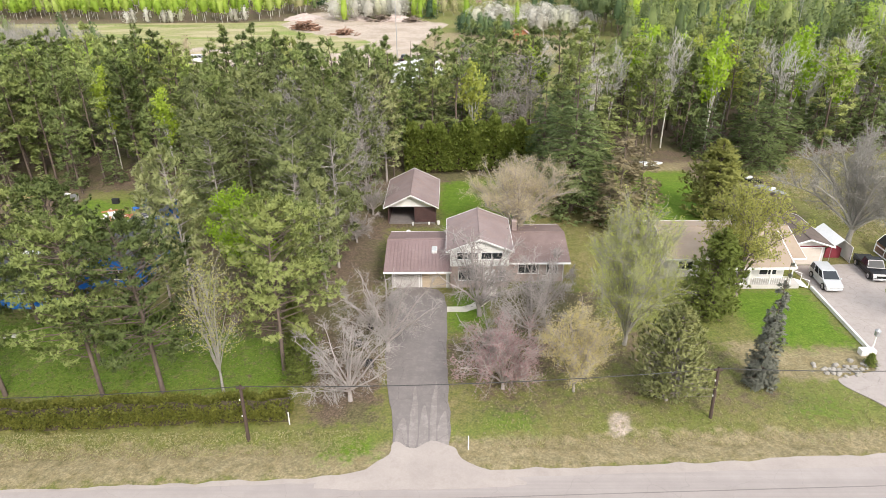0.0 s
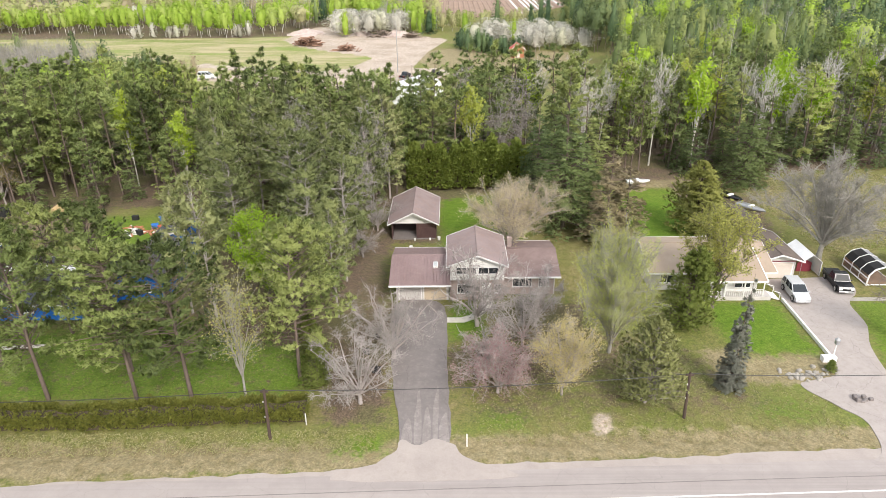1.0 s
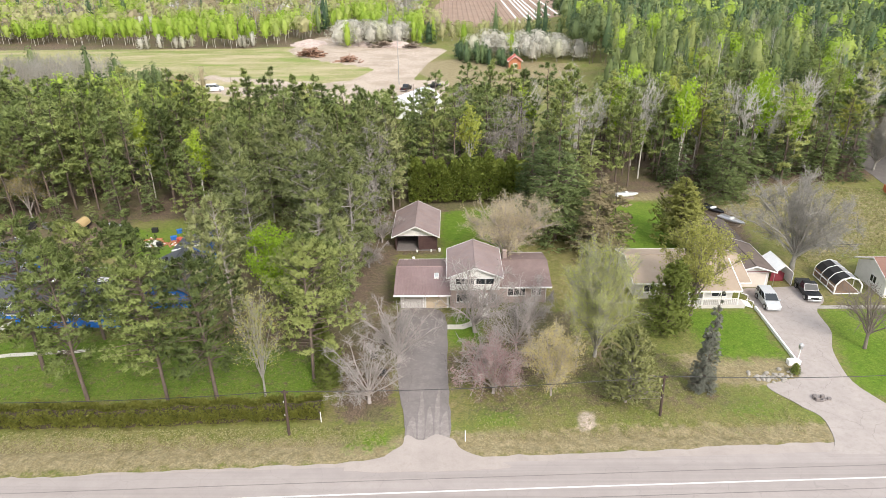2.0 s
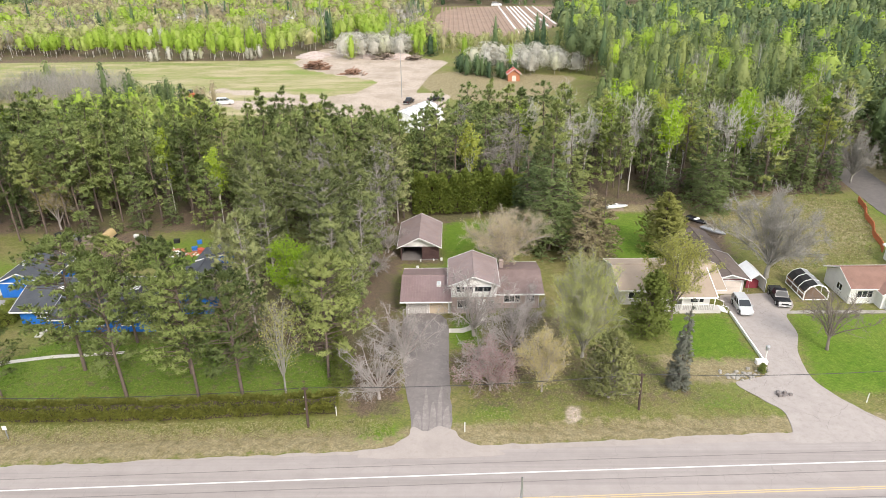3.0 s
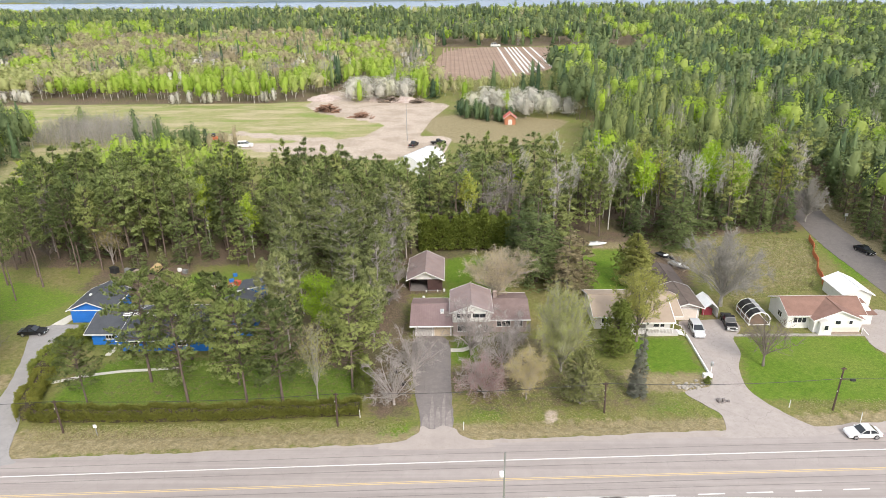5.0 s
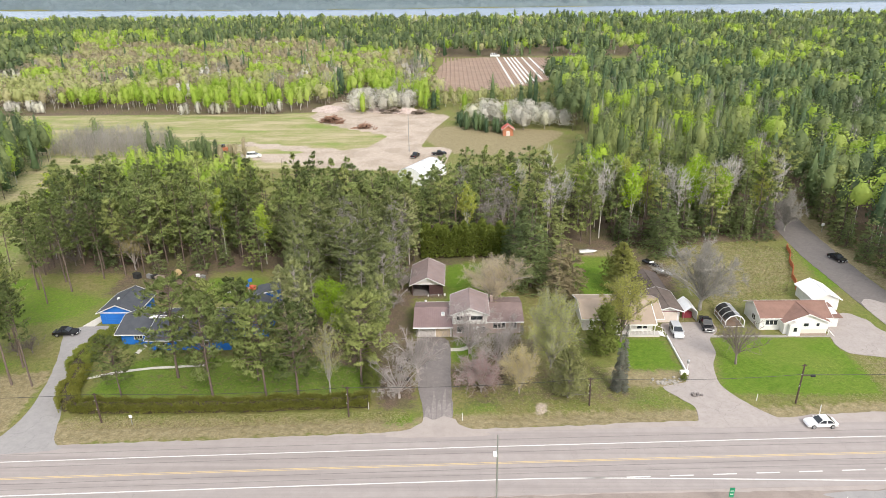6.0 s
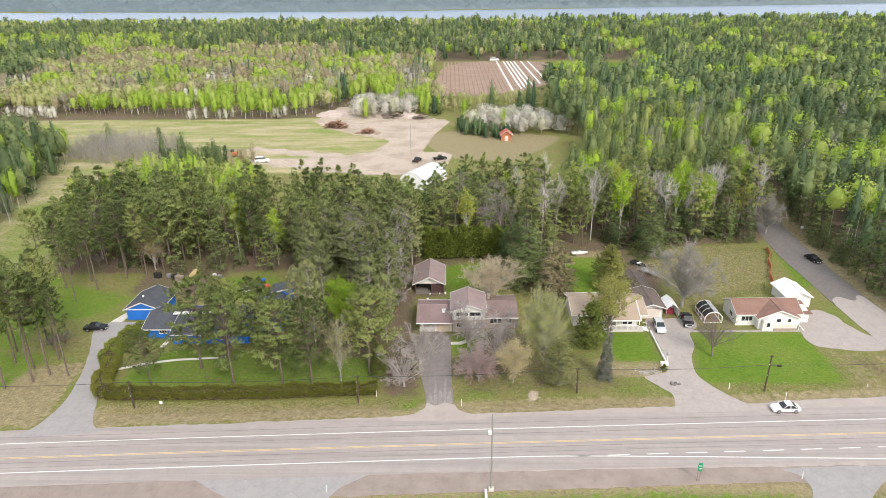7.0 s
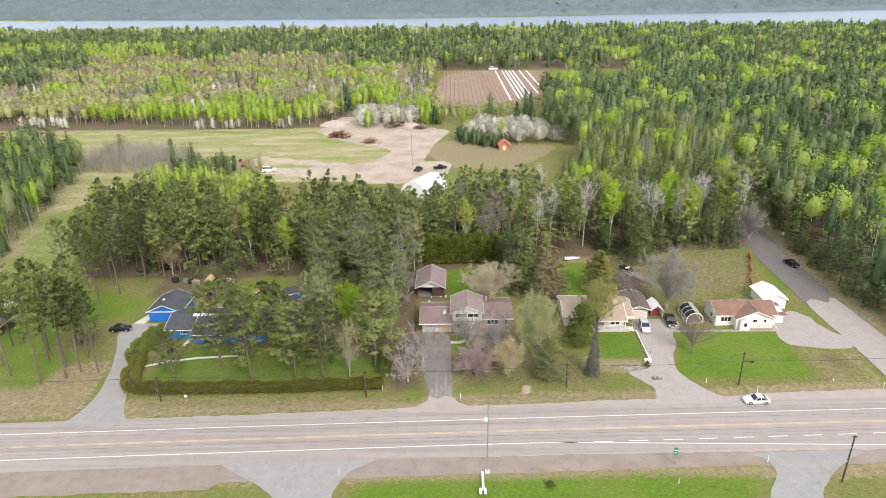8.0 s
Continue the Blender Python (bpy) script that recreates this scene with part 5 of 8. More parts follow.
def back_shed():
    h = thing("long_shed", (41.6, 86, 0), "long shed with weathered brown shingle roof", "shed")
    gable_body(h, 38.8, 43.4, 80.9, 90.0, 2.4, 3.2, "y", WOOD)
    gable_roof(h, 38.3, 43.9, 80.66, 90.4, 2.5, 3.4, "y", ROOF_GREY, fascia=False)
    t = thing("shelter_tent", (45.8, 75, 0), "white canvas car shelter with a red boarded front", "shelter")
    part("canopy", slope_sheet(Geo(), (44.5, 77.6, 2.0), (44.5, 72.6, 2.0), (45.8, 72.6, 3.0), (45.8, 77.6, 3.0), 0.05), ROOF_WHITE, t)
    part("canopy", slope_sheet(Geo(), (47.1, 72.6, 2.0), (47.1, 77.6, 2.0), (45.8, 77.6, 3.0), (45.8, 72.6, 3.0), 0.05), ROOF_WHITE, t)
    part("side_panel", Geo().box(47.06, 47.1, 72.6, 77.6, -0.1, 1.95), ROOF_WHITE, t)
    part("front_board", Geo().prism([(44.75, -0.1), (46.6, -0.1), (46.6, 1.2), (45.7, 1.7), (44.75, 1.2)], 74.0, 74.1, "y"), RED_WOOD, t)
    for x in (44.55, 47.0):
        for y in (72.7, 77.5):
            part("pole", Geo().tubes([(x, y, -0.1)], [(x, y, 2.0)], 0.03, 0.03, 6), METAL, t)
    u = thing("tarpaulin_heap", (39.0, 84.2, 0), "white tarpaulin draped over a heap", "tarpaulin")
    rng = np.random.default_rng(5)
    a = np.linspace(0, 2 * np.pi, 14, endpoint=False)
    rings = [(1.5, -0.1), (1.35, 0.9), (0.9, 1.4), (0.15, 1.75)]
    v = [(37.0 + r * math.cos(q) * rng.uniform(0.85, 1.15), 83.0 + r * math.sin(q) * rng.uniform(0.85, 1.15), z + rng.uniform(-0.08, 0.08)) for r, z in rings for q in a]
    f = [(i + 14 * k, (i + 1) % 14 + 14 * k, (i + 1) % 14 + 14 * k + 14, i + 14 * k + 14) for k in range(3) for i in range(14)]
    part("sheet", Geo().add(v, f), ROOF_WHITE, u, smooth=True)


def hoop_frame():
    h = thing("hoop_frame", (53.3, 73, 0), "white-framed open hoop shelter with dark netting", "shelter")
    x0, x1, y0, y1 = 51.6, 55.2, 70.0, 75.6
    prof = [(x0, 0.0), (x0 + 0.05, 1.4), (x0 + 0.7, 2.2), ((x0 + x1) / 2, 2.55), (x1 - 0.7, 2.2), (x1 - 0.05, 1.4), (x1, 0.0)]
    for k, y in enumerate((y0, y0 + 1.9, y0 + 3.7, y1)):
        g = Geo()
        a = np.array([(x, y, z) for x, z in prof])
        g.tubes(a[:-1], a[1:], 0.1 if k == 0 else 0.05, 0.1 if k == 0 else 0.05, 6)
        part("hoop", g, TRIM, h)
    for a, b in (((x0, y0, 0.1), (x1, y0, 0.1)), ((x0, y0, 0.1), (x0, y1, 0.1)), ((x1, y0, 0.1), (x1, y1, 0.1)), ((x0, y0, 1.0), (x0, y1, 1.0))):
        part("rail", Geo().tubes([a], [b], 0.08, 0.08, 6), TRIM, h)
    for (xa, za), (xb, zb) in zip(prof[1:3], prof[2:4]):
        g = Geo()
        slope_sheet(g, (xa, y1, za), (xa, y0 + 0.2, za), (xb, y0 + 0.2, zb), (xb, y1, zb), 0.02)
        part("netting", g, BLACK, h)
    g = slope_sheet(Geo(), (prof[3][0], y1, 2.56), (prof[3][0], y0 + 0.3, 2.56), (prof[4][0], y0 + 0.3, 2.2), (prof[4][0], y1, 2.2), 0.02)
    part("netting", g, METAL, h, "grey torn netting")
    part("bed", Geo().soft_box(x0 + 0.3, x1 - 0.3, y0 + 0.3, y1 - 0.2, -0.2, 0.35), SOIL, h, "raised soil bed")
    part("back_sheet", Geo().prism([(x0 + 0.1, 0.1), (x1 - 0.1, 0.1), (x1 - 0.15, 1.4), (x1 - 0.75, 2.1), ((x0 + x1) / 2, 2.45), (x0 + 0.75, 2.1), (x0 + 0.15, 1.4)], y1 - 0.03, y1, "y"), CUT_WOOD, h)


def white_house():
    h = thing("house", (64.5, 71, 0), "white bungalow with brown shingle roof and front gable", "house")
    gable_body(h, 69.0, 75.8, 57.6, 70.6, 2.5, 4.0, "x", WHITE)
    gable_roof(h, 57.3, 70.9, 68.5, 76.3, 2.6, 4.35, "x", ROOF_BROWN_SHINGLE)
    x0, x1 = 61.4, 69.4
    m = (x0 + x1) / 2
    part("front_wall", Geo().prism([(x0, -0.2), (x1, -0.2), (x1, 2.5), (m, 4.1), (x0, 2.5)], 67.4, 71.5, "y"), WHITE, h)
    clapboards(h, x0, x1, 67.4, 0.6, 2.5, WHITE, 0.3)
    clapboards(h, x0, x1, 67.4, 2.5, 4.0, WHITE, 0.3, lambda z: (m - (4.1 - z) * 2.45 + 0.1, m + (4.1 - z) * 2.45 - 0.1))
    gable_roof(h, x0 - 0.45, x1 + 0.45, 66.9, 72.6, 2.45, 4.3, "y", ROOF_BROWN_SHINGLE)
    window(h, 58.6, 60.9, 69.0, 1.0, 2.1, 3)
    part("porch", Geo().prism([(62.0, -0.2), (64.1, -0.2), (64.1, 2.2), (63.05, 2.75), (62.0, 2.2)], 66.5, 67.4, "y"), WHITE, h, "white entrance porch")
    panel_door(h, 62.55, 63.5, 66.5, 0.05, 2.05, 3, TRIM, "front_door")
    window(h, 62.65, 63.4, 66.42, 0.9, 1.9, 1)
    window(h, 64.9, 65.9, 67.35, 1.5, 2.3, 1)
    window(h, 67.2, 67.9, 67.35, 1.5, 2.3, 1)
    part("low_panel", Geo().box(64.3, 69.1, 67.25, 67.4, 0.0, 0.95), BEIGE_DOOR, h, "beige panel below the windows")
    part("deck", Geo().box(64.2, 69.3, 66.6, 67.24, -0.2, 0.14), WOOD, h)
    part("ramp_post", Geo().tubes([(69.3, 66.6, 0.1)], [(69.3, 66.6, 1.3)], 0.06, 0.06, 6), TRIM, h)
    part("ramp_rail", Geo().tubes([(69.3, 66.6, 1.2)], [(70.2, 66.0, 0.2)], 0.06, 0.06, 6), TRIM, h)
    window(h, 71.0, 72.4, 57.6, 0.9, 2.0, 2, "-x")
    gable_body(h, 70.0, 74.5, 70.6, 72.8, 2.2, 2.9, "x", WHITE, "side_wall")
    part("roof_slope", slope_sheet(Geo(), (70.9, 69.4, 2.3), (73.2, 69.4, 2.3), (73.2, 74.9, 2.75), (70.9, 74.9, 2.75), 0.12), ROOF_BROWN_SHINGLE, h)
    s = thing("white_shed", (74.3, 80.2, 0), "white shed with white sheet roof", "shed")
    gable_body(s, 71.6, 76.6, 77.0, 84.0, 2.3, 3.4, "y", WHITE)
    gable_roof(s, 71.2, 77.0, 76.6, 84.4, 2.4, 3.7, "y", ROOF_WHITE, 0.6)
    panel_door(s, 72.6, 75.4, 77.0, 0.0, 2.0, 4, TRIM)


def blue_house():
    h = thing("house", (-50, 68, 0), "bright blue bungalow with charcoal roofs under pines", "house")
    gable_body(h, 64.8, 74.0, -62.0, -56.0, 2.4, 3.8, "x", BLUE)
    gable_roof(h, -62.7, -55.8, 63.8, 74.6, 2.5, 4.1, "x", ROOF_DARK, ridge_at=69.0)
    gable_body(h, 62.6, 74.0, -56.0, -41.0, 2.4, 3.8, "x", BLUE, "front_wall")
    gable_roof(h, -56.3, -40.6, 61.6, 74.6, 2.5, 4.2, "x", ROOF_DARK, ridge_at=68.6)
    window(h, -59.6, -58.0, 64.8, 1.1, 2.1, 3)
    for x in (-54.5, -50.5, -46.5):
        window(h, x, x + 1.6, 62.6, 1.0, 2.1, 2)
    # new white sheathing along the ridge
    for i in range(7):
        x = -57.4 + i * 1.75
        part("ridge_board", slope_sheet(Geo(), (x, 67.3, 4.12), (x + 1.4, 67.3, 4.12), (x + 1.4, 68.3, 4.3), (x, 68.3, 4.3), 0.05), TRIM, h, "white board along the ridge")
    w = thing("house", (-39.3, 74, 0), "blue house wing with steep charcoal roof", "house")
    gable_body(w, -42.2, -35.4, 67.4, 77.2, 2.6, 4.1, "y", BLUE)
    gable_roof(w, -42.9, -34.7, 66.6, 77.4, 2.6, 4.5, "y", ROOF_DARK, fascia=False)
    part("rear_wall", Geo().prism([(-40.4, -0.3), (-36.2, -0.3), (-36.2, 4.75), (-40.4, 3.85)], 77.6, 81.8, "y"), BLUE, w, "raised blue rear room")
    part("rear_roof", slope_sheet(Geo(), (-40.8, 77.3, 3.9), (-35.9, 77.3, 4.97), (-35.9, 82.2, 4.97), (-40.8, 82.2, 3.9), 0.14), ROOF_DARK, w)
    part("fascia", slope_sheet(Geo(), (-40.8, 77.2, 3.94), (-35.9, 77.2, 5.01), (-35.9, 77.28, 5.01), (-40.8, 77.28, 3.94), 0.22), TRIM, w)
    part("vent", Geo().tubes([(-39.8, 73.0, 3.9)], [(-39.8, 73.0, 4.75)], 0.2, 0.26, 10), BLACK, w)
    window(w, -41.5, -40.0, 67.4, 1.0, 2.1, 2)
    window(w, -38.6, -37.1, 67.4, 1.0, 2.1, 2)
    g = thing("garage", (-66.2, 76.5, 0), "bright blue detached garage with charcoal roof", "garage")
    gable_body(g, -69.8, -62.6, 72.8, 80.8, 2.5, 4.0, "y", BLUE)
    gable_roof(g, -70.3, -62.1, 72.2, 81.4, 2.6, 4.35, "y", ROOF_DARK)
    part("belt_board", Geo().box(-69.9, -62.5, 72.72, 72.8, 2.35, 2.55), TRIM, g)
    part("vent", Geo().box(-67.6, -67.2, 76.0, 76.4, 3.6, 4.1), TRIM, g)
    window(g, 75.5, 77.0, -62.6, 1.0, 2.0, 2, "x")
    panel_door(g, -68.8, -65.6, 72.8, 0.0, 2.1, 4, BLUE, frame=BLUE)
    for i in range(5):
        y = 61.2 + i * 0.85
        s = thing("stepping_stone", (-57.8 + 0.1 * i, y, 0), "pale flat stepping stone to the door", "stone", "stepping stones")
        part("stone", Geo().soft_box(-58.3 + 0.1 * i, -57.4 + 0.1 * i, y, y + 0.65, -0.1, 0.08), CONCRETE, s)
    b = thing("shed", (-103.5, 69, 0), "brown shed with pale roof at the edge of the lawn", "shed")
    gable_body(b, -107, -100.5, 66.5, 72.0, 2.2, 3.0, "y", BROWN_WOOD)
    gable_roof(b, -107.5, -100.0, 66.0, 72.5, 2.3, 3.2, "y", ROOF_GREY)
    for y in (79.6, 74.6):
        c = thing("trailer", (-109.5, y, 0), "white covered trailer on the lawn", "trailer")
        part("body", Geo().soft_box(-112, -106.6, y, y + 2.2, 0.4, 2.2, 0.15), ROOF_WHITE, c)
        for x in (-110.5, -108.5):
            part("wheel", Geo().tubes([(x, y - 0.06, 0.32)], [(x, y + 0.2, 0.32)], 0.35, 0.35, 10), BLACK, c)


main_house()
carport_shed()
tan_house()
back_shed()
hoop_frame()
white_house()
blue_house()


# ---- vehicles ----
def vehicle(name, label, x, y, turn, L, W, H, paint, kind="sedan", category="car", group=""):
    """Body, cabin, panes, wheels and lamps; the nose points along local +x."""
    v = thing(name, (x, y, 0.03), label, category, group, turn)
    w = W / 2
    low, belt = 0.28, H * 0.58
    if kind == "sedan":
        side = [(-L / 2, low + 0.1), (-L / 2 + 0.05, belt), (-L * 0.36, belt + 0.08), (L * 0.16, belt + 0.05), (L * 0.44, belt - 0.1), (L / 2, belt - 0.28), (L / 2, low)]
        cab = [(-L * 0.38, belt + 0.05), (-L * 0.20, H), (L * 0.03, H), (L * 0.20, belt + 0.02)]
    elif kind == "van":
        side = [(-L / 2, low + 0.1), (-L / 2, belt + 0.05), (L * 0.26, belt + 0.05), (L * 0.46, belt - 0.15), (L / 2, belt - 0.4), (L / 2, low)]
        cab = [(-L * 0.48, belt + 0.03), (-L * 0.43, H), (L * 0.06, H), (L * 0.28, belt + 0.03)]
    else:
        side = [(-L / 2, low + 0.2), (-L / 2, belt), (L * 0.20, belt), (L * 0.47, belt - 0.05), (L / 2, belt - 0.25), (L / 2, low + 0.05)]
        cab = [(-L * 0.12, belt), (-L * 0.08, H), (L * 0.10, H), (L * 0.21, belt)]
    side = side + [(L * 0.40, low), (-L * 0.40, low)]
    b = Geo().prism([(p, q) for p, q in side], -w, w, "y")
    for arr in b.v:
        # tuck the flanks in towards the sill and the nose
        arr[:, 1] *= np.where(arr[:, 2] < low + 0.15, 0.95, 1.0) * np.where(np.abs(arr[:, 0]) > L * 0.45, 0.92, 1.0)
    bod = part("body", b, paint, v, here=False)
    inset = 0.82
    c = Geo()
    lowy, topy = w * 0.97, w * inset
    pts = [(p, s * (lowy if q < H - 0.1 else topy), q) for s in (-1, 1) for p, q in cab]
    c.add(pts, [(0, 1, 5, 4), (1, 2, 6, 5), (2, 3, 7, 6), (0, 4, 7, 3), (3, 2, 1, 0), (4, 5, 6, 7)])
    cabin = part("cabin", c, paint, v, here=False)
    (ax, az_), (bx, bz), (cx, cz), (dx, dz) = cab

    def pane(q, out):
        q = np.array(q, float)
        m = q.mean(0)
        q = m + (q - m) * [0.9, 0.9, 0.8] + out
        part("pane", Geo().add(np.concatenate([q, q - np.array(out) * 2]), [(0, 1, 2, 3), (7, 6, 5, 4), (0, 4, 5, 1), (1, 5, 6, 2), (2, 6, 7, 3), (3, 7, 4, 0)]), GLASS, cabin, here=False)

    pane([(dx, -lowy, dz), (dx, lowy, dz), (cx, topy, cz), (cx, -topy, cz)], (0.03, 0, 0.02))
    pane([(ax, lowy, az_), (ax, -lowy, az_), (bx, -topy, bz), (bx, topy, bz)], (-0.03, 0, 0.02))
    for s in (-1, 1):
        n = 2 if kind != "van" else 3
        for i in range(n):
            u0, u1 = i / n + 0.02, (i + 1) / n - 0.02
            lo0, lo1 = ax + (dx - ax) * u0, ax + (dx - ax) * u1
            hi0, hi1 = bx + (cx - bx) * u0, bx + (cx - bx) * u1
            pane([(lo0, s * lowy, az_), (lo1, s * lowy, az_), (hi1, s * topy, bz), (hi0, s * topy, bz)], (0, s * 0.025, 0.005))
    if kind == "pickup":
        part("bed", Geo().box(-L * 0.48, -L * 0.14, -w * 0.85, w * 0.85, belt - 0.02, belt + 0.015), BLACK, v, here=False)
    for px in (-L * 0.31, L * 0.32):
        for s in (-1, 1):
            r = 0.33 if kind == "sedan" else 0.38
            y0, y1 = s * (w - 0.2), s * (w + 0.02)
            wh = part("wheel", Geo().tubes([(px, y0, r - 0.03)], [(px, y1, r - 0.03)], r, r, 16).tubes([(px, y1, r - 0.03)], [(px, y1 + s * 0.01, r - 0.03)], r, r * 0.7, 16), BLACK, v, here=False)
            part("rim", Geo().tubes([(px, y1, r - 0.03)], [(px, y1 + s * 0.025, r - 0.03)], r * 0.68, r * 0.1, 12), CHROME, wh, here=False)
    for s in (-1, 1):
        part("headlight", Geo().soft_box(L / 2 - 0.12, L / 2 + 0.015, s * w * 0.7 - 0.2, s * w * 0.7 + 0.2, belt - 0.42, belt - 0.24, 0.02), CLEAR_LAMP, v, here=False)
        part("taillight", Geo().soft_box(-L / 2 - 0.02, -L / 2 + 0.1, s * w * 0.75 - 0.14, s * w * 0.75 + 0.14, belt - 0.3, belt - 0.08, 0.02), RED_LAMP, v, here=False)
    part("bumper", Geo().soft_box(L / 2 - 0.1, L / 2 + 0.06, -w * 0.88, w * 0.88, low, low + 0.22, 0.03), CHROME if kind == "pickup" else paint, v, here=False)
    part("bumper", Geo().soft_box(-L / 2 - 0.06, -L / 2 + 0.1, -w * 0.88, w * 0.88, low + 0.05, low + 0.27, 0.03), CHROME if kind == "pickup" else paint, v, here=False)
    part("number_plate", Geo().box(L / 2 + 0.06, L / 2 + 0.075, -0.2, 0.2, low + 0.06, low + 0.18), TRIM, v, here=False)
    for s in (-1, 1):
        part("mirror", Geo().soft_box(dx - 0.25, dx - 0.1, s * (w + 0.1) - 0.08, s * (w + 0.1) + 0.08, belt + 0.05, belt + 0.2, 0.02), paint, v, here=False)
    return v


vehicle("sedan_car", "white sedan parked on the road's shoulder", 54.2, 39.7, 181, 4.4, 1.78, 1.42, WHITE_CAR)
vehicle("minivan", "silver minivan parked on the drive", 41.6, 67.6, -93, 4.5, 1.9, 1.75, SILVER_CAR, "van", "van")
vehicle("pickup_truck", "black pickup truck parked on the drive", 48.1, 70.2, -97, 5.3, 1.95, 1.8, BLACK_CAR, "pickup", "truck")
vehicle("sedan_car", "dark sedan parked beside the grey drive", -74.6, 68.6, 5, 4.6, 1.8, 1.45, BLACK_CAR)
vehicle("sedan_car", "dark car on the side road", 90.2, 102.5, -74, 4.6, 1.8, 1.45, BLACK_CAR)
vehicle("pickup_truck", "dark truck parked in the sandy clearing", -14.5, 206, 70, 5.6, 2.0, 1.9, BLACK_CAR, "pickup", "truck")
vehicle("pickup_truck", "dark truck parked beside the white dome", -5.5, 209, 20, 5.6, 2.0, 1.9, BLACK_CAR, "pickup", "truck")
vehicle("minivan", "white van parked at the field's edge", -77, 207.5, 10, 5.6, 2.1, 2.3, WHITE_CAR, "van", "van")
vehicle("minivan", "white vehicle parked beyond the ploughed field", 38, 571, 0, 8.5, 2.6, 3.2, WHITE_CAR, "van", "van")


def boat(name, label, x, y, turn, L, hull):
    b = thing(name, (x, y, 0.0), label, "boat", "", turn)
    st = np.linspace(0, 1, 9)
    half = 0.85 * np.sqrt(np.clip(1 - st ** 2.6, 0.001, 1))
    keel = 0.35 + 0.35 * st ** 3
    v, f = [], []
    for s, hw, kz in zip(st, half, keel):
        px = -L / 2 + L * s
        v += [(px, -hw, 0.95), (px, -hw * 0.75, kz + 0.1), (px, 0, kz), (px, hw * 0.75, kz + 0.1), (px, hw, 0.95)]
    for i in range(8):
        for j in range(4):
            a = i * 5 + j
            f.append((a, a + 1, a + 6, a + 5))
        f.append((i * 5 + 4, i * 5, i * 5 + 5, i * 5 + 9))
    part("hull", Geo().add(v, f), hull, b, here=False, smooth=True)
    part("cradle", Geo().box(-L * 0.3, L * 0.3, -0.5, 0.5, -0.05, 0.42), WOOD, b, here=False)
    part("seat", Geo().soft_box(-0.3, 0.2, -0.6, 0.6, 0.96, 1.15), TRIM, b, here=False)


k = thing("rubble_heap", (38.7, 47.2, 0.0), "small dark heap of broken asphalt on the drive", "heap")
hr = np.random.default_rng(4)
for i in range(9):
    bx_, by_ = 38.7 + hr.normal(0, 0.4), 47.2 + hr.normal(0, 0.3)
    part("lump", Geo().soft_box(bx_ - 0.2, bx_ + 0.2, by_ - 0.16, by_ + 0.16, -0.02, 0.22 + 0.1 * (i % 3), 0.05), TAR, k)
boat("rowing_boat", "white upturned rowing boat at the lawn's end", 32.6, 107.2, 3, 4.2, TRIM)
boat("motor_boat", "dark motor boat stored behind the sheds", 45.8, 99.5, -60, 4.6, BLACK_CAR)
boat("motor_boat", "grey motor boat stored behind the sheds", 47.2, 94.5, -55, 4.8, METAL)


# ---- roadside ----
def utility_pole(x, y, h, lean, arm, label):
    p = thing("utility_pole", (x, y, 0), label, "pole", "poles along the highway", 0)
    part("shaft", Geo().tubes([(0, 0, -0.3)], [(lean * h, 0, h)], 0.15, 0.11, 10), WOOD_POLE, p, here=False)
    for z in (0.45, 0.75):
        part("insulator", Geo().tubes([(lean * h * z - 0.16, -0.12, h * z)], [(lean * h * z - 0.16, -0.12, h * z + 0.14)], 0.05, 0.04, 8), TRIM, p, here=False)
    part("top_bracket", Geo().soft_box(lean * h - 0.35, lean * h + 0.35, -0.07, 0.07, h - 0.3, h - 0.12, 0.02), WOOD_POLE, p, here=False)
    if arm:
        part("arm", Geo().tubes([(lean * h * 0.72, 0, h * 0.72)], [(lean * h * 0.72 + 1.3, -0.3, h * 0.72 + 0.1)], 0.07, 0.06, 6), WOOD_POLE, p, here=False)
        part("lamp_head", Geo().soft_box(lean * h * 0.72 + 1.1, lean * h * 0.72 + 1.8, -0.5, -0.15, h * 0.72, h * 0.72 + 0.25, 0.05), BLACK, p, here=False)


POLES = [(-92, 40.4, 5.2, 0.0), (-54.3, 41.1, 5.2, -0.02), (-16.5, 42.4, 5.3, 0.02), (21.0, 45.0, 5.0, -0.03), (53.3, 45.4, 7.0, 0.02), (94, 47.5, 7.0, 0.0)]
for i, (x, y, hh, ln) in enumerate(POLES):
    utility_pole(x, y, hh, ln, i == 4, "dark creosoted wooden pole beside the highway")
utility_pole(58.3, 19.1, 8.3, 0.03, False, "tall dark wooden pole at the road approach")


def cable(a, b, sag, r=0.022):
    c = thing("overhead_cable", a, "thin dark overhead cable between two poles", "cable", "overhead cables")
    k = np.linspace(0, 1, 15)
    p = np.array([np.array(a) + (np.array(b) - np.array(a)) * s - [0, 0, sag * 4 * s * (1 - s)] for s in k])
    part("wire", Geo().sweep(p, r, 5), CABLE, c)


for (xa, ya, ha, la), (xb, yb, hb, lb) in zip(POLES[:-1], POLES[1:]):
    ta, tb = min(ha, 5.3) - 0.1, min(hb, 5.3) - 0.1
    cable((xa, ya, ta), (xb, yb, tb), 0.55, 0.035)
for xs in ((-30, 60), (60, 125)):
    pass


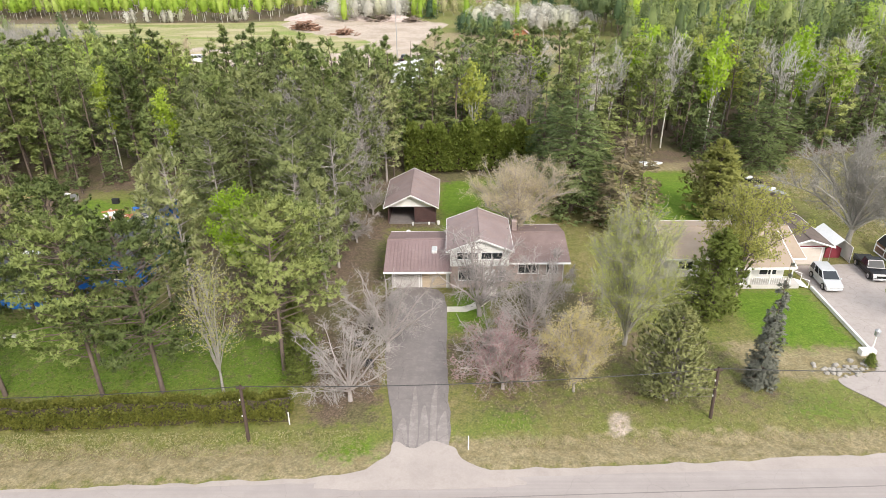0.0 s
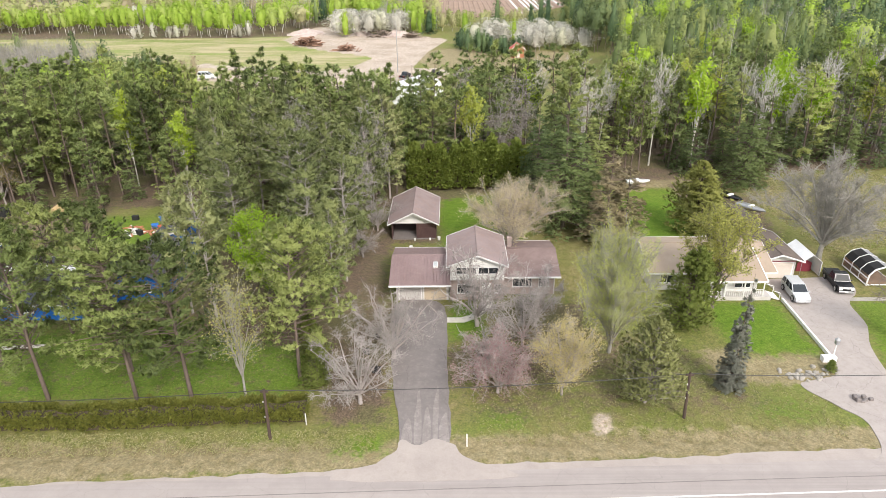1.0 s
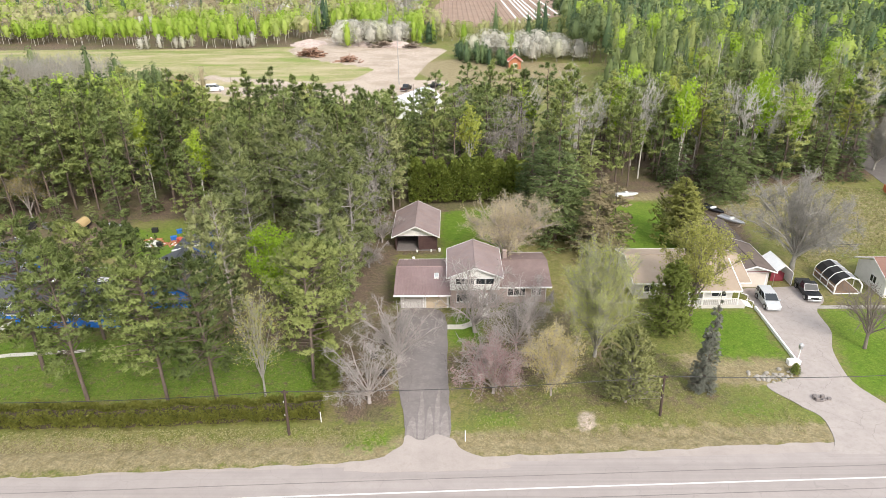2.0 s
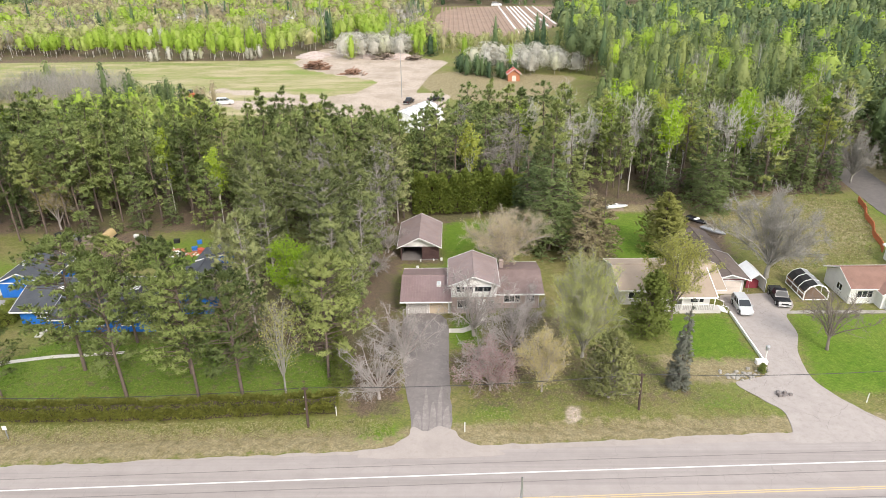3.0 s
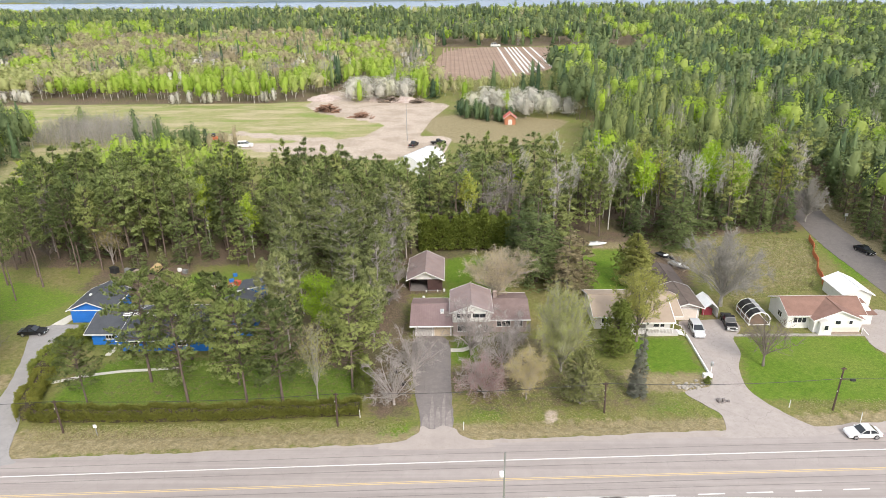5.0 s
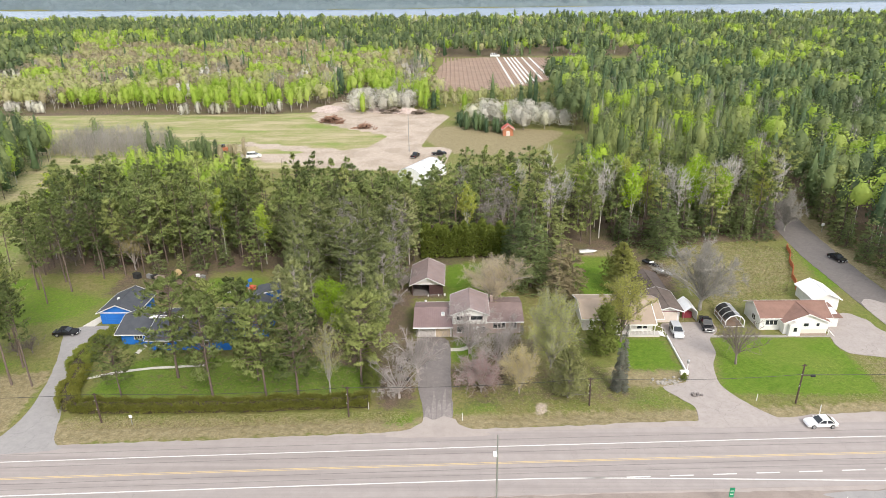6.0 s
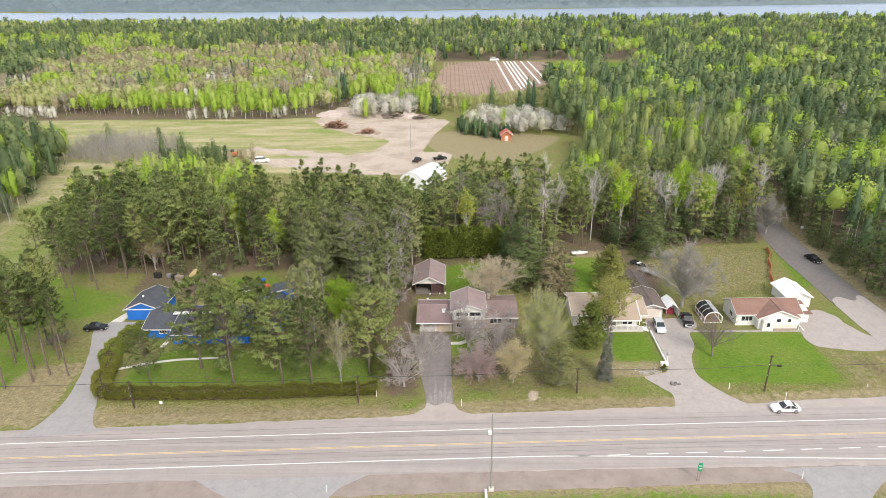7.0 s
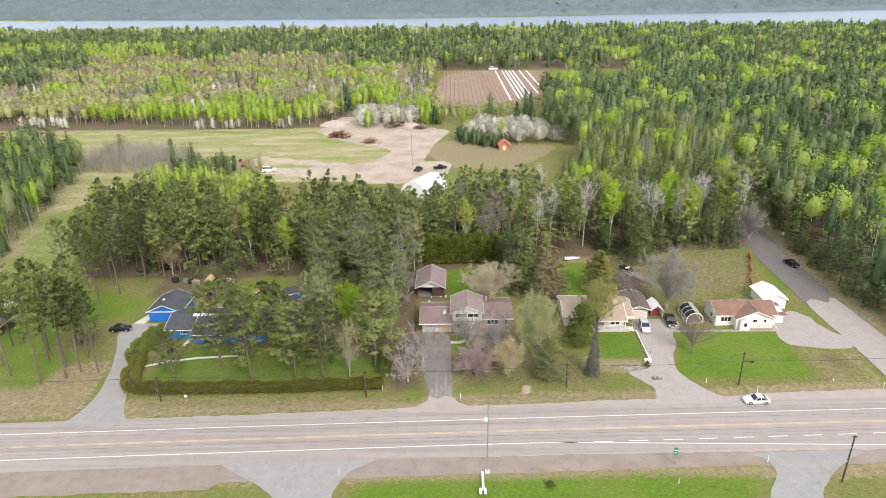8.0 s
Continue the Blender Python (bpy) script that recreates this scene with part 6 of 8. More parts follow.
def street_lamp():
    s = thing("street_lamp", (4.9, 21.4, 0), "tall grey steel street lamp on the verge", "street lamp")
    part("shaft", Geo().tubes([(4.9, 21.4, -0.2)], [(4.9, 21.4, 12.5)], 0.13, 0.08, 10), METAL, s)
    part("base", Geo().soft_box(4.55, 5.25, 21.05, 21.75, -0.2, 0.35), CONCRETE, s)
    part("arm", Geo().tubes([(4.9, 21.4, 10.4)], [(4.6, 21.0, 10.3)], 0.05, 0.05, 6), METAL, s)
    part("lamp_head", Geo().soft_box(4.35, 4.8, 20.5, 21.2, 10.05, 10.4, 0.08), TRIM, s)


street_lamp()


def road_sign(x, y, h, w, hh, sheet, label, posts=1, bars=True):
    s = thing("road_sign", (x, y, 0), label, "road sign")
    for i in range(posts):
        px = x + (i - (posts - 1) / 2) * w * 0.6
        part("post", Geo().box(px - 0.05, px + 0.05, y - 0.05, y + 0.05, -0.3, h), WOOD if posts > 1 else METAL, s)
    b = part("board", Geo().soft_box(x - w / 2, x + w / 2, y - 0.09, y - 0.055, h - hh, h, 0.01), sheet, s)
    if bars:
        for i in range(2):
            z = h - hh * (0.35 + 0.35 * i)
            part("bar", Geo().box(x - w * 0.36, x + w * 0.36, y - 0.1, y - 0.093, z - 0.06, z + 0.06), TRIM, b, here=False)


road_sign(34.3, 23.1, 3.2, 0.62, 1.4, GREEN_SIGN, "green road sign with white bars on two posts", 2)
road_sign(-49.4, 40.7, 1.6, 0.5, 0.5, TRIM, "small white roadside sign on a post", 1, False)
road_sign(96.4, 121.6, 2.4, 0.8, 0.8, TRIM, "small white sign beside the side road", 1, False)


def marker(x, y, h, lean, label, m=TRIM):
    s = thing("marker_post", (x, y, 0), label, "post", "small marker posts")
    part("stake", Geo().tubes([(x, y, -0.2)], [(x + lean, y, h)], 0.06, 0.05, 6), m, s)


for x, y, h, ln in ((1.0, 41.3, 1.3, 0), (-13.6, 44.2, 1.2, 0), (47.5, 46.1, 1.2, 0.02), (55.6, 42.6, 1.6, -0.05), (49.1, 23.5, 1.3, 0), (-18.2, 21.0, 1.2, 0.1), (33.7, 18.8, 0.8, 0), (79.5, 44.0, 1.4, -0.2), (71.5, 46.5, 0.6, 0)):
    marker(x, y, h, ln, "short pale marker post at the road's edge")


def mailbox():
    m = thing("mailbox_stand", (4.2, 17.5, 0), "leaning white board stand with two boxes", "mailbox")
    part("board", slope_sheet(Geo(), (3.9, 17.0, 0.4), (4.3, 17.0, 0.4), (4.25, 20.6, 0.9), (3.95, 20.6, 0.9), 0.08), TRIM, m)
    for x in (3.65, 4.35):
        part("box", Geo().soft_box(x - 0.22, x + 0.22, 16.0, 16.9, 0.5, 1.0, 0.08), TRIM, m)
        part("leg", Geo().box(x - 0.05, x + 0.05, 16.4, 16.5, -0.2, 0.5), WOOD, m)


mailbox()


def snow_fence():
    f = thing("snow_fence", (77, 97, 0), "sagging orange slatted snow fence on grass", "fence")
    a, b = np.array([72.9, 86.5]), np.array([82.6, 111.0])
    n = 60
    for i in range(n):
        p = a + (b - a) * i / n + [0.25 * math.sin(i * 0.3), 0]
        part("slat", Geo().box(p[0] - 0.05, p[0] + 0.05, p[1] - 0.16, p[1] + 0.16, -0.1, 1.05 + 0.08 * math.sin(i * 1.7)), ORANGE, f)


snow_fence()


def rock_bed():
    rng = np.random.default_rng(8)
    for i in range(64):
        u = rng.random()
        x, y = 32.4 + 6.8 * u + rng.normal(0, 0.15), 51.9 - 1.0 * math.sin(u * 3.1) + rng.normal(0, 0.45) + u * 0.9
        r = rng.uniform(0.1, 0.27)
        s = thing("garden_stone", (x, y, 0), "pale rounded garden stone in a rockery", "stone", "rockery stones", rng.uniform(0, 360))
        a = np.linspace(0, 2 * np.pi, 7, endpoint=False)
        v = [(r * q * math.cos(t) * rng.uniform(0.8, 1.2), r * q * math.sin(t) * rng.uniform(0.8, 1.2), z * r) for q, z in ((1.0, -0.3), (0.95, 0.35), (0.45, 0.75)) for t in a]
        f = [(j + 7 * k, (j + 1) % 7 + 7 * k, (j + 1) % 7 + 7 * k + 7, j + 7 * k + 7) for k in range(2) for j in range(7)]
        g = Geo().add(v, f)
        g.f.append(np.asarray([[14 + j for j in range(7)]]))
        part("stone", g, STONE, s, here=False)


rock_bed()


# ---- the sandy clearing ----
def log_pile(x, y, n, length, turn, h, label, m=CUT_WOOD):
    p = thing("log_pile", (x, y, 0), label, "log pile", "log piles in the clearing", turn)
    rng = np.random.default_rng(int(abs(x * 7)) + n)
    w = length
    for i in range(n):
        u = rng.normal(0, 0.33)
        top = h * max(0.05, 1 - (abs(u) * 1.25) ** 1.5)
        z = rng.uniform(0, top)
        a, t = rng.normal(0, 0.5), rng.normal(0, 0.14)
        c = np.array([u * w, rng.normal(0, 1.2), z])
        d = np.array([math.sin(a), math.cos(a), t]) * rng.uniform(1.5, 2.8)
        part("log", Geo().tubes([c - d], [c + d], rng.uniform(0.14, 0.3), rng.uniform(0.12, 0.26), 6), m, p, here=False)


log_pile(-58.5, 276, 120, 8.5, -10, 3.4, "pile of dark reddish cut logs on sand")
log_pile(-40.5, 262, 60, 6, -15, 2.2, "low pile of cut logs on sand")
log_pile(-30, 300, 90, 9, 5, 2.6, "pile of pale cut timber on sand", WOOD)
log_pile(-17, 297, 60, 6, -5, 2.2, "pile of pale cut timber on sand", WOOD)


def heap(x, y, rx, ry_, h, material, label, seed):
    b = thing("sand_heap", (x, y, 0), label, "heap", "heaps in the clearing")
    rng = np.random.default_rng(seed)
    k, rings = 20, 6
    v, f = [], []
    for i in range(rings):
        s = 1 - i / (rings - 1)
        for j in range(k):
            a = j * 2 * np.pi / k
            q = s * rng.uniform(0.85, 1.15)
            v.append((x + rx * q * math.cos(a), y + ry_ * q * math.sin(a), -0.1 + h * (1 - s ** 1.4) * rng.uniform(0.75, 1.15)))
    for i in range(rings - 1):
        for j in range(k):
            f.append((i * k + j, i * k + (j + 1) % k, (i + 1) * k + (j + 1) % k, (i + 1) * k + j))
    part("mound", Geo().add(v, f), material, b)


PALE_SAND = surface("pinkish_rubble", (0.36, 0.285, 0.25), (0.60, 0.50, 0.45), 0.5, 1.6, 0.95, 0, 0.5, (0.26, 0.19, 0.15), 0.5)
heap(-66, 312, 9, 10, 2.2, PALE_SAND, "low heap of pale sand and rubble", 1)
heap(-50, 322, 7, 8, 2.4, PALE_SAND, "low heap of pale sand and rubble", 2)
heap(-24, 301, 9, 5, 2.6, PALE_SAND, "heap of pale pinkish rubble", 3)
heap(-40, 306, 6, 5, 2.0, PALE_SAND, "heap of pale pinkish rubble", 4)


def dome():
    d = thing("fabric_dome", (-10.8, 176, 0), "white fabric storage dome beside the clearing", "dome", "", -28)
    a = np.linspace(0, np.pi, 17)
    rx, rz, hl = 5.4, 5.6, 8.0
    v = [(rx * math.cos(t), s, rz * math.sin(t) ** 0.85) for s in (-hl, hl) for t in a]
    part("cover", Geo().add(v, [(i, i + 1, i + 18, i + 17) for i in range(16)]), ROOF_WHITE, d, here=False, smooth=True)
    for s in (-hl, hl):
        part("end_wall", Geo().add([(rx * math.cos(t), s, rz * math.sin(t) ** 0.85) for t in a], [list(range(17))]), ROOF_WHITE, d, here=False)
    for y in np.linspace(-hl, hl, 7):
        hoop = np.array([(1.004 * rx * math.cos(t), y, 1.004 * rz * math.sin(t) ** 0.85) for t in a])
        part("hoop", Geo().tubes(hoop[:-1], hoop[1:], 0.07, 0.07, 4), METAL, d, here=False)
    for x in (-rx, rx - 0.35):
        part("base_wall", Geo().box(x, x + 0.35, -hl, hl, -0.2, 0.8), CONCRETE, d, here=False)


dome()


def hut():
    h = thing("hut", (23.8, 243.5, 0), "small cedar hut with a red roof", "hut")
    gable_body(h, 21.6, 26.0, 242, 246, 2.6, 4.2, "y", ORANGE_WOOD)
    gable_roof(h, 21.0, 26.6, 241.2, 246.6, 2.7, 4.8, "y", RED_ROOF)
    panel_door(h, 23.2, 24.4, 242, 0, 2.0, 2, BEIGE_DOOR, "door")


hut()
p = thing("yard_pole", (-17.4, 191, 0), "tall thin pale pole in the clearing", "pole")
part("shaft", Geo().tubes([(-17.4, 215, -0.2)], [(-17.4, 215, 16)], 0.15, 0.08, 8), METAL, p)
d = thing("digger", (-92, 217.5, 0), "small orange digger at the field's edge", "digger")
part("body", Geo().soft_box(-94, -90, 216.5, 218.5, 0.6, 2.0, 0.2), ORANGE, d)
part("cab", Geo().soft_box(-92.6, -91.2, 216.8, 218.2, 2.0, 3.1, 0.15), GLASS, d)
part("track", Geo().soft_box(-94, -90, 216.2, 216.9, -0.05, 0.7, 0.2), BLACK, d)
part("track", Geo().soft_box(-94, -90, 218.1, 218.8, -0.05, 0.7, 0.2), BLACK, d)


# ---- clutter behind the blue house ----
def canvas_trailer():
    t = thing("canvas_trailer", (-63.5, 94.5, 0), "small trailer with a tan rounded canvas cover", "trailer")
    a = np.linspace(0, np.pi, 11)
    v = [(-63.4 + 0.9 * math.cos(q), y, 0.7 + 1.1 * math.sin(q)) for y in (93.2, 95.8) for q in a]
    g = Geo().add(v, [(i, i + 1, i + 12, i + 11) for i in range(10)])
    g.f.append(np.asarray([list(range(11))]))
    g.f.append(np.asarray([list(range(21, 10, -1))]))
    part("cover", g, TARP_TAN, t)
    part("chassis", Geo().box(-64.3, -62.5, 93.0, 96.0, 0.4, 0.7), BLACK, t)
    for x in (-64.4, -62.6):
        part("wheel", Geo().tubes([(x, 94.5, 0.3)], [(x + 0.2, 94.5, 0.3)], 0.34, 0.34, 12), BLACK, t)


canvas_trailer()
rng = np.random.default_rng(12)
for i, (x, y, s, m, what) in enumerate([
    (-66.5, 93.0, 1.5, WOOD, "weathered wooden crate"), (-68.2, 94.2, 1.2, BLACK, "black plastic bin"), (-69.8, 95.0, 1.0, METAL, "grey metal box"), (-72.6, 95.0, 1.4, BLACK, "dark covered crate"),
    (-58.8, 95.5, 0.7, TRIM, "white plastic bin"), (-57.2, 94.4, 0.9, METAL, "grey metal box"), (-48.5, 88.0, 0.7, TRIM, "white plastic bin"), (-47.2, 87.2, 0.8, BLACK, "black plastic bin"),
    (-45.8, 89.6, 0.8, TARP_BLUE, "blue plastic bin"), (-46.0, 92.6, 0.7, TARP_BLUE, "blue plastic bin"), (-44.2, 88.4, 1.0, RED_ROOF, "red plastic bin"), (-50.3, 93.0, 0.8, BLACK, "black barbecue"),
    (-8.6, 58.5, 0.5, BLACK, "dark bag beside the drive"), (-8.0, 52.2, 0.7, BLACK, "dark stump beside the drive"), (-9.4, 55.6, 0.6, BLACK, "dark stump beside the drive"),
]):
    b = thing("yard_box", (x, y, 0), what + " standing in the yard", "box", "", rng.uniform(-40, 40))
    k = part("body", Geo().soft_box(-s * 0.6, s * 0.6, -s * 0.4, s * 0.4, -0.08, s * 0.75, 0.06), m, b, here=False)
    part("lid", Geo().soft_box(-s * 0.64, s * 0.64, -s * 0.44, s * 0.44, s * 0.75 - 0.005, s * 0.85, 0.03), m, k, here=False)
for i in range(26):
    x, y = rng.uniform(-50, -44), rng.uniform(86.5, 90)
    b = thing("plank", (x, y, 0), "loose reddish board lying on the grass", "plank", "boards behind the blue house", rng.uniform(0, 180))
    part("board", Geo().box(-1.0, 1.0, -0.12, 0.12, -0.05, 0.06 + 0.02 * (i % 3)), ORANGE_WOOD if i % 3 else TRIM, b, here=False)


# ---- hedges ----
def hedge(name, label, line, width, height, leaf, count, kites, mat_leaf, seed, undercut=0.0):
    """A clipped hedge along a line: woody core, and a coat of many small sprays with an uneven outline."""
    h = thing(name, (line[0][0], line[0][1], 0), label, "hedge")
    rng = np.random.default_rng(seed)
    pts = np.array(line, float)
    seg = np.linalg.norm(np.diff(pts, axis=0), axis=1)
    cum = np.concatenate([[0], np.cumsum(seg)])

    def at(s):
        x, y = np.interp(s, cum, pts[:, 0]), np.interp(s, cum, pts[:, 1])
        e = 0.4
        dx = np.interp(s + e, cum, pts[:, 0]) - np.interp(s - e, cum, pts[:, 0])
        dy = np.interp(s + e, cum, pts[:, 1]) - np.interp(s - e, cum, pts[:, 1])
        d = unit(np.stack([dx, dy], -1))
        return x, y, d

    def swell(s, k):
        return 1 + 0.10 * np.sin(s * 1.3 + k) + 0.09 * np.sin(s * 2.9 + 2 * k) + 0.07 * np.sin(s * 0.45 + k)

    core = Geo()
    ss = np.linspace(0, cum[-1], int(cum[-1] / 0.8) + 2)
    x, y, d = at(ss)
    prof = [(-0.33, 0.02), (-0.36, 0.62), (-0.2, 0.82), (0.2, 0.82), (0.36, 0.62), (0.33, 0.02)]
    v = []
    for i, s in enumerate(ss):
        nx, ny = -d[i][1], d[i][0]
        for a, z in prof:
            v.append((x[i] + nx * a * width * swell(s, 1), y[i] + ny * a * width * swell(s, 1), z * height * swell(s, 2) - 0.05))
    f = [(i * 6 + j, i * 6 + j + 1, i * 6 + j + 7, i * 6 + j + 6) for i in range(len(ss) - 1) for j in range(5)]
    core.add(v, f)
    core.f.append(np.asarray([[5, 4, 3, 2, 1, 0]]))
    core.f.append(np.asarray([[(len(ss) - 1) * 6 + j for j in range(6)]]))
    part("core", core, HEDGE_CORE, h)
    s = rng.uniform(0, cum[-1], count)
    t = rng.random(count)
    up = rng.random(count)
    ang = np.pi * rng.random(count)
    px, pz = -np.cos(ang), np.sin(ang)
    ex = np.sign(px) * np.abs(px) ** 0.45 * width * 0.5 * swell(s, 1)
    ez = (0.06 + 0.94 * np.abs(pz) ** 0.55) * height * swell(s, 2)
    low = rng.random(count) < 0.5
    ez = np.where(low, rng.uniform(undercut, 1.0, count) * height * swell(s, 2), ez)
    ex = np.where(low, np.sign(px) * width * 0.5 * swell(s, 1) * rng.uniform(0.85, 1.08, count), ex)
    x, y, d = at(s)
    nx, ny = -d[:, 1], d[:, 0]
    c = np.stack([x + nx * ex + rng.normal(0, 0.09, count), y + ny * ex + rng.normal(0, 0.09, count), ez + rng.normal(0, 0.1, count)], 1)
    out = np.stack([nx * px, ny * px, pz * 1.1 + 0.35], 1)
    c, out = np.repeat(c, kites, 0), np.repeat(out, kites, 0)
    g = Geo().leaves(c, out + rng.normal(0, 0.75, c.shape), leaf * rng.uniform(0.6, 1.3, len(c)), leaf * 0.36, rng)
    # sprays on both ends
    for end, k in ((0.0, -1), (cum[-1], 1)):
        m = 250
        x, y, d = at(np.full(m, end))
        a = rng.uniform(-0.5, 0.5, m) * width
        c = np.stack([x - d[:, 1] * a + d[:, 0] * k * rng.uniform(0, 0.3, m), y + d[:, 0] * a + d[:, 1] * k * rng.uniform(0, 0.3, m), rng.uniform(undercut, 1, m) * height], 1)
        g.leaves(c, np.stack([d[:, 0] * k, d[:, 1] * k, np.full(m, 0.5)], 1) + rng.normal(0, 0.5, (m, 3)), leaf, leaf * 0.28, rng)
    part("foliage", g, mat_leaf, h)


hedge("front_hedge", "long clipped olive-green cedar hedge with bare brown base", [(-13.8, 45.4), (-34, 44.2), (-50, 44.0), (-60.5, 44.2)], 2.3, 1.6, 0.2, 19000, 3, HEDGE_DRY, 1, 0.42)
hedge("front_hedge", "clipped cedar hedge curving beside the grey drive", [(-60.8, 44.4), (-62.6, 46.5), (-63.4, 50.0), (-63.8, 54)], 2.6, 2.1, 0.2, 7500, 3, HEDGE_DRY, 2, 0.3)
hedge("drive_hedge", "taller green cedar hedge beside the grey drive", [(-65.2, 55), (-66.0, 59), (-65.6, 63.5), (-63.6, 67.5)], 2.8, 2.3, 0.22, 7500, 3, HEDGE, 3, 0.1)
hedge("back_hedge", "tall dense green cedar hedge behind the lawn", [(-7.5, 106.5), (3, 107.0), (13.8, 107.6)], 3.4, 7.2, 0.55, 7000, 4, HEDGE, 4, 0.05)

# ---- single trees ----
rng = np.random.default_rng(3)


def T(kind, x, y, H, wide=1.0, label="", group="", lean=(0, 0)):
    return kind.put(x, y, H, float(rng.uniform(0, 360)), wide, group, label, lean)


# pines on the lawns in front of the blue house
for i, (x, y, H) in enumerate([(-30.6, 47.6, 17.0), (-25.4, 47.9, 16.6), (-39.4, 47.9, 18.5), (-54.0, 47.3, 11.5), (-47.2, 53.4, 18.5), (-36.0, 56.0, 17.0), (-15.6, 51.2, 16.8),
                               (-80.2, 47.0, 21.0), (-76.4, 49.2, 22.0), (-74.6, 51.4, 20.0), (-70.9, 51.0, 18.5), (-78.8, 53.5, 22.0), (-83.5, 55.5, 20.0), (-76.0, 57.0, 22.0), (-88.0, 50, 20), (-43.2, 59.8, 15.5), (-16.4, 58.5, 14.5), (-33.2, 52.5, 14.5)]):
    T(TALL_PINES[i % 2] if x < -65 else RED_PINES[i % 3], x, y, H, rng.uniform(0.95, 1.15), group="red pines on the lawn")
T(BARE_SMALL, -77.2, 61.8, 3.4, 1.3, "low brown leafless shrub beside the grey drive")
T(BARE_SMALL, -79.5, 61.0, 3.0, 1.3, "low brown leafless shrub beside the grey drive")
for i, (x, y, H) in enumerate(((-86, 60, 21), (-92, 54, 20), (-81.5, 63, 20), (-95, 62, 21), (-84, 88, 20), (-88, 93, 21), (-80, 94.5, 19), (-92, 89, 20), (-76, 96.5, 19), (-95, 97, 20), (-72, 97.5, 18), (-86, 82, 18), (-99, 92, 19))):
    T(TALL_PINES[i % 2], x, y, H, rng.uniform(0.85, 1.1), group="tall pines west of the blue house")
T(SPARSE, -20.3, 48.3, 13.0, 1.0)
T(LEAFY_YELLOW, -22.3, 66.2, 12.0, 1.0, "maple with fresh yellow-green leaves at the wood's edge")
T(LEAFY_YELLOW, -19.6, 64.0, 9.5, 0.85)
T(CEDARS[0], -13.6, 50.0, 5.0, 1.2, "ragged young cedar below a pine")
T(CEDARS[1], -14.8, 54.0, 6.0, 1.0, "ragged young cedar below a pine")
# around the main house
T(BARE_WIDE[0], -9.0, 47.2, 7.8, 1.0)
T(BARE_WIDE[1], -6.4, 54.6, 9.0, 0.95, "leafless grey tree with long hanging twigs beside the drive")
T(BARE_WIDE[1], 2.6, 61.0, 9.6, 1.0, "leafless grey tree before the house front")
T(BARE_WIDE[1], 3.4, 52.0, 6.4, 1.05)
T(BARE_WIDE[0], 7.4, 57.0, 6.4, 1.05)
T(BARE_PINK, 4.2, 48.8, 6.6, 1.05)
T(BARE_WIDE[0], 9.2, 60.8, 7.4, 1.05)
T(BUD_TAN, 8.0, 79.4, 11.0, 1.05)
T(BUD_GOLD, 10.3, 48.4, 8.6, 0.95)
T(BUD_MAPLE, 16.4, 55.6, 14.2, 0.86)
T(LOW_CEDAR, 18.0, 47.2, 9.4, 0.98)
T(CEDARS[0], 26.2, 60.6, 10.0, 1.2)
T(BUD_OLIVE, 30.6, 64.8, 12.6, 1.0)
T(BLUE_SPRUCE, 26.7, 49.2, 12.8, 0.62)
T(CEDARS[1], 35.6, 86.2, 11.0, 1.55, "dense pointed green cedar behind the tan house")
T(BIG_SPRUCE, 16.6, 88.5, 20.5, 1.0)
T(BIG_SPRUCE, 13.6, 98.5, 17.0, 0.75)
T(RUSTY_SPRUCE, 21.6, 83.0, 14.5, 1.1)
T(RUSTY_SPRUCE, 24.6, 84.0, 12.5, 1.0)
T(BARE_BIG, 49.4, 77.5, 14.0, 1.0)
T(BARE_SMALL, 48.5, 57.0, 8.6, 1.0)
T(BARE_BIG, 86.8, 122, 11, 0.75, "large leafless grey tree at the side road")
T(FIRS[1], 57.5, 115, 16, 1.3)
T(BIG_SPRUCE, 50.5, 106.5, 15.6, 0.95, "dense dark green spruce at the meadow's edge")
for x, y, H, k in ((3.5, 51.6, 1.6, CEDARS[0]), (38.0, 52.2, 1.3, CEDARS[1]), (14.3, 18.1, 1.3, CEDARS[0])):
    T(k, x, y, H, 1.9, "small round garden bush")
T(BUD_GOLD, -75.0, 99.5, 13.0, 0.9, "budding tan tree at the wood's edge")
for x, y, H in ((-103, 121, 17), (-99, 128, 16), (-107, 127, 15), (-101, 114, 14)):
    T(BIRCHES[int(H) % 2], x, y, H, 1.15, "aspen with fresh leaves at the wood's west edge", "aspens in the wood")
# lawn copse between the blue house and the drive
for x, y, H, k in ((-13.5, 63, 15, 1), (-17.5, 68, 17, 2), (-13.8, 72, 18, 3), (-19, 76, 19, 0), (-14.5, 79, 18, 1), (-22, 82, 19, 2), (-17, 86, 19, 3), (-12.4, 90, 18, 0), (-25, 90, 20, 1), (-30.5, 80, 18, 2), (-28, 75.6, 17, 3),
                    (-20.5, 94, 20, 0), (-13.5, 98, 20, 1), (-31, 97, 19, 2), (-26, 101, 20, 3), (-10.6, 101.5, 18, 2), (-33.0, 87, 18, 1), (-35.5, 94, 19, 0)):
    T(COPSE_PINES[k % 2], x, y, H, rng.uniform(0.95, 1.2), group="pines of the copse")
for x, y, H in ((-14.0, 84.5, 17), (-12.5, 93.5, 19), (-21.5, 88.0, 18), (-24.0, 97, 19)):
    T(DEAD[int(H) % 2], x, y, H, 0.9)
T(COPSE_PINES[0], -27.6, 62.5, 18.5, 0.9, "tall pale pine with a long bare trunk on lawn")
T(COPSE_PINES[1], -31.0, 64.0, 15.5, 1.0, group="pines of the copse")
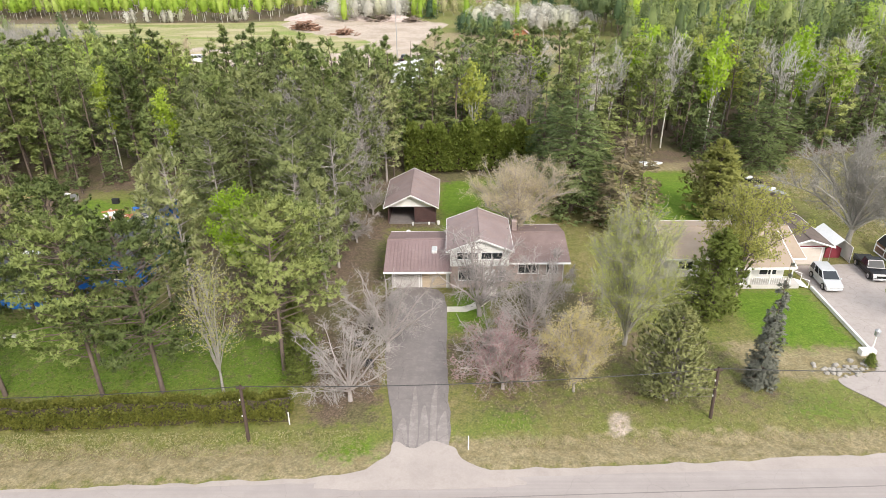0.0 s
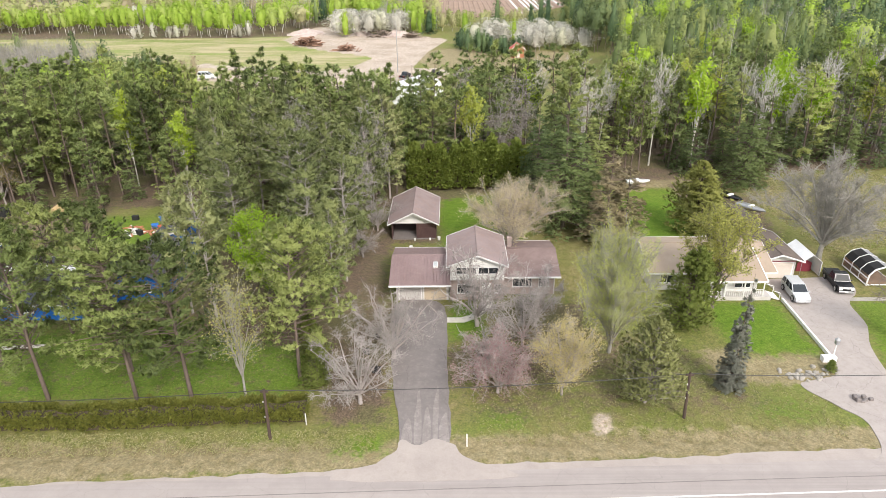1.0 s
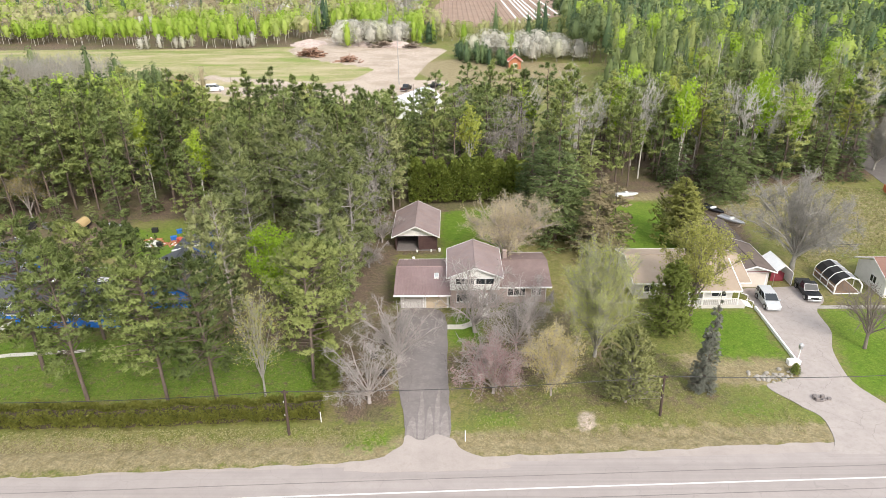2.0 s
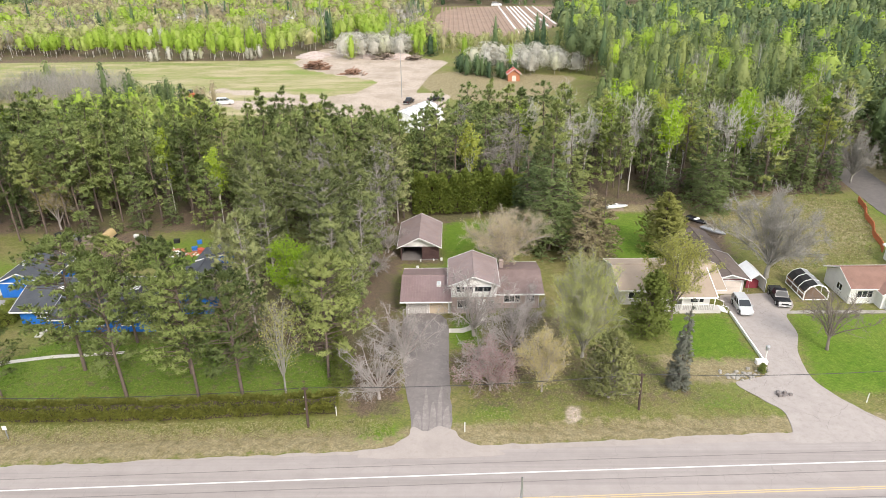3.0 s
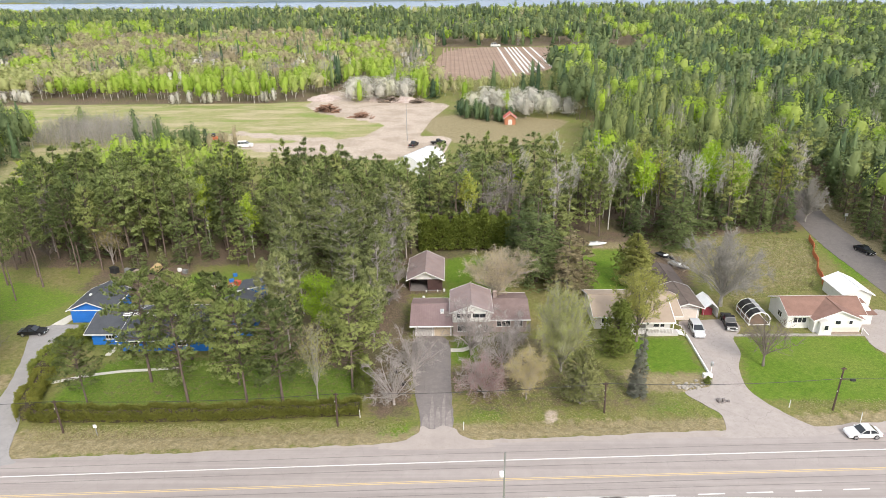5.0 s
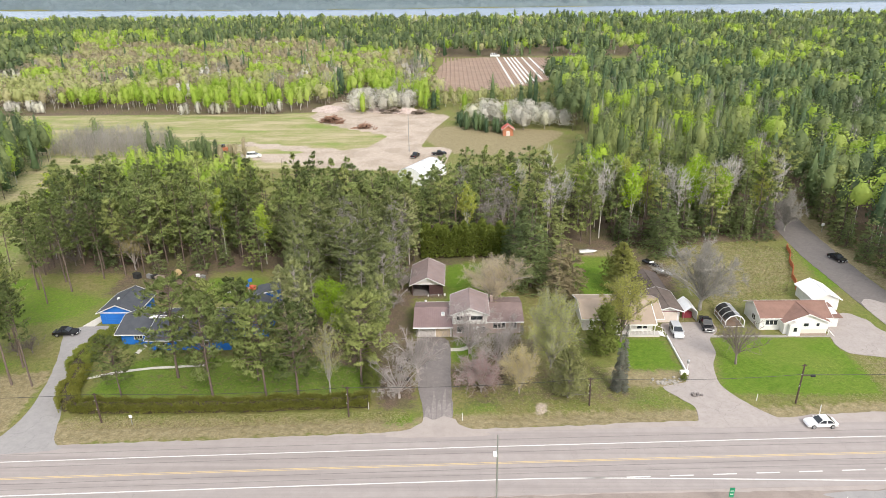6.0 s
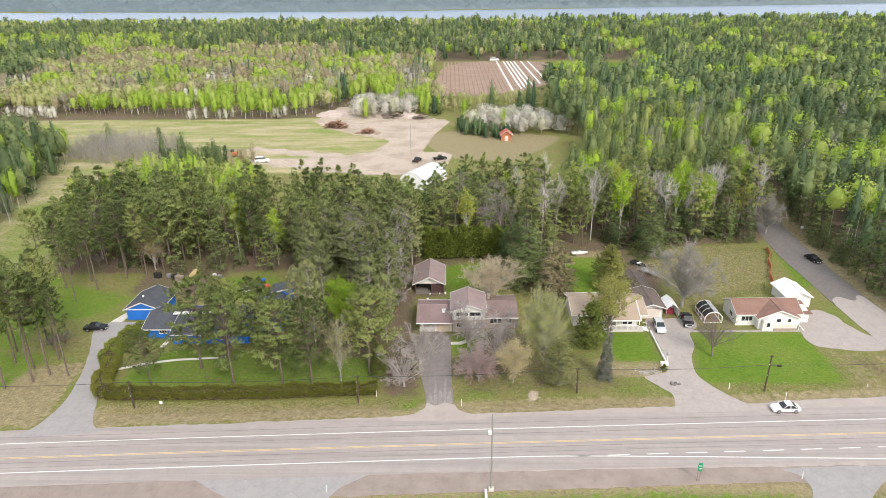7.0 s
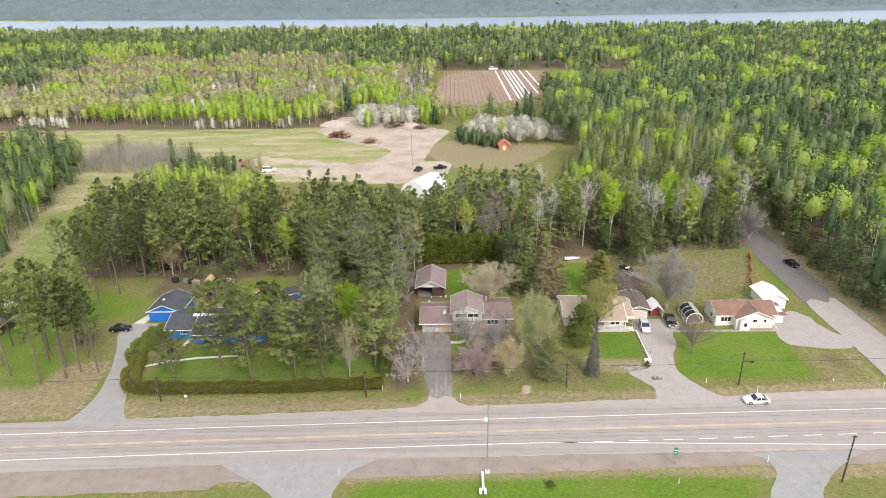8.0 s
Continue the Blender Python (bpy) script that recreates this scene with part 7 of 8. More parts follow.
T(BARE_WIDE[0], -11.4, 88, 5.5, 1.0, "tangle of bare brush beside the garage")
T(BARE_WIDE[1], -12.5, 79, 5.0, 1.0, "tangle of bare brush beside the garage")

# ---- the wood behind the houses: the nearer trees one by one ----
WOODS = [(-100, 100), (-60, 98), (-38, 101), (-34, 98), (-8, 103), (-8, 110), (15, 111), (18, 104), (27, 110), (46, 113), (84, 118), (90, 128), (100, 165), (110, 215), (100, 235), (62, 240), (52, 215), (44, 165), (34, 146), (4, 137), (-40, 131), (-108, 132), (-104, 115)]


def scatter(poly, gap, seed):
    """Well-spread random places inside a polygon."""
    r = np.random.default_rng(seed)
    xs, ys = [p[0] for p in poly], [p[1] for p in poly]
    gx, gy = np.meshgrid(np.arange(min(xs), max(xs), gap), np.arange(min(ys), max(ys), gap * 0.9))
    gx = gx + (np.arange(gx.shape[0]) % 2)[:, None] * gap * 0.5
    P = np.stack([gx.ravel(), gy.ravel()], 1) + r.normal(0, gap * 0.27, (gx.size, 2))
    return P[inside(P, poly) > 0.5]


P = scatter(WOODS, 5.0, 4)
P = P[np.argsort(P[:, 1])]
front, rest = P[:255], P[255:]
for x, y in front:
    u = rng.random()
    if -26 < x < 0 and y > 114 and u > 0.3:
        # lower trees before the dome
        T(WOOD_PINES[int(u * 1000) % 4], x, y, rng.uniform(13, 17), 1.2, group="pines of the wood")
        continue
    edge_right = x > 15
    if edge_right and u < 0.22:
        T(BARE_BIRCHES[int(u * 100) % 2], x, y, rng.uniform(15, 19), 1.0, group="birches in the wood")
    elif edge_right and u < 0.32:
        T(BIRCHES[int(u * 100) % 2], x, y, rng.uniform(15, 20), 1.0, group="aspens in the wood")
    elif u < (0.62 if edge_right else 0.16):
        T(FIRS[int(u * 100) % 3], x, y, rng.uniform(13, 19), rng.uniform(0.9, 1.2), group="firs in the wood")
    elif u < 0.2:
        T(DEAD[int(u * 100) % 2], x, y, rng.uniform(14, 18), 1.0, group="dead trees in the wood")
    elif u > 0.955:
        T(BIRCHES[0], x, y, rng.uniform(14, 18), 0.9, "slender tree with fresh leaves in the wood", "aspens in the wood")
    else:
        T(WOOD_PINES[int(u * 1000) % 4], x, y, rng.uniform(17.5, 22), rng.uniform(1.0, 1.35), group="pines of the wood")


for x in np.concatenate([np.arange(-100, 27, 4.4), np.arange(40, 84, 3.0)]):
    x = float(x + rng.normal(0, 1.2))
    if -9 < x < 27 or 28 < x < 40:
        continue
    y = float(np.interp(x, [-100, -60, -36, 27, 46, 84, 92], [98, 96.5, 99, 110, 113, 118, 126]) + rng.uniform(-1.0, 5.0))
    k = rng.random()
    if k < (0.7 if x > 27 else 0.5):
        T(FIRS[int(k * 100) % 3], x, y, rng.uniform(9, 17) if x > 40 else rng.uniform(4.5, 10), rng.uniform(1.0, 1.4), "dark green fir at the wood's edge", "undergrowth of the wood")
    elif k < 0.75:
        T(WOOD_PINES[int(k * 100) % 4], x, y, rng.uniform(9, 14), rng.uniform(1.2, 1.5), "young pine at the wood's edge", "undergrowth of the wood")
    elif k < 0.9:
        T(BARE_SMALL, x, y, rng.uniform(4, 7), 1.0, "brown leafless bush at the wood's edge", "undergrowth of the wood")


# firs along the east side of the side road
for y in np.arange(56, 150, 4.2):
    x = float(np.interp(y, [56, 90, 110, 130, 150], [96.5, 94.8, 96.0, 98.6, 103.5]) + rng.uniform(0.6, 3.2))
    k = rng.random()
    if k < 0.62:
        T(FIRS[int(k * 100) % 3], x, float(y), rng.uniform(8, 16), rng.uniform(1.0, 1.35), "dark green fir beside the side road", "trees along the side road")
    else:
        T(WOOD_PINES[int(k * 100) % 4], x, float(y), rng.uniform(13, 18), rng.uniform(1.1, 1.3), "dark green pine beside the side road", "trees along the side road")


# ---- woods farther off, as stuff ----
def far_wood(name, label, pts, H, R, n_kite, leaf, wide, style, material, bark, seed, base=0.1, trunks=True):
    """One object: many trees, each a trunk and a crown of boughs with small sprays all over it."""
    r = np.random.default_rng(seed)
    m = len(pts)
    if not m:
        return
    h = H * (r.uniform(0.82, 1.14, m) if style == "round" else r.uniform(0.68, 1.2, m))
    w = R * r.uniform(0.75, 1.25, m)
    z0 = far_relief(pts[:, 0], pts[:, 1])
    foot = np.column_stack([pts, z0])
    tt = r.random(m)
    g = Geo()
    if style == "bare":
        # leafless: fans of thin rising twigs
        u = r.random((m, n_kite))
        a = r.random((m, n_kite)) * 2 * np.pi
        q = np.sin(np.pi * np.clip(0.1 + 0.85 * u, 0, 1)) ** 0.7 * np.sqrt(r.random((m, n_kite))) * w[:, None]
        c = foot[:, None] + np.stack([q * np.cos(a), q * np.sin(a), h[:, None] * (base + (0.93 - base) * u)], -1)
        d = np.stack([np.cos(a) * 0.5, np.sin(a) * 0.5, np.ones_like(a)], -1) + r.normal(0, 0.25, (*a.shape, 3))
        g.needles(c.reshape(-1, 3), d.reshape(-1, 3), leaf * r.uniform(0.6, 1.4, m * n_kite), wide, r, np.repeat(tt, n_kite))
    else:
        def span(u):
            if style == "cone":
                return (1 - u) ** 0.8 * 1.02 + 0.03
            if style == "pine":
                return np.sin(np.pi * np.clip(0.17 + 0.78 * u, 0, 1)) ** 0.75
            return np.sin(np.pi * np.clip(0.1 + 0.84 * u, 0, 1)) ** 0.62

        ph = r.random((m, 3)) * 6.28

        def bulge(u, a, i=slice(None)):
            """Boughs: the crown swells and shrinks round the stem and up it."""
            p0, p1, p2 = (ph[i, j].reshape(-1, *([1] * (u.ndim - 1))) for j in range(3))
            v = 0.24 * np.sin(2 * a + u * 4 + p0) + 0.2 * np.sin(3 * a + u * 9 + p1)
            return 1 + v + (0.24 if style == "cone" else 0.2) * np.sin(u * (26 if style == "cone" else 15) + a + p2)

        # the inner mass of boughs: a rough low crown
        k, rows = 6, 5
        ur = np.linspace(0.03, 0.9, rows)[None, :, None] + r.normal(0, 0.03, (m, rows, k))
        ar = (np.arange(k) * 2 * np.pi / k)[None, None] + r.uniform(0, 1, (m, 1, 1)) + r.normal(0, 0.15, (m, rows, k))
        q = 0.42 * span(np.clip(ur, 0, 1)) * bulge(ur, ar) * w[:, None, None]
        v = foot[:, None, None] + np.stack([q * np.cos(ar), q * np.sin(ar), h[:, None, None] * (base + (0.95 - base) * ur)], -1)
        n0 = np.stack([np.cos(ar), np.sin(ar), 0.15 + 1.4 * (ur - 0.35)], -1)
        i = np.arange(k)
        f = np.concatenate([np.stack([j * k + i, j * k + (i + 1) % k, (j + 1) * k + (i + 1) % k, (j + 1) * k + i], 1) for j in range(rows - 1)] + [np.array([[(rows - 1) * k, (rows - 1) * k + 1, (rows - 1) * k + 2, (rows - 1) * k + 3], [(rows - 1) * k, (rows - 1) * k + 3, (rows - 1) * k + 4, (rows - 1) * k + 5]])])
        g.add(v.reshape(-1, 3), ((np.arange(m) * k * rows)[:, None, None] + f).reshape(-1, 4), np.repeat(tt, k * rows))
        # sprays all over it, which take their light as the crown does
        u = r.random((m, n_kite))
        u = 1 - np.sqrt(u) if style == "cone" else u
        a = r.random((m, n_kite)) * 2 * np.pi
        lob = bulge(u, a)
        q = span(u) * lob * w[:, None] * np.sqrt(r.uniform(0.3, 1.3, u.shape))
        c = foot[:, None] + np.stack([q * np.cos(a), q * np.sin(a), h[:, None] * (base + (1 - base) * u)], -1)
        nrm = np.stack([np.cos(a), np.sin(a), (0.55 if style == "cone" else 0.15 + 1.5 * (u - 0.32)) + 1.6 * (lob - 1)], -1)
        face = unit(nrm + r.normal(0, 0.5, nrm.shape)).reshape(-1, 3)
        soft = unit(nrm + r.normal(0, 0.5, nrm.shape)).reshape(-1, 3)
        d = unit(np.cross(face, r.normal(0, 1.0, face.shape) + 0.5 * np.cross([0, 0, 1.0], face)))
        side = np.cross(face, d)
        ln, wd = (leaf * r.uniform(0.6, 1.35, len(face)))[:, None], (wide * r.uniform(0.7, 1.3, len(face)))[:, None]
        c = c.reshape(-1, 3)
        g.add(np.stack([c - d * ln * 0.5, c - side * wd, c + d * ln * 0.5, c + side * wd], 1), np.arange(len(c) * 4).reshape(-1, 4), np.repeat(np.repeat(tt, n_kite), 4))
        normals = np.concatenate([unit(n0).reshape(-1, 3), np.repeat(soft, 4, 0)])
        g.soft.append((0, normals))
    me = g.mesh(name, material, True, True)
    ob = tagged(new(name, me), label, "woodland", "", "stuff")
    if trunks:
        t = Geo()
        p0 = foot - [0, 0, 0.2]
        t.tubes(p0, p0 + np.column_stack([r.normal(0, 0.2, m), r.normal(0, 0.2, m), h * 0.92]), 0.13, 0.03, 3)
        kk = tagged(new("trunks", t.mesh("trunks", bark)), "", "", "", "stuff")
        kk.parent = ob
    return ob


def pick(pts, shares, seed, clump=0.0, reach=28.0):
    """Shares the places out among kinds, in groves when clump is above 0."""
    r = np.random.default_rng(seed)
    u = r.random(len(pts))
    if clump and len(pts):
        w = np.zeros(len(pts))
        for i in range(7):
            a, k = r.uniform(0, 6.28), 6.28 / (reach * r.uniform(0.6, 1.8))
            w += np.sin(pts[:, 0] * k * math.cos(a) + pts[:, 1] * k * math.sin(a) + r.uniform(0, 6.28))
        w = w.argsort().argsort() / len(pts)
        u = (u * (1 - clump) + w * clump)
        u = u.argsort().argsort() / len(pts)
    out, lo = [], 0
    for s in shares:
        out.append(pts[(u >= lo) & (u < lo + s)])
        lo += s
    return out


# rest of the near wood
a, b, c, e = pick(rest, (0.50, 0.30, 0.13, 0.07), 5, 0.5, 20)
far_wood("pine_wood", "dense wood of dark green pines", a, 18.5, 2.9, 420, 0.5, 0.15, "pine", WOOD_DEEP, BARK, 1, 0.4, True)
far_wood("fir_wood", "conical firs among the pines", b, 18, 3.0, 420, 0.5, 0.13, "cone", FIR_DEEP, BARK, 2, 0.06, True)
far_wood("aspen_wood", "fresh green aspens among the pines", c, 17.5, 3.2, 400, 0.45, 0.17, "round", YOUNG, BARK_WHITE, 3, 0.6, True)
far_wood("bare_wood", "leafless grey trees among the pines", e, 19.5, 2.2, 260, 1.6, 0.035, "bare", LICHEN, BARK_WHITE, 4, 0.3)

# woods to the east and north-east
EAST = [(95.5, 48), (150, 48), (420, 230), (640, 560), (1000, 1010), (160, 1130), (160, 640), (95, 600), (95, 470), (60, 400), (52, 300), (45, 250), (64, 242), (102, 237), (113, 215), (102, 160), (96.5, 126)]
GLADE = [(100, 405), (114, 405), (172, 575), (128, 560)]


def thin(pts, seed, lim):
    """Fewer trees where the wood is far."""
    r = np.random.default_rng(seed)
    keep = r.random(len(pts)) < np.clip((lim / np.maximum(1, pts[:, 1] + 60)) ** 1.35, 0, 1)
    reach = np.abs(pts[:, 0]) < 0.74 * (pts[:, 1] + 70) + 30
    return pts[keep & reach]


P = scatter(EAST, 5.7, 7)
P = P[(inside(P, GLADE) < 0) & (np.abs(P[:, 0]) < 0.74 * (P[:, 1] + 70) + 40)]
n1 = P[P[:, 1] + 0.4 * P[:, 0] < 330]
n2 = P[P[:, 1] + 0.4 * P[:, 0] >= 330]
a, b, c, e = pick(n1, (0.48, 0.33, 0.12, 0.07), 8, 0.8, 34)
far_wood("pine_wood", "mixed wood of dark green pines by the side road", a, 17, 3.7, 250, 0.76, 0.22, "pine", FAR_PINE, BARK, 11, 0.5, True)
far_wood("fir_wood", "conical firs of the mixed wood", b, 18, 3.5, 260, 0.76, 0.19, "cone", FAR_FIR, BARK, 12, 0.3, True)
far_wood("aspen_wood", "bright yellow-green aspens of the mixed wood", c, 17, 3.9, 260, 0.65, 0.27, "round", FAR_YOUNG, BARK_WHITE, 13, 0.58, True)
far_wood("bare_wood", "leafless grey trees of the mixed wood", e, 17, 2.2, 150, 1.8, 0.05, "bare", LICHEN, BARK_WHITE, 14, 0.3)
n2 = thin(n2, 9, 285)
a, b, c, e = pick(n2, (0.48, 0.28, 0.18, 0.06), 10, 0.8, 60)
far_wood("pine_wood", "distant dark green pine wood", a, 17, 5.0, 42, 1.55, 0.55, "pine", FAR_PINE, BARK, 15, 0.5, False)
far_wood("fir_wood", "distant firs", b, 18, 4.2, 50, 1.4, 0.42, "cone", FAR_FIR, BARK, 16, 0.3, False)
far_wood("aspen_wood", "distant bright green aspen groves", c, 16, 4.8, 64, 1.2, 0.5, "round", FAR_YOUNG, BARK, 17, 0.55, True)
far_wood("bare_wood", "distant grey leafless trees", e, 17, 3.4, 60, 2.6, 0.1, "bare", LICHEN, BARK_WHITE, 18, 0.3)

# west: wood beyond the grass strip
WEST = [(-128, 98), (-130, 118), (-134, 138), (-147, 172), (-154, 205), (-162, 224), (-205, 236), (-260, 262), (-420, 330), (-420, 160), (-190, 92)]
P = scatter(WEST, 5.2, 21)
P = P[np.abs(P[:, 0]) < 0.74 * (P[:, 1] + 70) + 40]
a, b, c, e = pick(P, (0.40, 0.20, 0.22, 0.18), 22, 0.5, 25)
far_wood("pine_wood", "dark green pines beyond the grass strip", a, 17, 3.9, 300, 0.65, 0.2, "pine", FAR_PINE, BARK, 23, 0.4, True)
far_wood("fir_wood", "firs beyond the grass strip", b, 17, 3.3, 300, 0.62, 0.17, "cone", FAR_FIR, BARK, 24, 0.06, True)
far_wood("aspen_wood", "fresh green aspens beyond the grass strip", c, 14, 2.5, 220, 0.55, 0.2, "round", FAR_YOUNG, BARK_WHITE, 25, 0.3, True)
far_wood("bare_wood", "leafless grey brush beyond the grass strip", e, 12, 2.2, 150, 1.6, 0.045, "bare", LICHEN, BARK_WHITE, 26, 0.15)
BRUSH = [(-163, 216), (-140, 203), (-118, 214), (-112, 226), (-140, 240), (-160, 238)]
far_wood("bare_brush", "grey leafless brush at the field's corner", scatter(BRUSH, 3.0, 27), 8, 1.7, 110, 1.8, 0.04, "bare", LICHEN, BARK_GREY, 28, 0.03)
far_wood("young_pines", "single pine among the leafless brush", np.array([(-152, 236), (-110, 212), (-116, 206)], float), 13, 2.6, 300, 0.6, 0.2, "pine", FAR_PINE, BARK, 35, 0.1, True)
far_wood("young_pines", "young dark green pines at the field's corner", scatter([(-118, 196), (-90, 198), (-90, 212), (-114, 212)], 3.6, 29), 8, 2.0, 170, 0.6, 0.18, "pine", FAR_PINE, BARK, 30, 0.03, True)
far_wood("rusty_brush", "reddish-brown budding bushes beside the track", np.array([(-86, 208), (-83, 205), (-81, 209), (-88, 202)], float), 7, 2.0, 150, 0.55, 0.18, "round", BUDS_BROWN, BARK_DARK, 36, 0.05, True)
far_wood("aspen_wood", "fresh green saplings along the wood's north edge", scatter([(-112, 146), (-70, 146), (-60, 160), (-68, 176), (-114, 188)], 5.6, 33), 11, 2.2, 170, 0.55, 0.2, "round", FAR_YOUNG, BARK, 31, 0.2, True)

# north of the field, as far as the lake: groves of one kind or another
NORTH = [(-1000, 560), (-420, 362), (-262, 322), (-195, 316), (-140, 305), (-92, 299), (-72, 318), (-60, 345), (-48, 348), (-46, 330), (-12, 312), (-2, 316), (-14, 380), (-15, 572), (92, 572), (160, 640), (160, 1135), (-20, 1165), (-500, 1240), (-1000, 1300)]
P = thin(scatter(NORTH, 5.3, 41), 62, 300)
X, Y = P[:, 0], P[:, 1]
r = np.random.default_rng(42)
sway = np.sin(X * 0.031 + 1) + np.sin(Y * 0.043 + X * 0.012) + 0.7 * np.sin(X * 0.083 - Y * 0.05 + 2)
deep = Y - 303 + 0.085 * (X + 90) + sway * 9 + r.normal(0, 6, len(P))
belt = (deep < 22 + 66 * np.clip((X + 205) / 150, 0, 1)) & (X > -215) & (X < -12)
dusk = (X < -300 - 0.45 * (Y - 445) + sway * 14) & (Y < 690 + sway * 16) & (Y > 425)
green = (X < -325 + sway * 14) & (Y >= 655 + sway * 10) & (Y < 850)
rust = ~belt & ~dusk & ~green & (Y < 640 - 0.12 * (X + 60) + sway * 14) & (Y > 440 + sway * 20) & (X < -90 + sway * 10)
tan = ~belt & ~dusk & ~green & ~rust & (Y < 560 + sway * 10) & (X < 0)
shore = Y > 1010 + sway * 25 - 0.1 * X
dark = ~(belt | dusk | green | rust | tan | shore)
# shares of: aspen, yellow-olive, brown, catkin, pine, fir, leafless
SHARES = ((belt, (0.80, 0.06, 0.0, 0.02, 0.0, 0.02, 0.10)), (dusk, (0.08, 0.06, 0.05, 0.0, 0.50, 0.25, 0.06)), (green, (0.72, 0.14, 0.0, 0.0, 0.06, 0.06, 0.02)),
          (rust, (0.12, 0.24, 0.52, 0.02, 0.0, 0.025, 0.075)), (tan, (0.24, 0.36, 0.20, 0.08, 0.0, 0.02, 0.10)), (shore, (0.26, 0.46, 0.02, 0.04, 0.14, 0.02, 0.06)), (dark, (0.15, 0.08, 0.03, 0.0, 0.45, 0.19, 0.10)))
got = [[] for _ in range(7)]
for j, (mask, shares) in enumerate(SHARES):
    for kind, pts in zip(got, pick(P[mask], shares, 90 + j, 0.72, 48)):
        kind.append(pts)
aspen, olive, brown, catkin, pine, fir, bare = (np.concatenate(k) for k in got)
close, away = aspen[aspen[:, 1] < 400], aspen[aspen[:, 1] >= 400]
far_wood("aspen_belt", "bright yellow-green belt of young aspens", close, 11.5, 3.1, 100, 0.8, 0.3, "round", FAR_YOUNG, BARK_WHITE, 43, 0.32, True)
far_wood("aspen_wood", "distant yellow-green aspen groves", away, 13, 4.6, 36, 1.5, 0.6, "round", FAR_YOUNG, BARK_WHITE, 65, 0.4, False)
far_wood("olive_wood", "yellow-olive budding hardwood", olive, 12, 4.9, 40, 1.5, 0.55, "round", FAR_OLIVE, BARK_GREY, 67, 0.35, True)
far_wood("budding_wood", "pinkish-brown budding hardwood", brown, 11.5, 4.6, 48, 1.4, 0.5, "round", BUDS_BROWN, BARK_GREY, 64, 0.35, True)
far_wood("catkin_thicket", "pale willows in the hardwood", catkin, 11, 3.2, 44, 1.2, 0.4, "round", BLOSSOM, BARK_GREY, 68, 0.1, False)
far_wood("pine_wood", "dark green pine wood before the lake", pine, 17, 5.2, 36, 1.75, 0.65, "pine", FAR_PINE, BARK, 74, 0.45, False)
far_wood("fir_wood", "dark firs among the hardwood", fir, 19, 3.4, 48, 1.5, 0.45, "cone", FAR_FIR, BARK, 66, 0.05, False)
far_wood("bare_wood", "leafless pale stems in the hardwood", bare, 14, 2.8, 56, 2.6, 0.09, "bare", LICHEN, BARK_WHITE, 44, 0.25)
far_wood("fir_wood", "pair of tall dark firs above the aspen belt", np.array([(-200, 378), (-194, 366), (-197, 386), (-190, 398), (-176, 400), (-28, 470), (-196, 560)], float), 19, 3.4, 300, 0.9, 0.28, "cone", FAR_FIR, BARK, 45, 0.03, True)
edge = np.array([(x, 301 - 0.085 * (x + 90) + rng.normal(0, 2.5)) for x in np.arange(-330, -90, 2.6)])
far_wood("catkin_thicket", "grey-white willow thicket along the field", edge[(rng.random(len(edge)) < 0.6) & (np.sin(edge[:, 0] * 0.13) + np.sin(edge[:, 0] * 0.051 + 1) > 0.35)], 6.2, 2.3, 150, 0.6, 0.2, "round", BLOSSOM, BARK_GREY, 46, 0.05, True)
THICK = [(-54, 304), (-44, 297), (-30, 300), (-20, 305), (-18, 325), (-40, 335), (-54, 330)]
far_wood("catkin_thicket", "grey-white willow thicket beside the log piles", scatter(THICK, 6.2, 47), 9.5, 4.8, 480, 0.6, 0.22, "round", BLOSSOM, BARK_GREY, 48, 0.2, True)
THICK2 = [(8, 276), (20, 256), (44, 247), (56, 262), (46, 288), (12, 296)]
far_wood("catkin_thicket", "grey-white willow thicket behind the hut", scatter(THICK2, 6.8, 49), 8.0, 4.4, 400, 0.6, 0.22, "round", BLOSSOM, BARK_GREY, 50, 0.2, True)
far_wood("aspen_wood", "single fresh green aspens in the willow thickets", np.array([(-46, 298), (24, 262), (-14, 306), (-8, 311), (-17, 312), (6, 300)], float), 11, 2.6, 320, 0.55, 0.2, "round", FAR_YOUNG, BARK_WHITE, 37, 0.1, True)
far_wood("young_pines", "young dark pines before the willow thicket", scatter([(-1, 274), (3, 256), (16, 246), (28, 247), (8, 268)], 3.4, 51), 7, 1.9, 170, 0.6, 0.18, "pine", FAR_FIR, BARK, 52, 0.02, True)
far_wood("fir_wood", "tall dark firs before the ploughed field", np.array([(-10, 309), (22, 330), (36, 312), (44, 316), (50, 310), (58, 322), (62, 332), (66, 318), (42, 324)], float), 16, 3.6, 420, 0.8, 0.25, "cone", FAR_FIR, BARK, 53, 0.03, True)
far_wood("aspen_wood", "fresh green aspens before the ploughed field", scatter([(-8, 312), (4, 316), (60, 340), (70, 372), (20, 350), (-10, 350)], 8.0, 54), 7, 2.2, 110, 0.8, 0.3, "round", FAR_OLIVE, BARK_WHITE, 55, 0.2, True)

# the far shore; the blue distance haze is put into the needle colour
HILL_HAZED = foliage("hazed_conifer_needles", (0.065, 0.11, 0.155), (0.23, 0.295, 0.32), 0.3, (0.25, 0.30, 0.28), 0.018, 0.0)


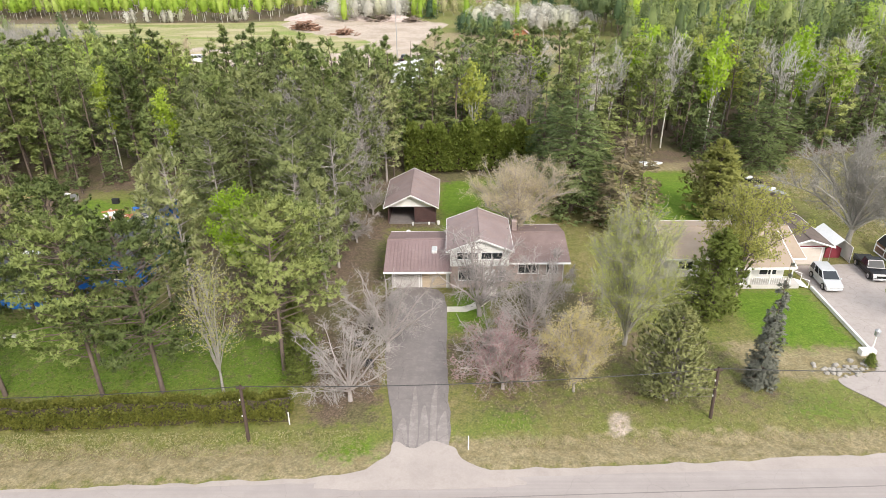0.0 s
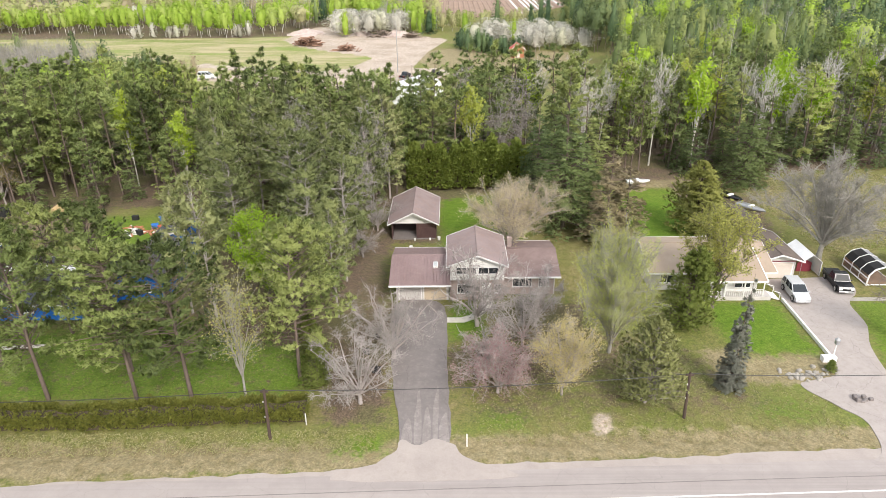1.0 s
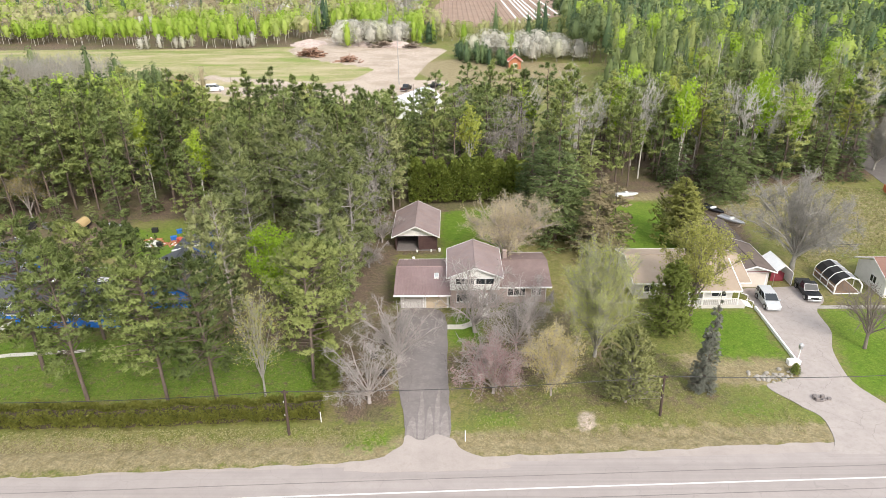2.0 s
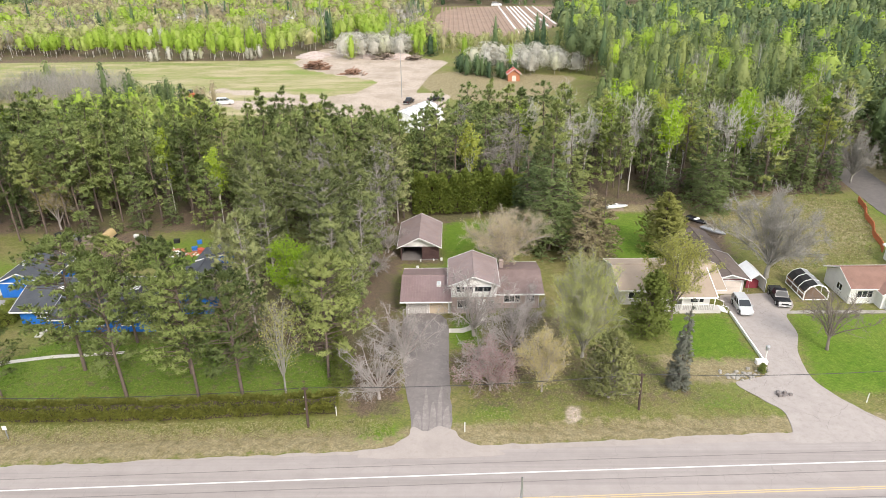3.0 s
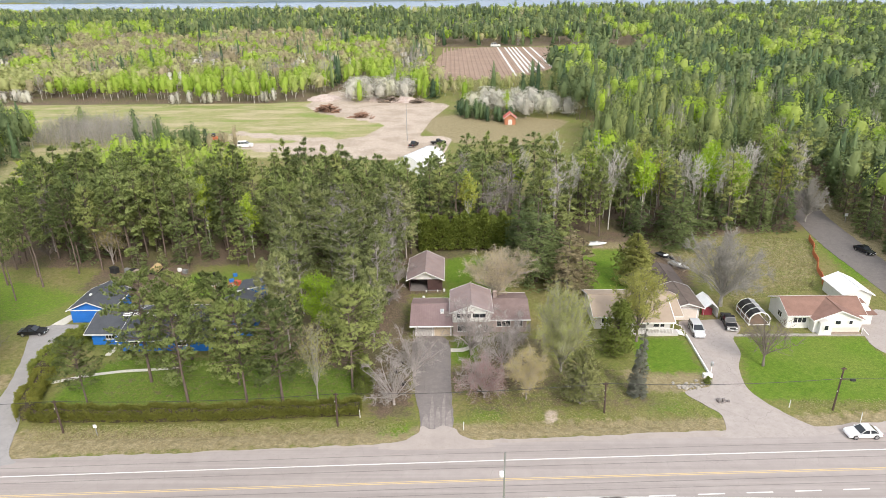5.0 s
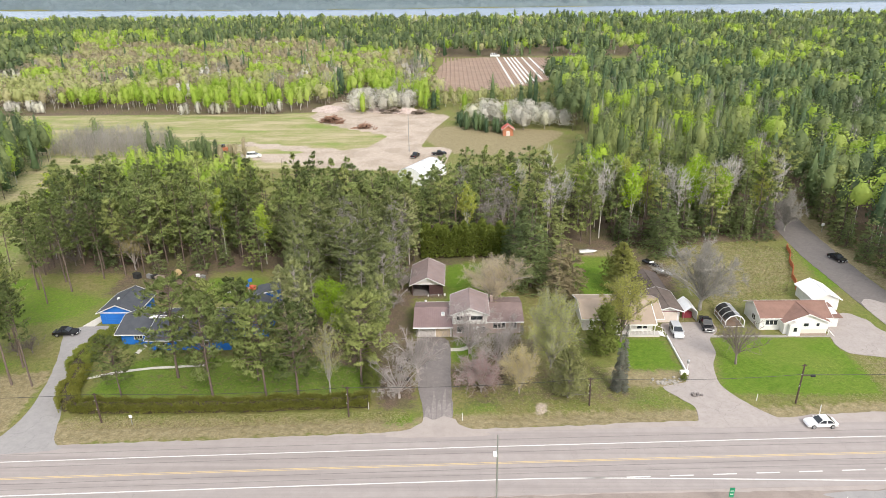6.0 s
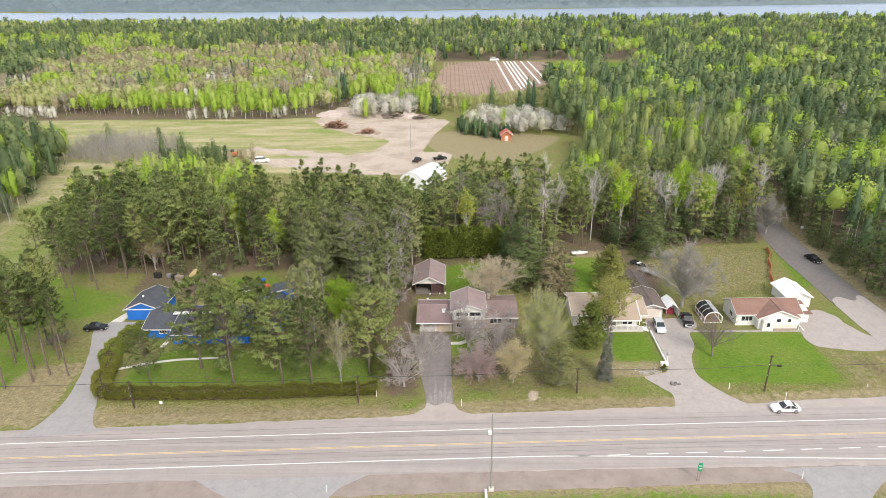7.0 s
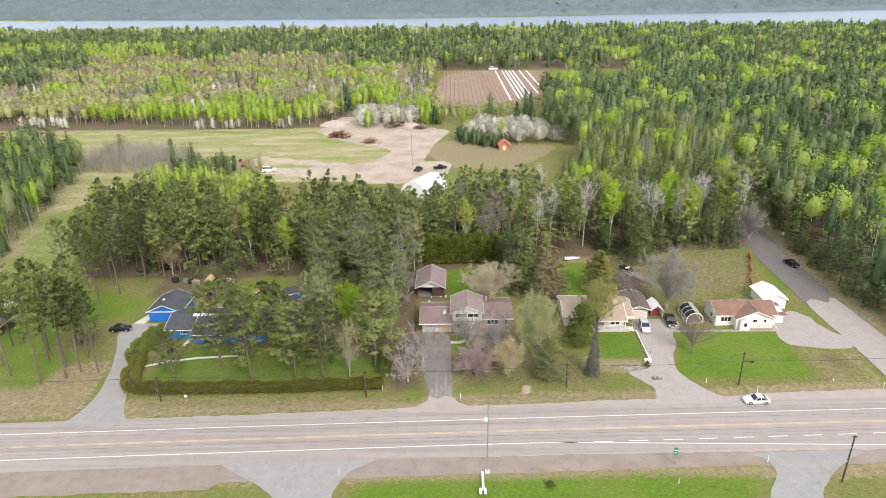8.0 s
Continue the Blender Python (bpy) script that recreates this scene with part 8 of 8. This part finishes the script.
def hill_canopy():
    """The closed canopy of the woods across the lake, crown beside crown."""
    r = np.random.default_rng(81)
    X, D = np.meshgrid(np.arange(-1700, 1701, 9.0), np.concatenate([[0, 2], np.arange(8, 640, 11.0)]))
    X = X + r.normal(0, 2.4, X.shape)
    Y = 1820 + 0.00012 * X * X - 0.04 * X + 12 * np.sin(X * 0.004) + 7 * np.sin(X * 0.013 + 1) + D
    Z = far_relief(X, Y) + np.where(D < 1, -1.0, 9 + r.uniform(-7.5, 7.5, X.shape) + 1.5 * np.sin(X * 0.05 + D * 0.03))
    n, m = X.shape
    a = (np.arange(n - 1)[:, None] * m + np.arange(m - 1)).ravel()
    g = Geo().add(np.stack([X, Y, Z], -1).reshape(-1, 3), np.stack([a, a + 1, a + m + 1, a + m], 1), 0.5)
    tagged(new("hill_wood", g.mesh("hill_wood", HILL_HAZED, True, True)), "dark green woods on the hill across the lake, blue haze in their colour", "woodland", "", "stuff")


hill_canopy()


# ---- rough grass of the verges, as stuff ----
def tussocks(name, label, poly, count, h, material, seed, avoid=()):
    r = np.random.default_rng(seed)
    xs, ys = [p[0] for p in poly], [p[1] for p in poly]
    P = np.stack([r.uniform(min(xs), max(xs), count * 2), r.uniform(min(ys), max(ys), count * 2)], 1)
    ok = inside(P, poly) > 0
    for a in avoid:
        ok &= inside(P, a) < 0.3
    P = P[ok][:count]
    k = 4
    c = np.repeat(np.column_stack([P, np.full(len(P), -0.06)]), k, 0) + r.normal(0, 0.05, (len(P) * k, 3)) * [1, 1, 0]
    d = r.normal(0, 0.7, c.shape) * [1, 1, 0.2] + [0, 0, 0.8]
    g = Geo().leaves(c, d, h * r.uniform(0.5, 1.4, len(c)), h * 0.2, r, np.repeat(r.random(len(P)), k))
    tagged(new(name, g.mesh(name, material, True)), label, "grass", "", "stuff")


DRY_GRASS = foliage("straw_and_green_blades", (0.26, 0.25, 0.10), (0.52, 0.46, 0.28), 0.3, (0.33, 0.34, 0.11), 1.2)
LAWN_GRASS = foliage("green_blades", (0.10, 0.20, 0.02), (0.22, 0.31, 0.05), 0.3, (0.28, 0.29, 0.10), 0.9)
PAVED = [[(-7, 38), (-4.5, 67), (-0.2, 67), (3, 38)], [(33, 38), (36, 48), (40, 72), (50, 72), (46, 56), (52, 38)], [(-76, 33), (-72, 70), (-63, 70), (-58, 35)]]
tussocks("verge_grass", "rough straw-coloured grass on the verge", [(-60, 39.2), (-7, 40.8), (-7, 43.5), (-60, 42.5)], 4200, 0.15, DRY_GRASS, 1, PAVED)
tussocks("verge_grass", "rough straw-coloured grass on the verge", [(2, 41.3), (36, 42.0), (36, 47), (20, 60), (1, 60)], 5200, 0.15, DRY_GRASS, 2, PAVED)
tussocks("verge_grass", "rough straw-coloured grass on the verge", [(48, 44), (79, 46), (79, 60), (70, 60), (68, 48), (46, 48)], 3200, 0.15, DRY_GRASS, 3, PAVED)
tussocks("lawn_grass", "tufted green lawn under the pines", [(-60, 47), (-14, 47.5), (-13, 58), (-22, 64), (-55, 61)], 6000, 0.16, LAWN_GRASS, 4, PAVED)
tussocks("meadow_grass", "patchy meadow behind the white house", [(52, 78), (70, 84), (84, 110), (70, 114), (48, 108)], 6000, 0.28, DRY_GRASS, 5)
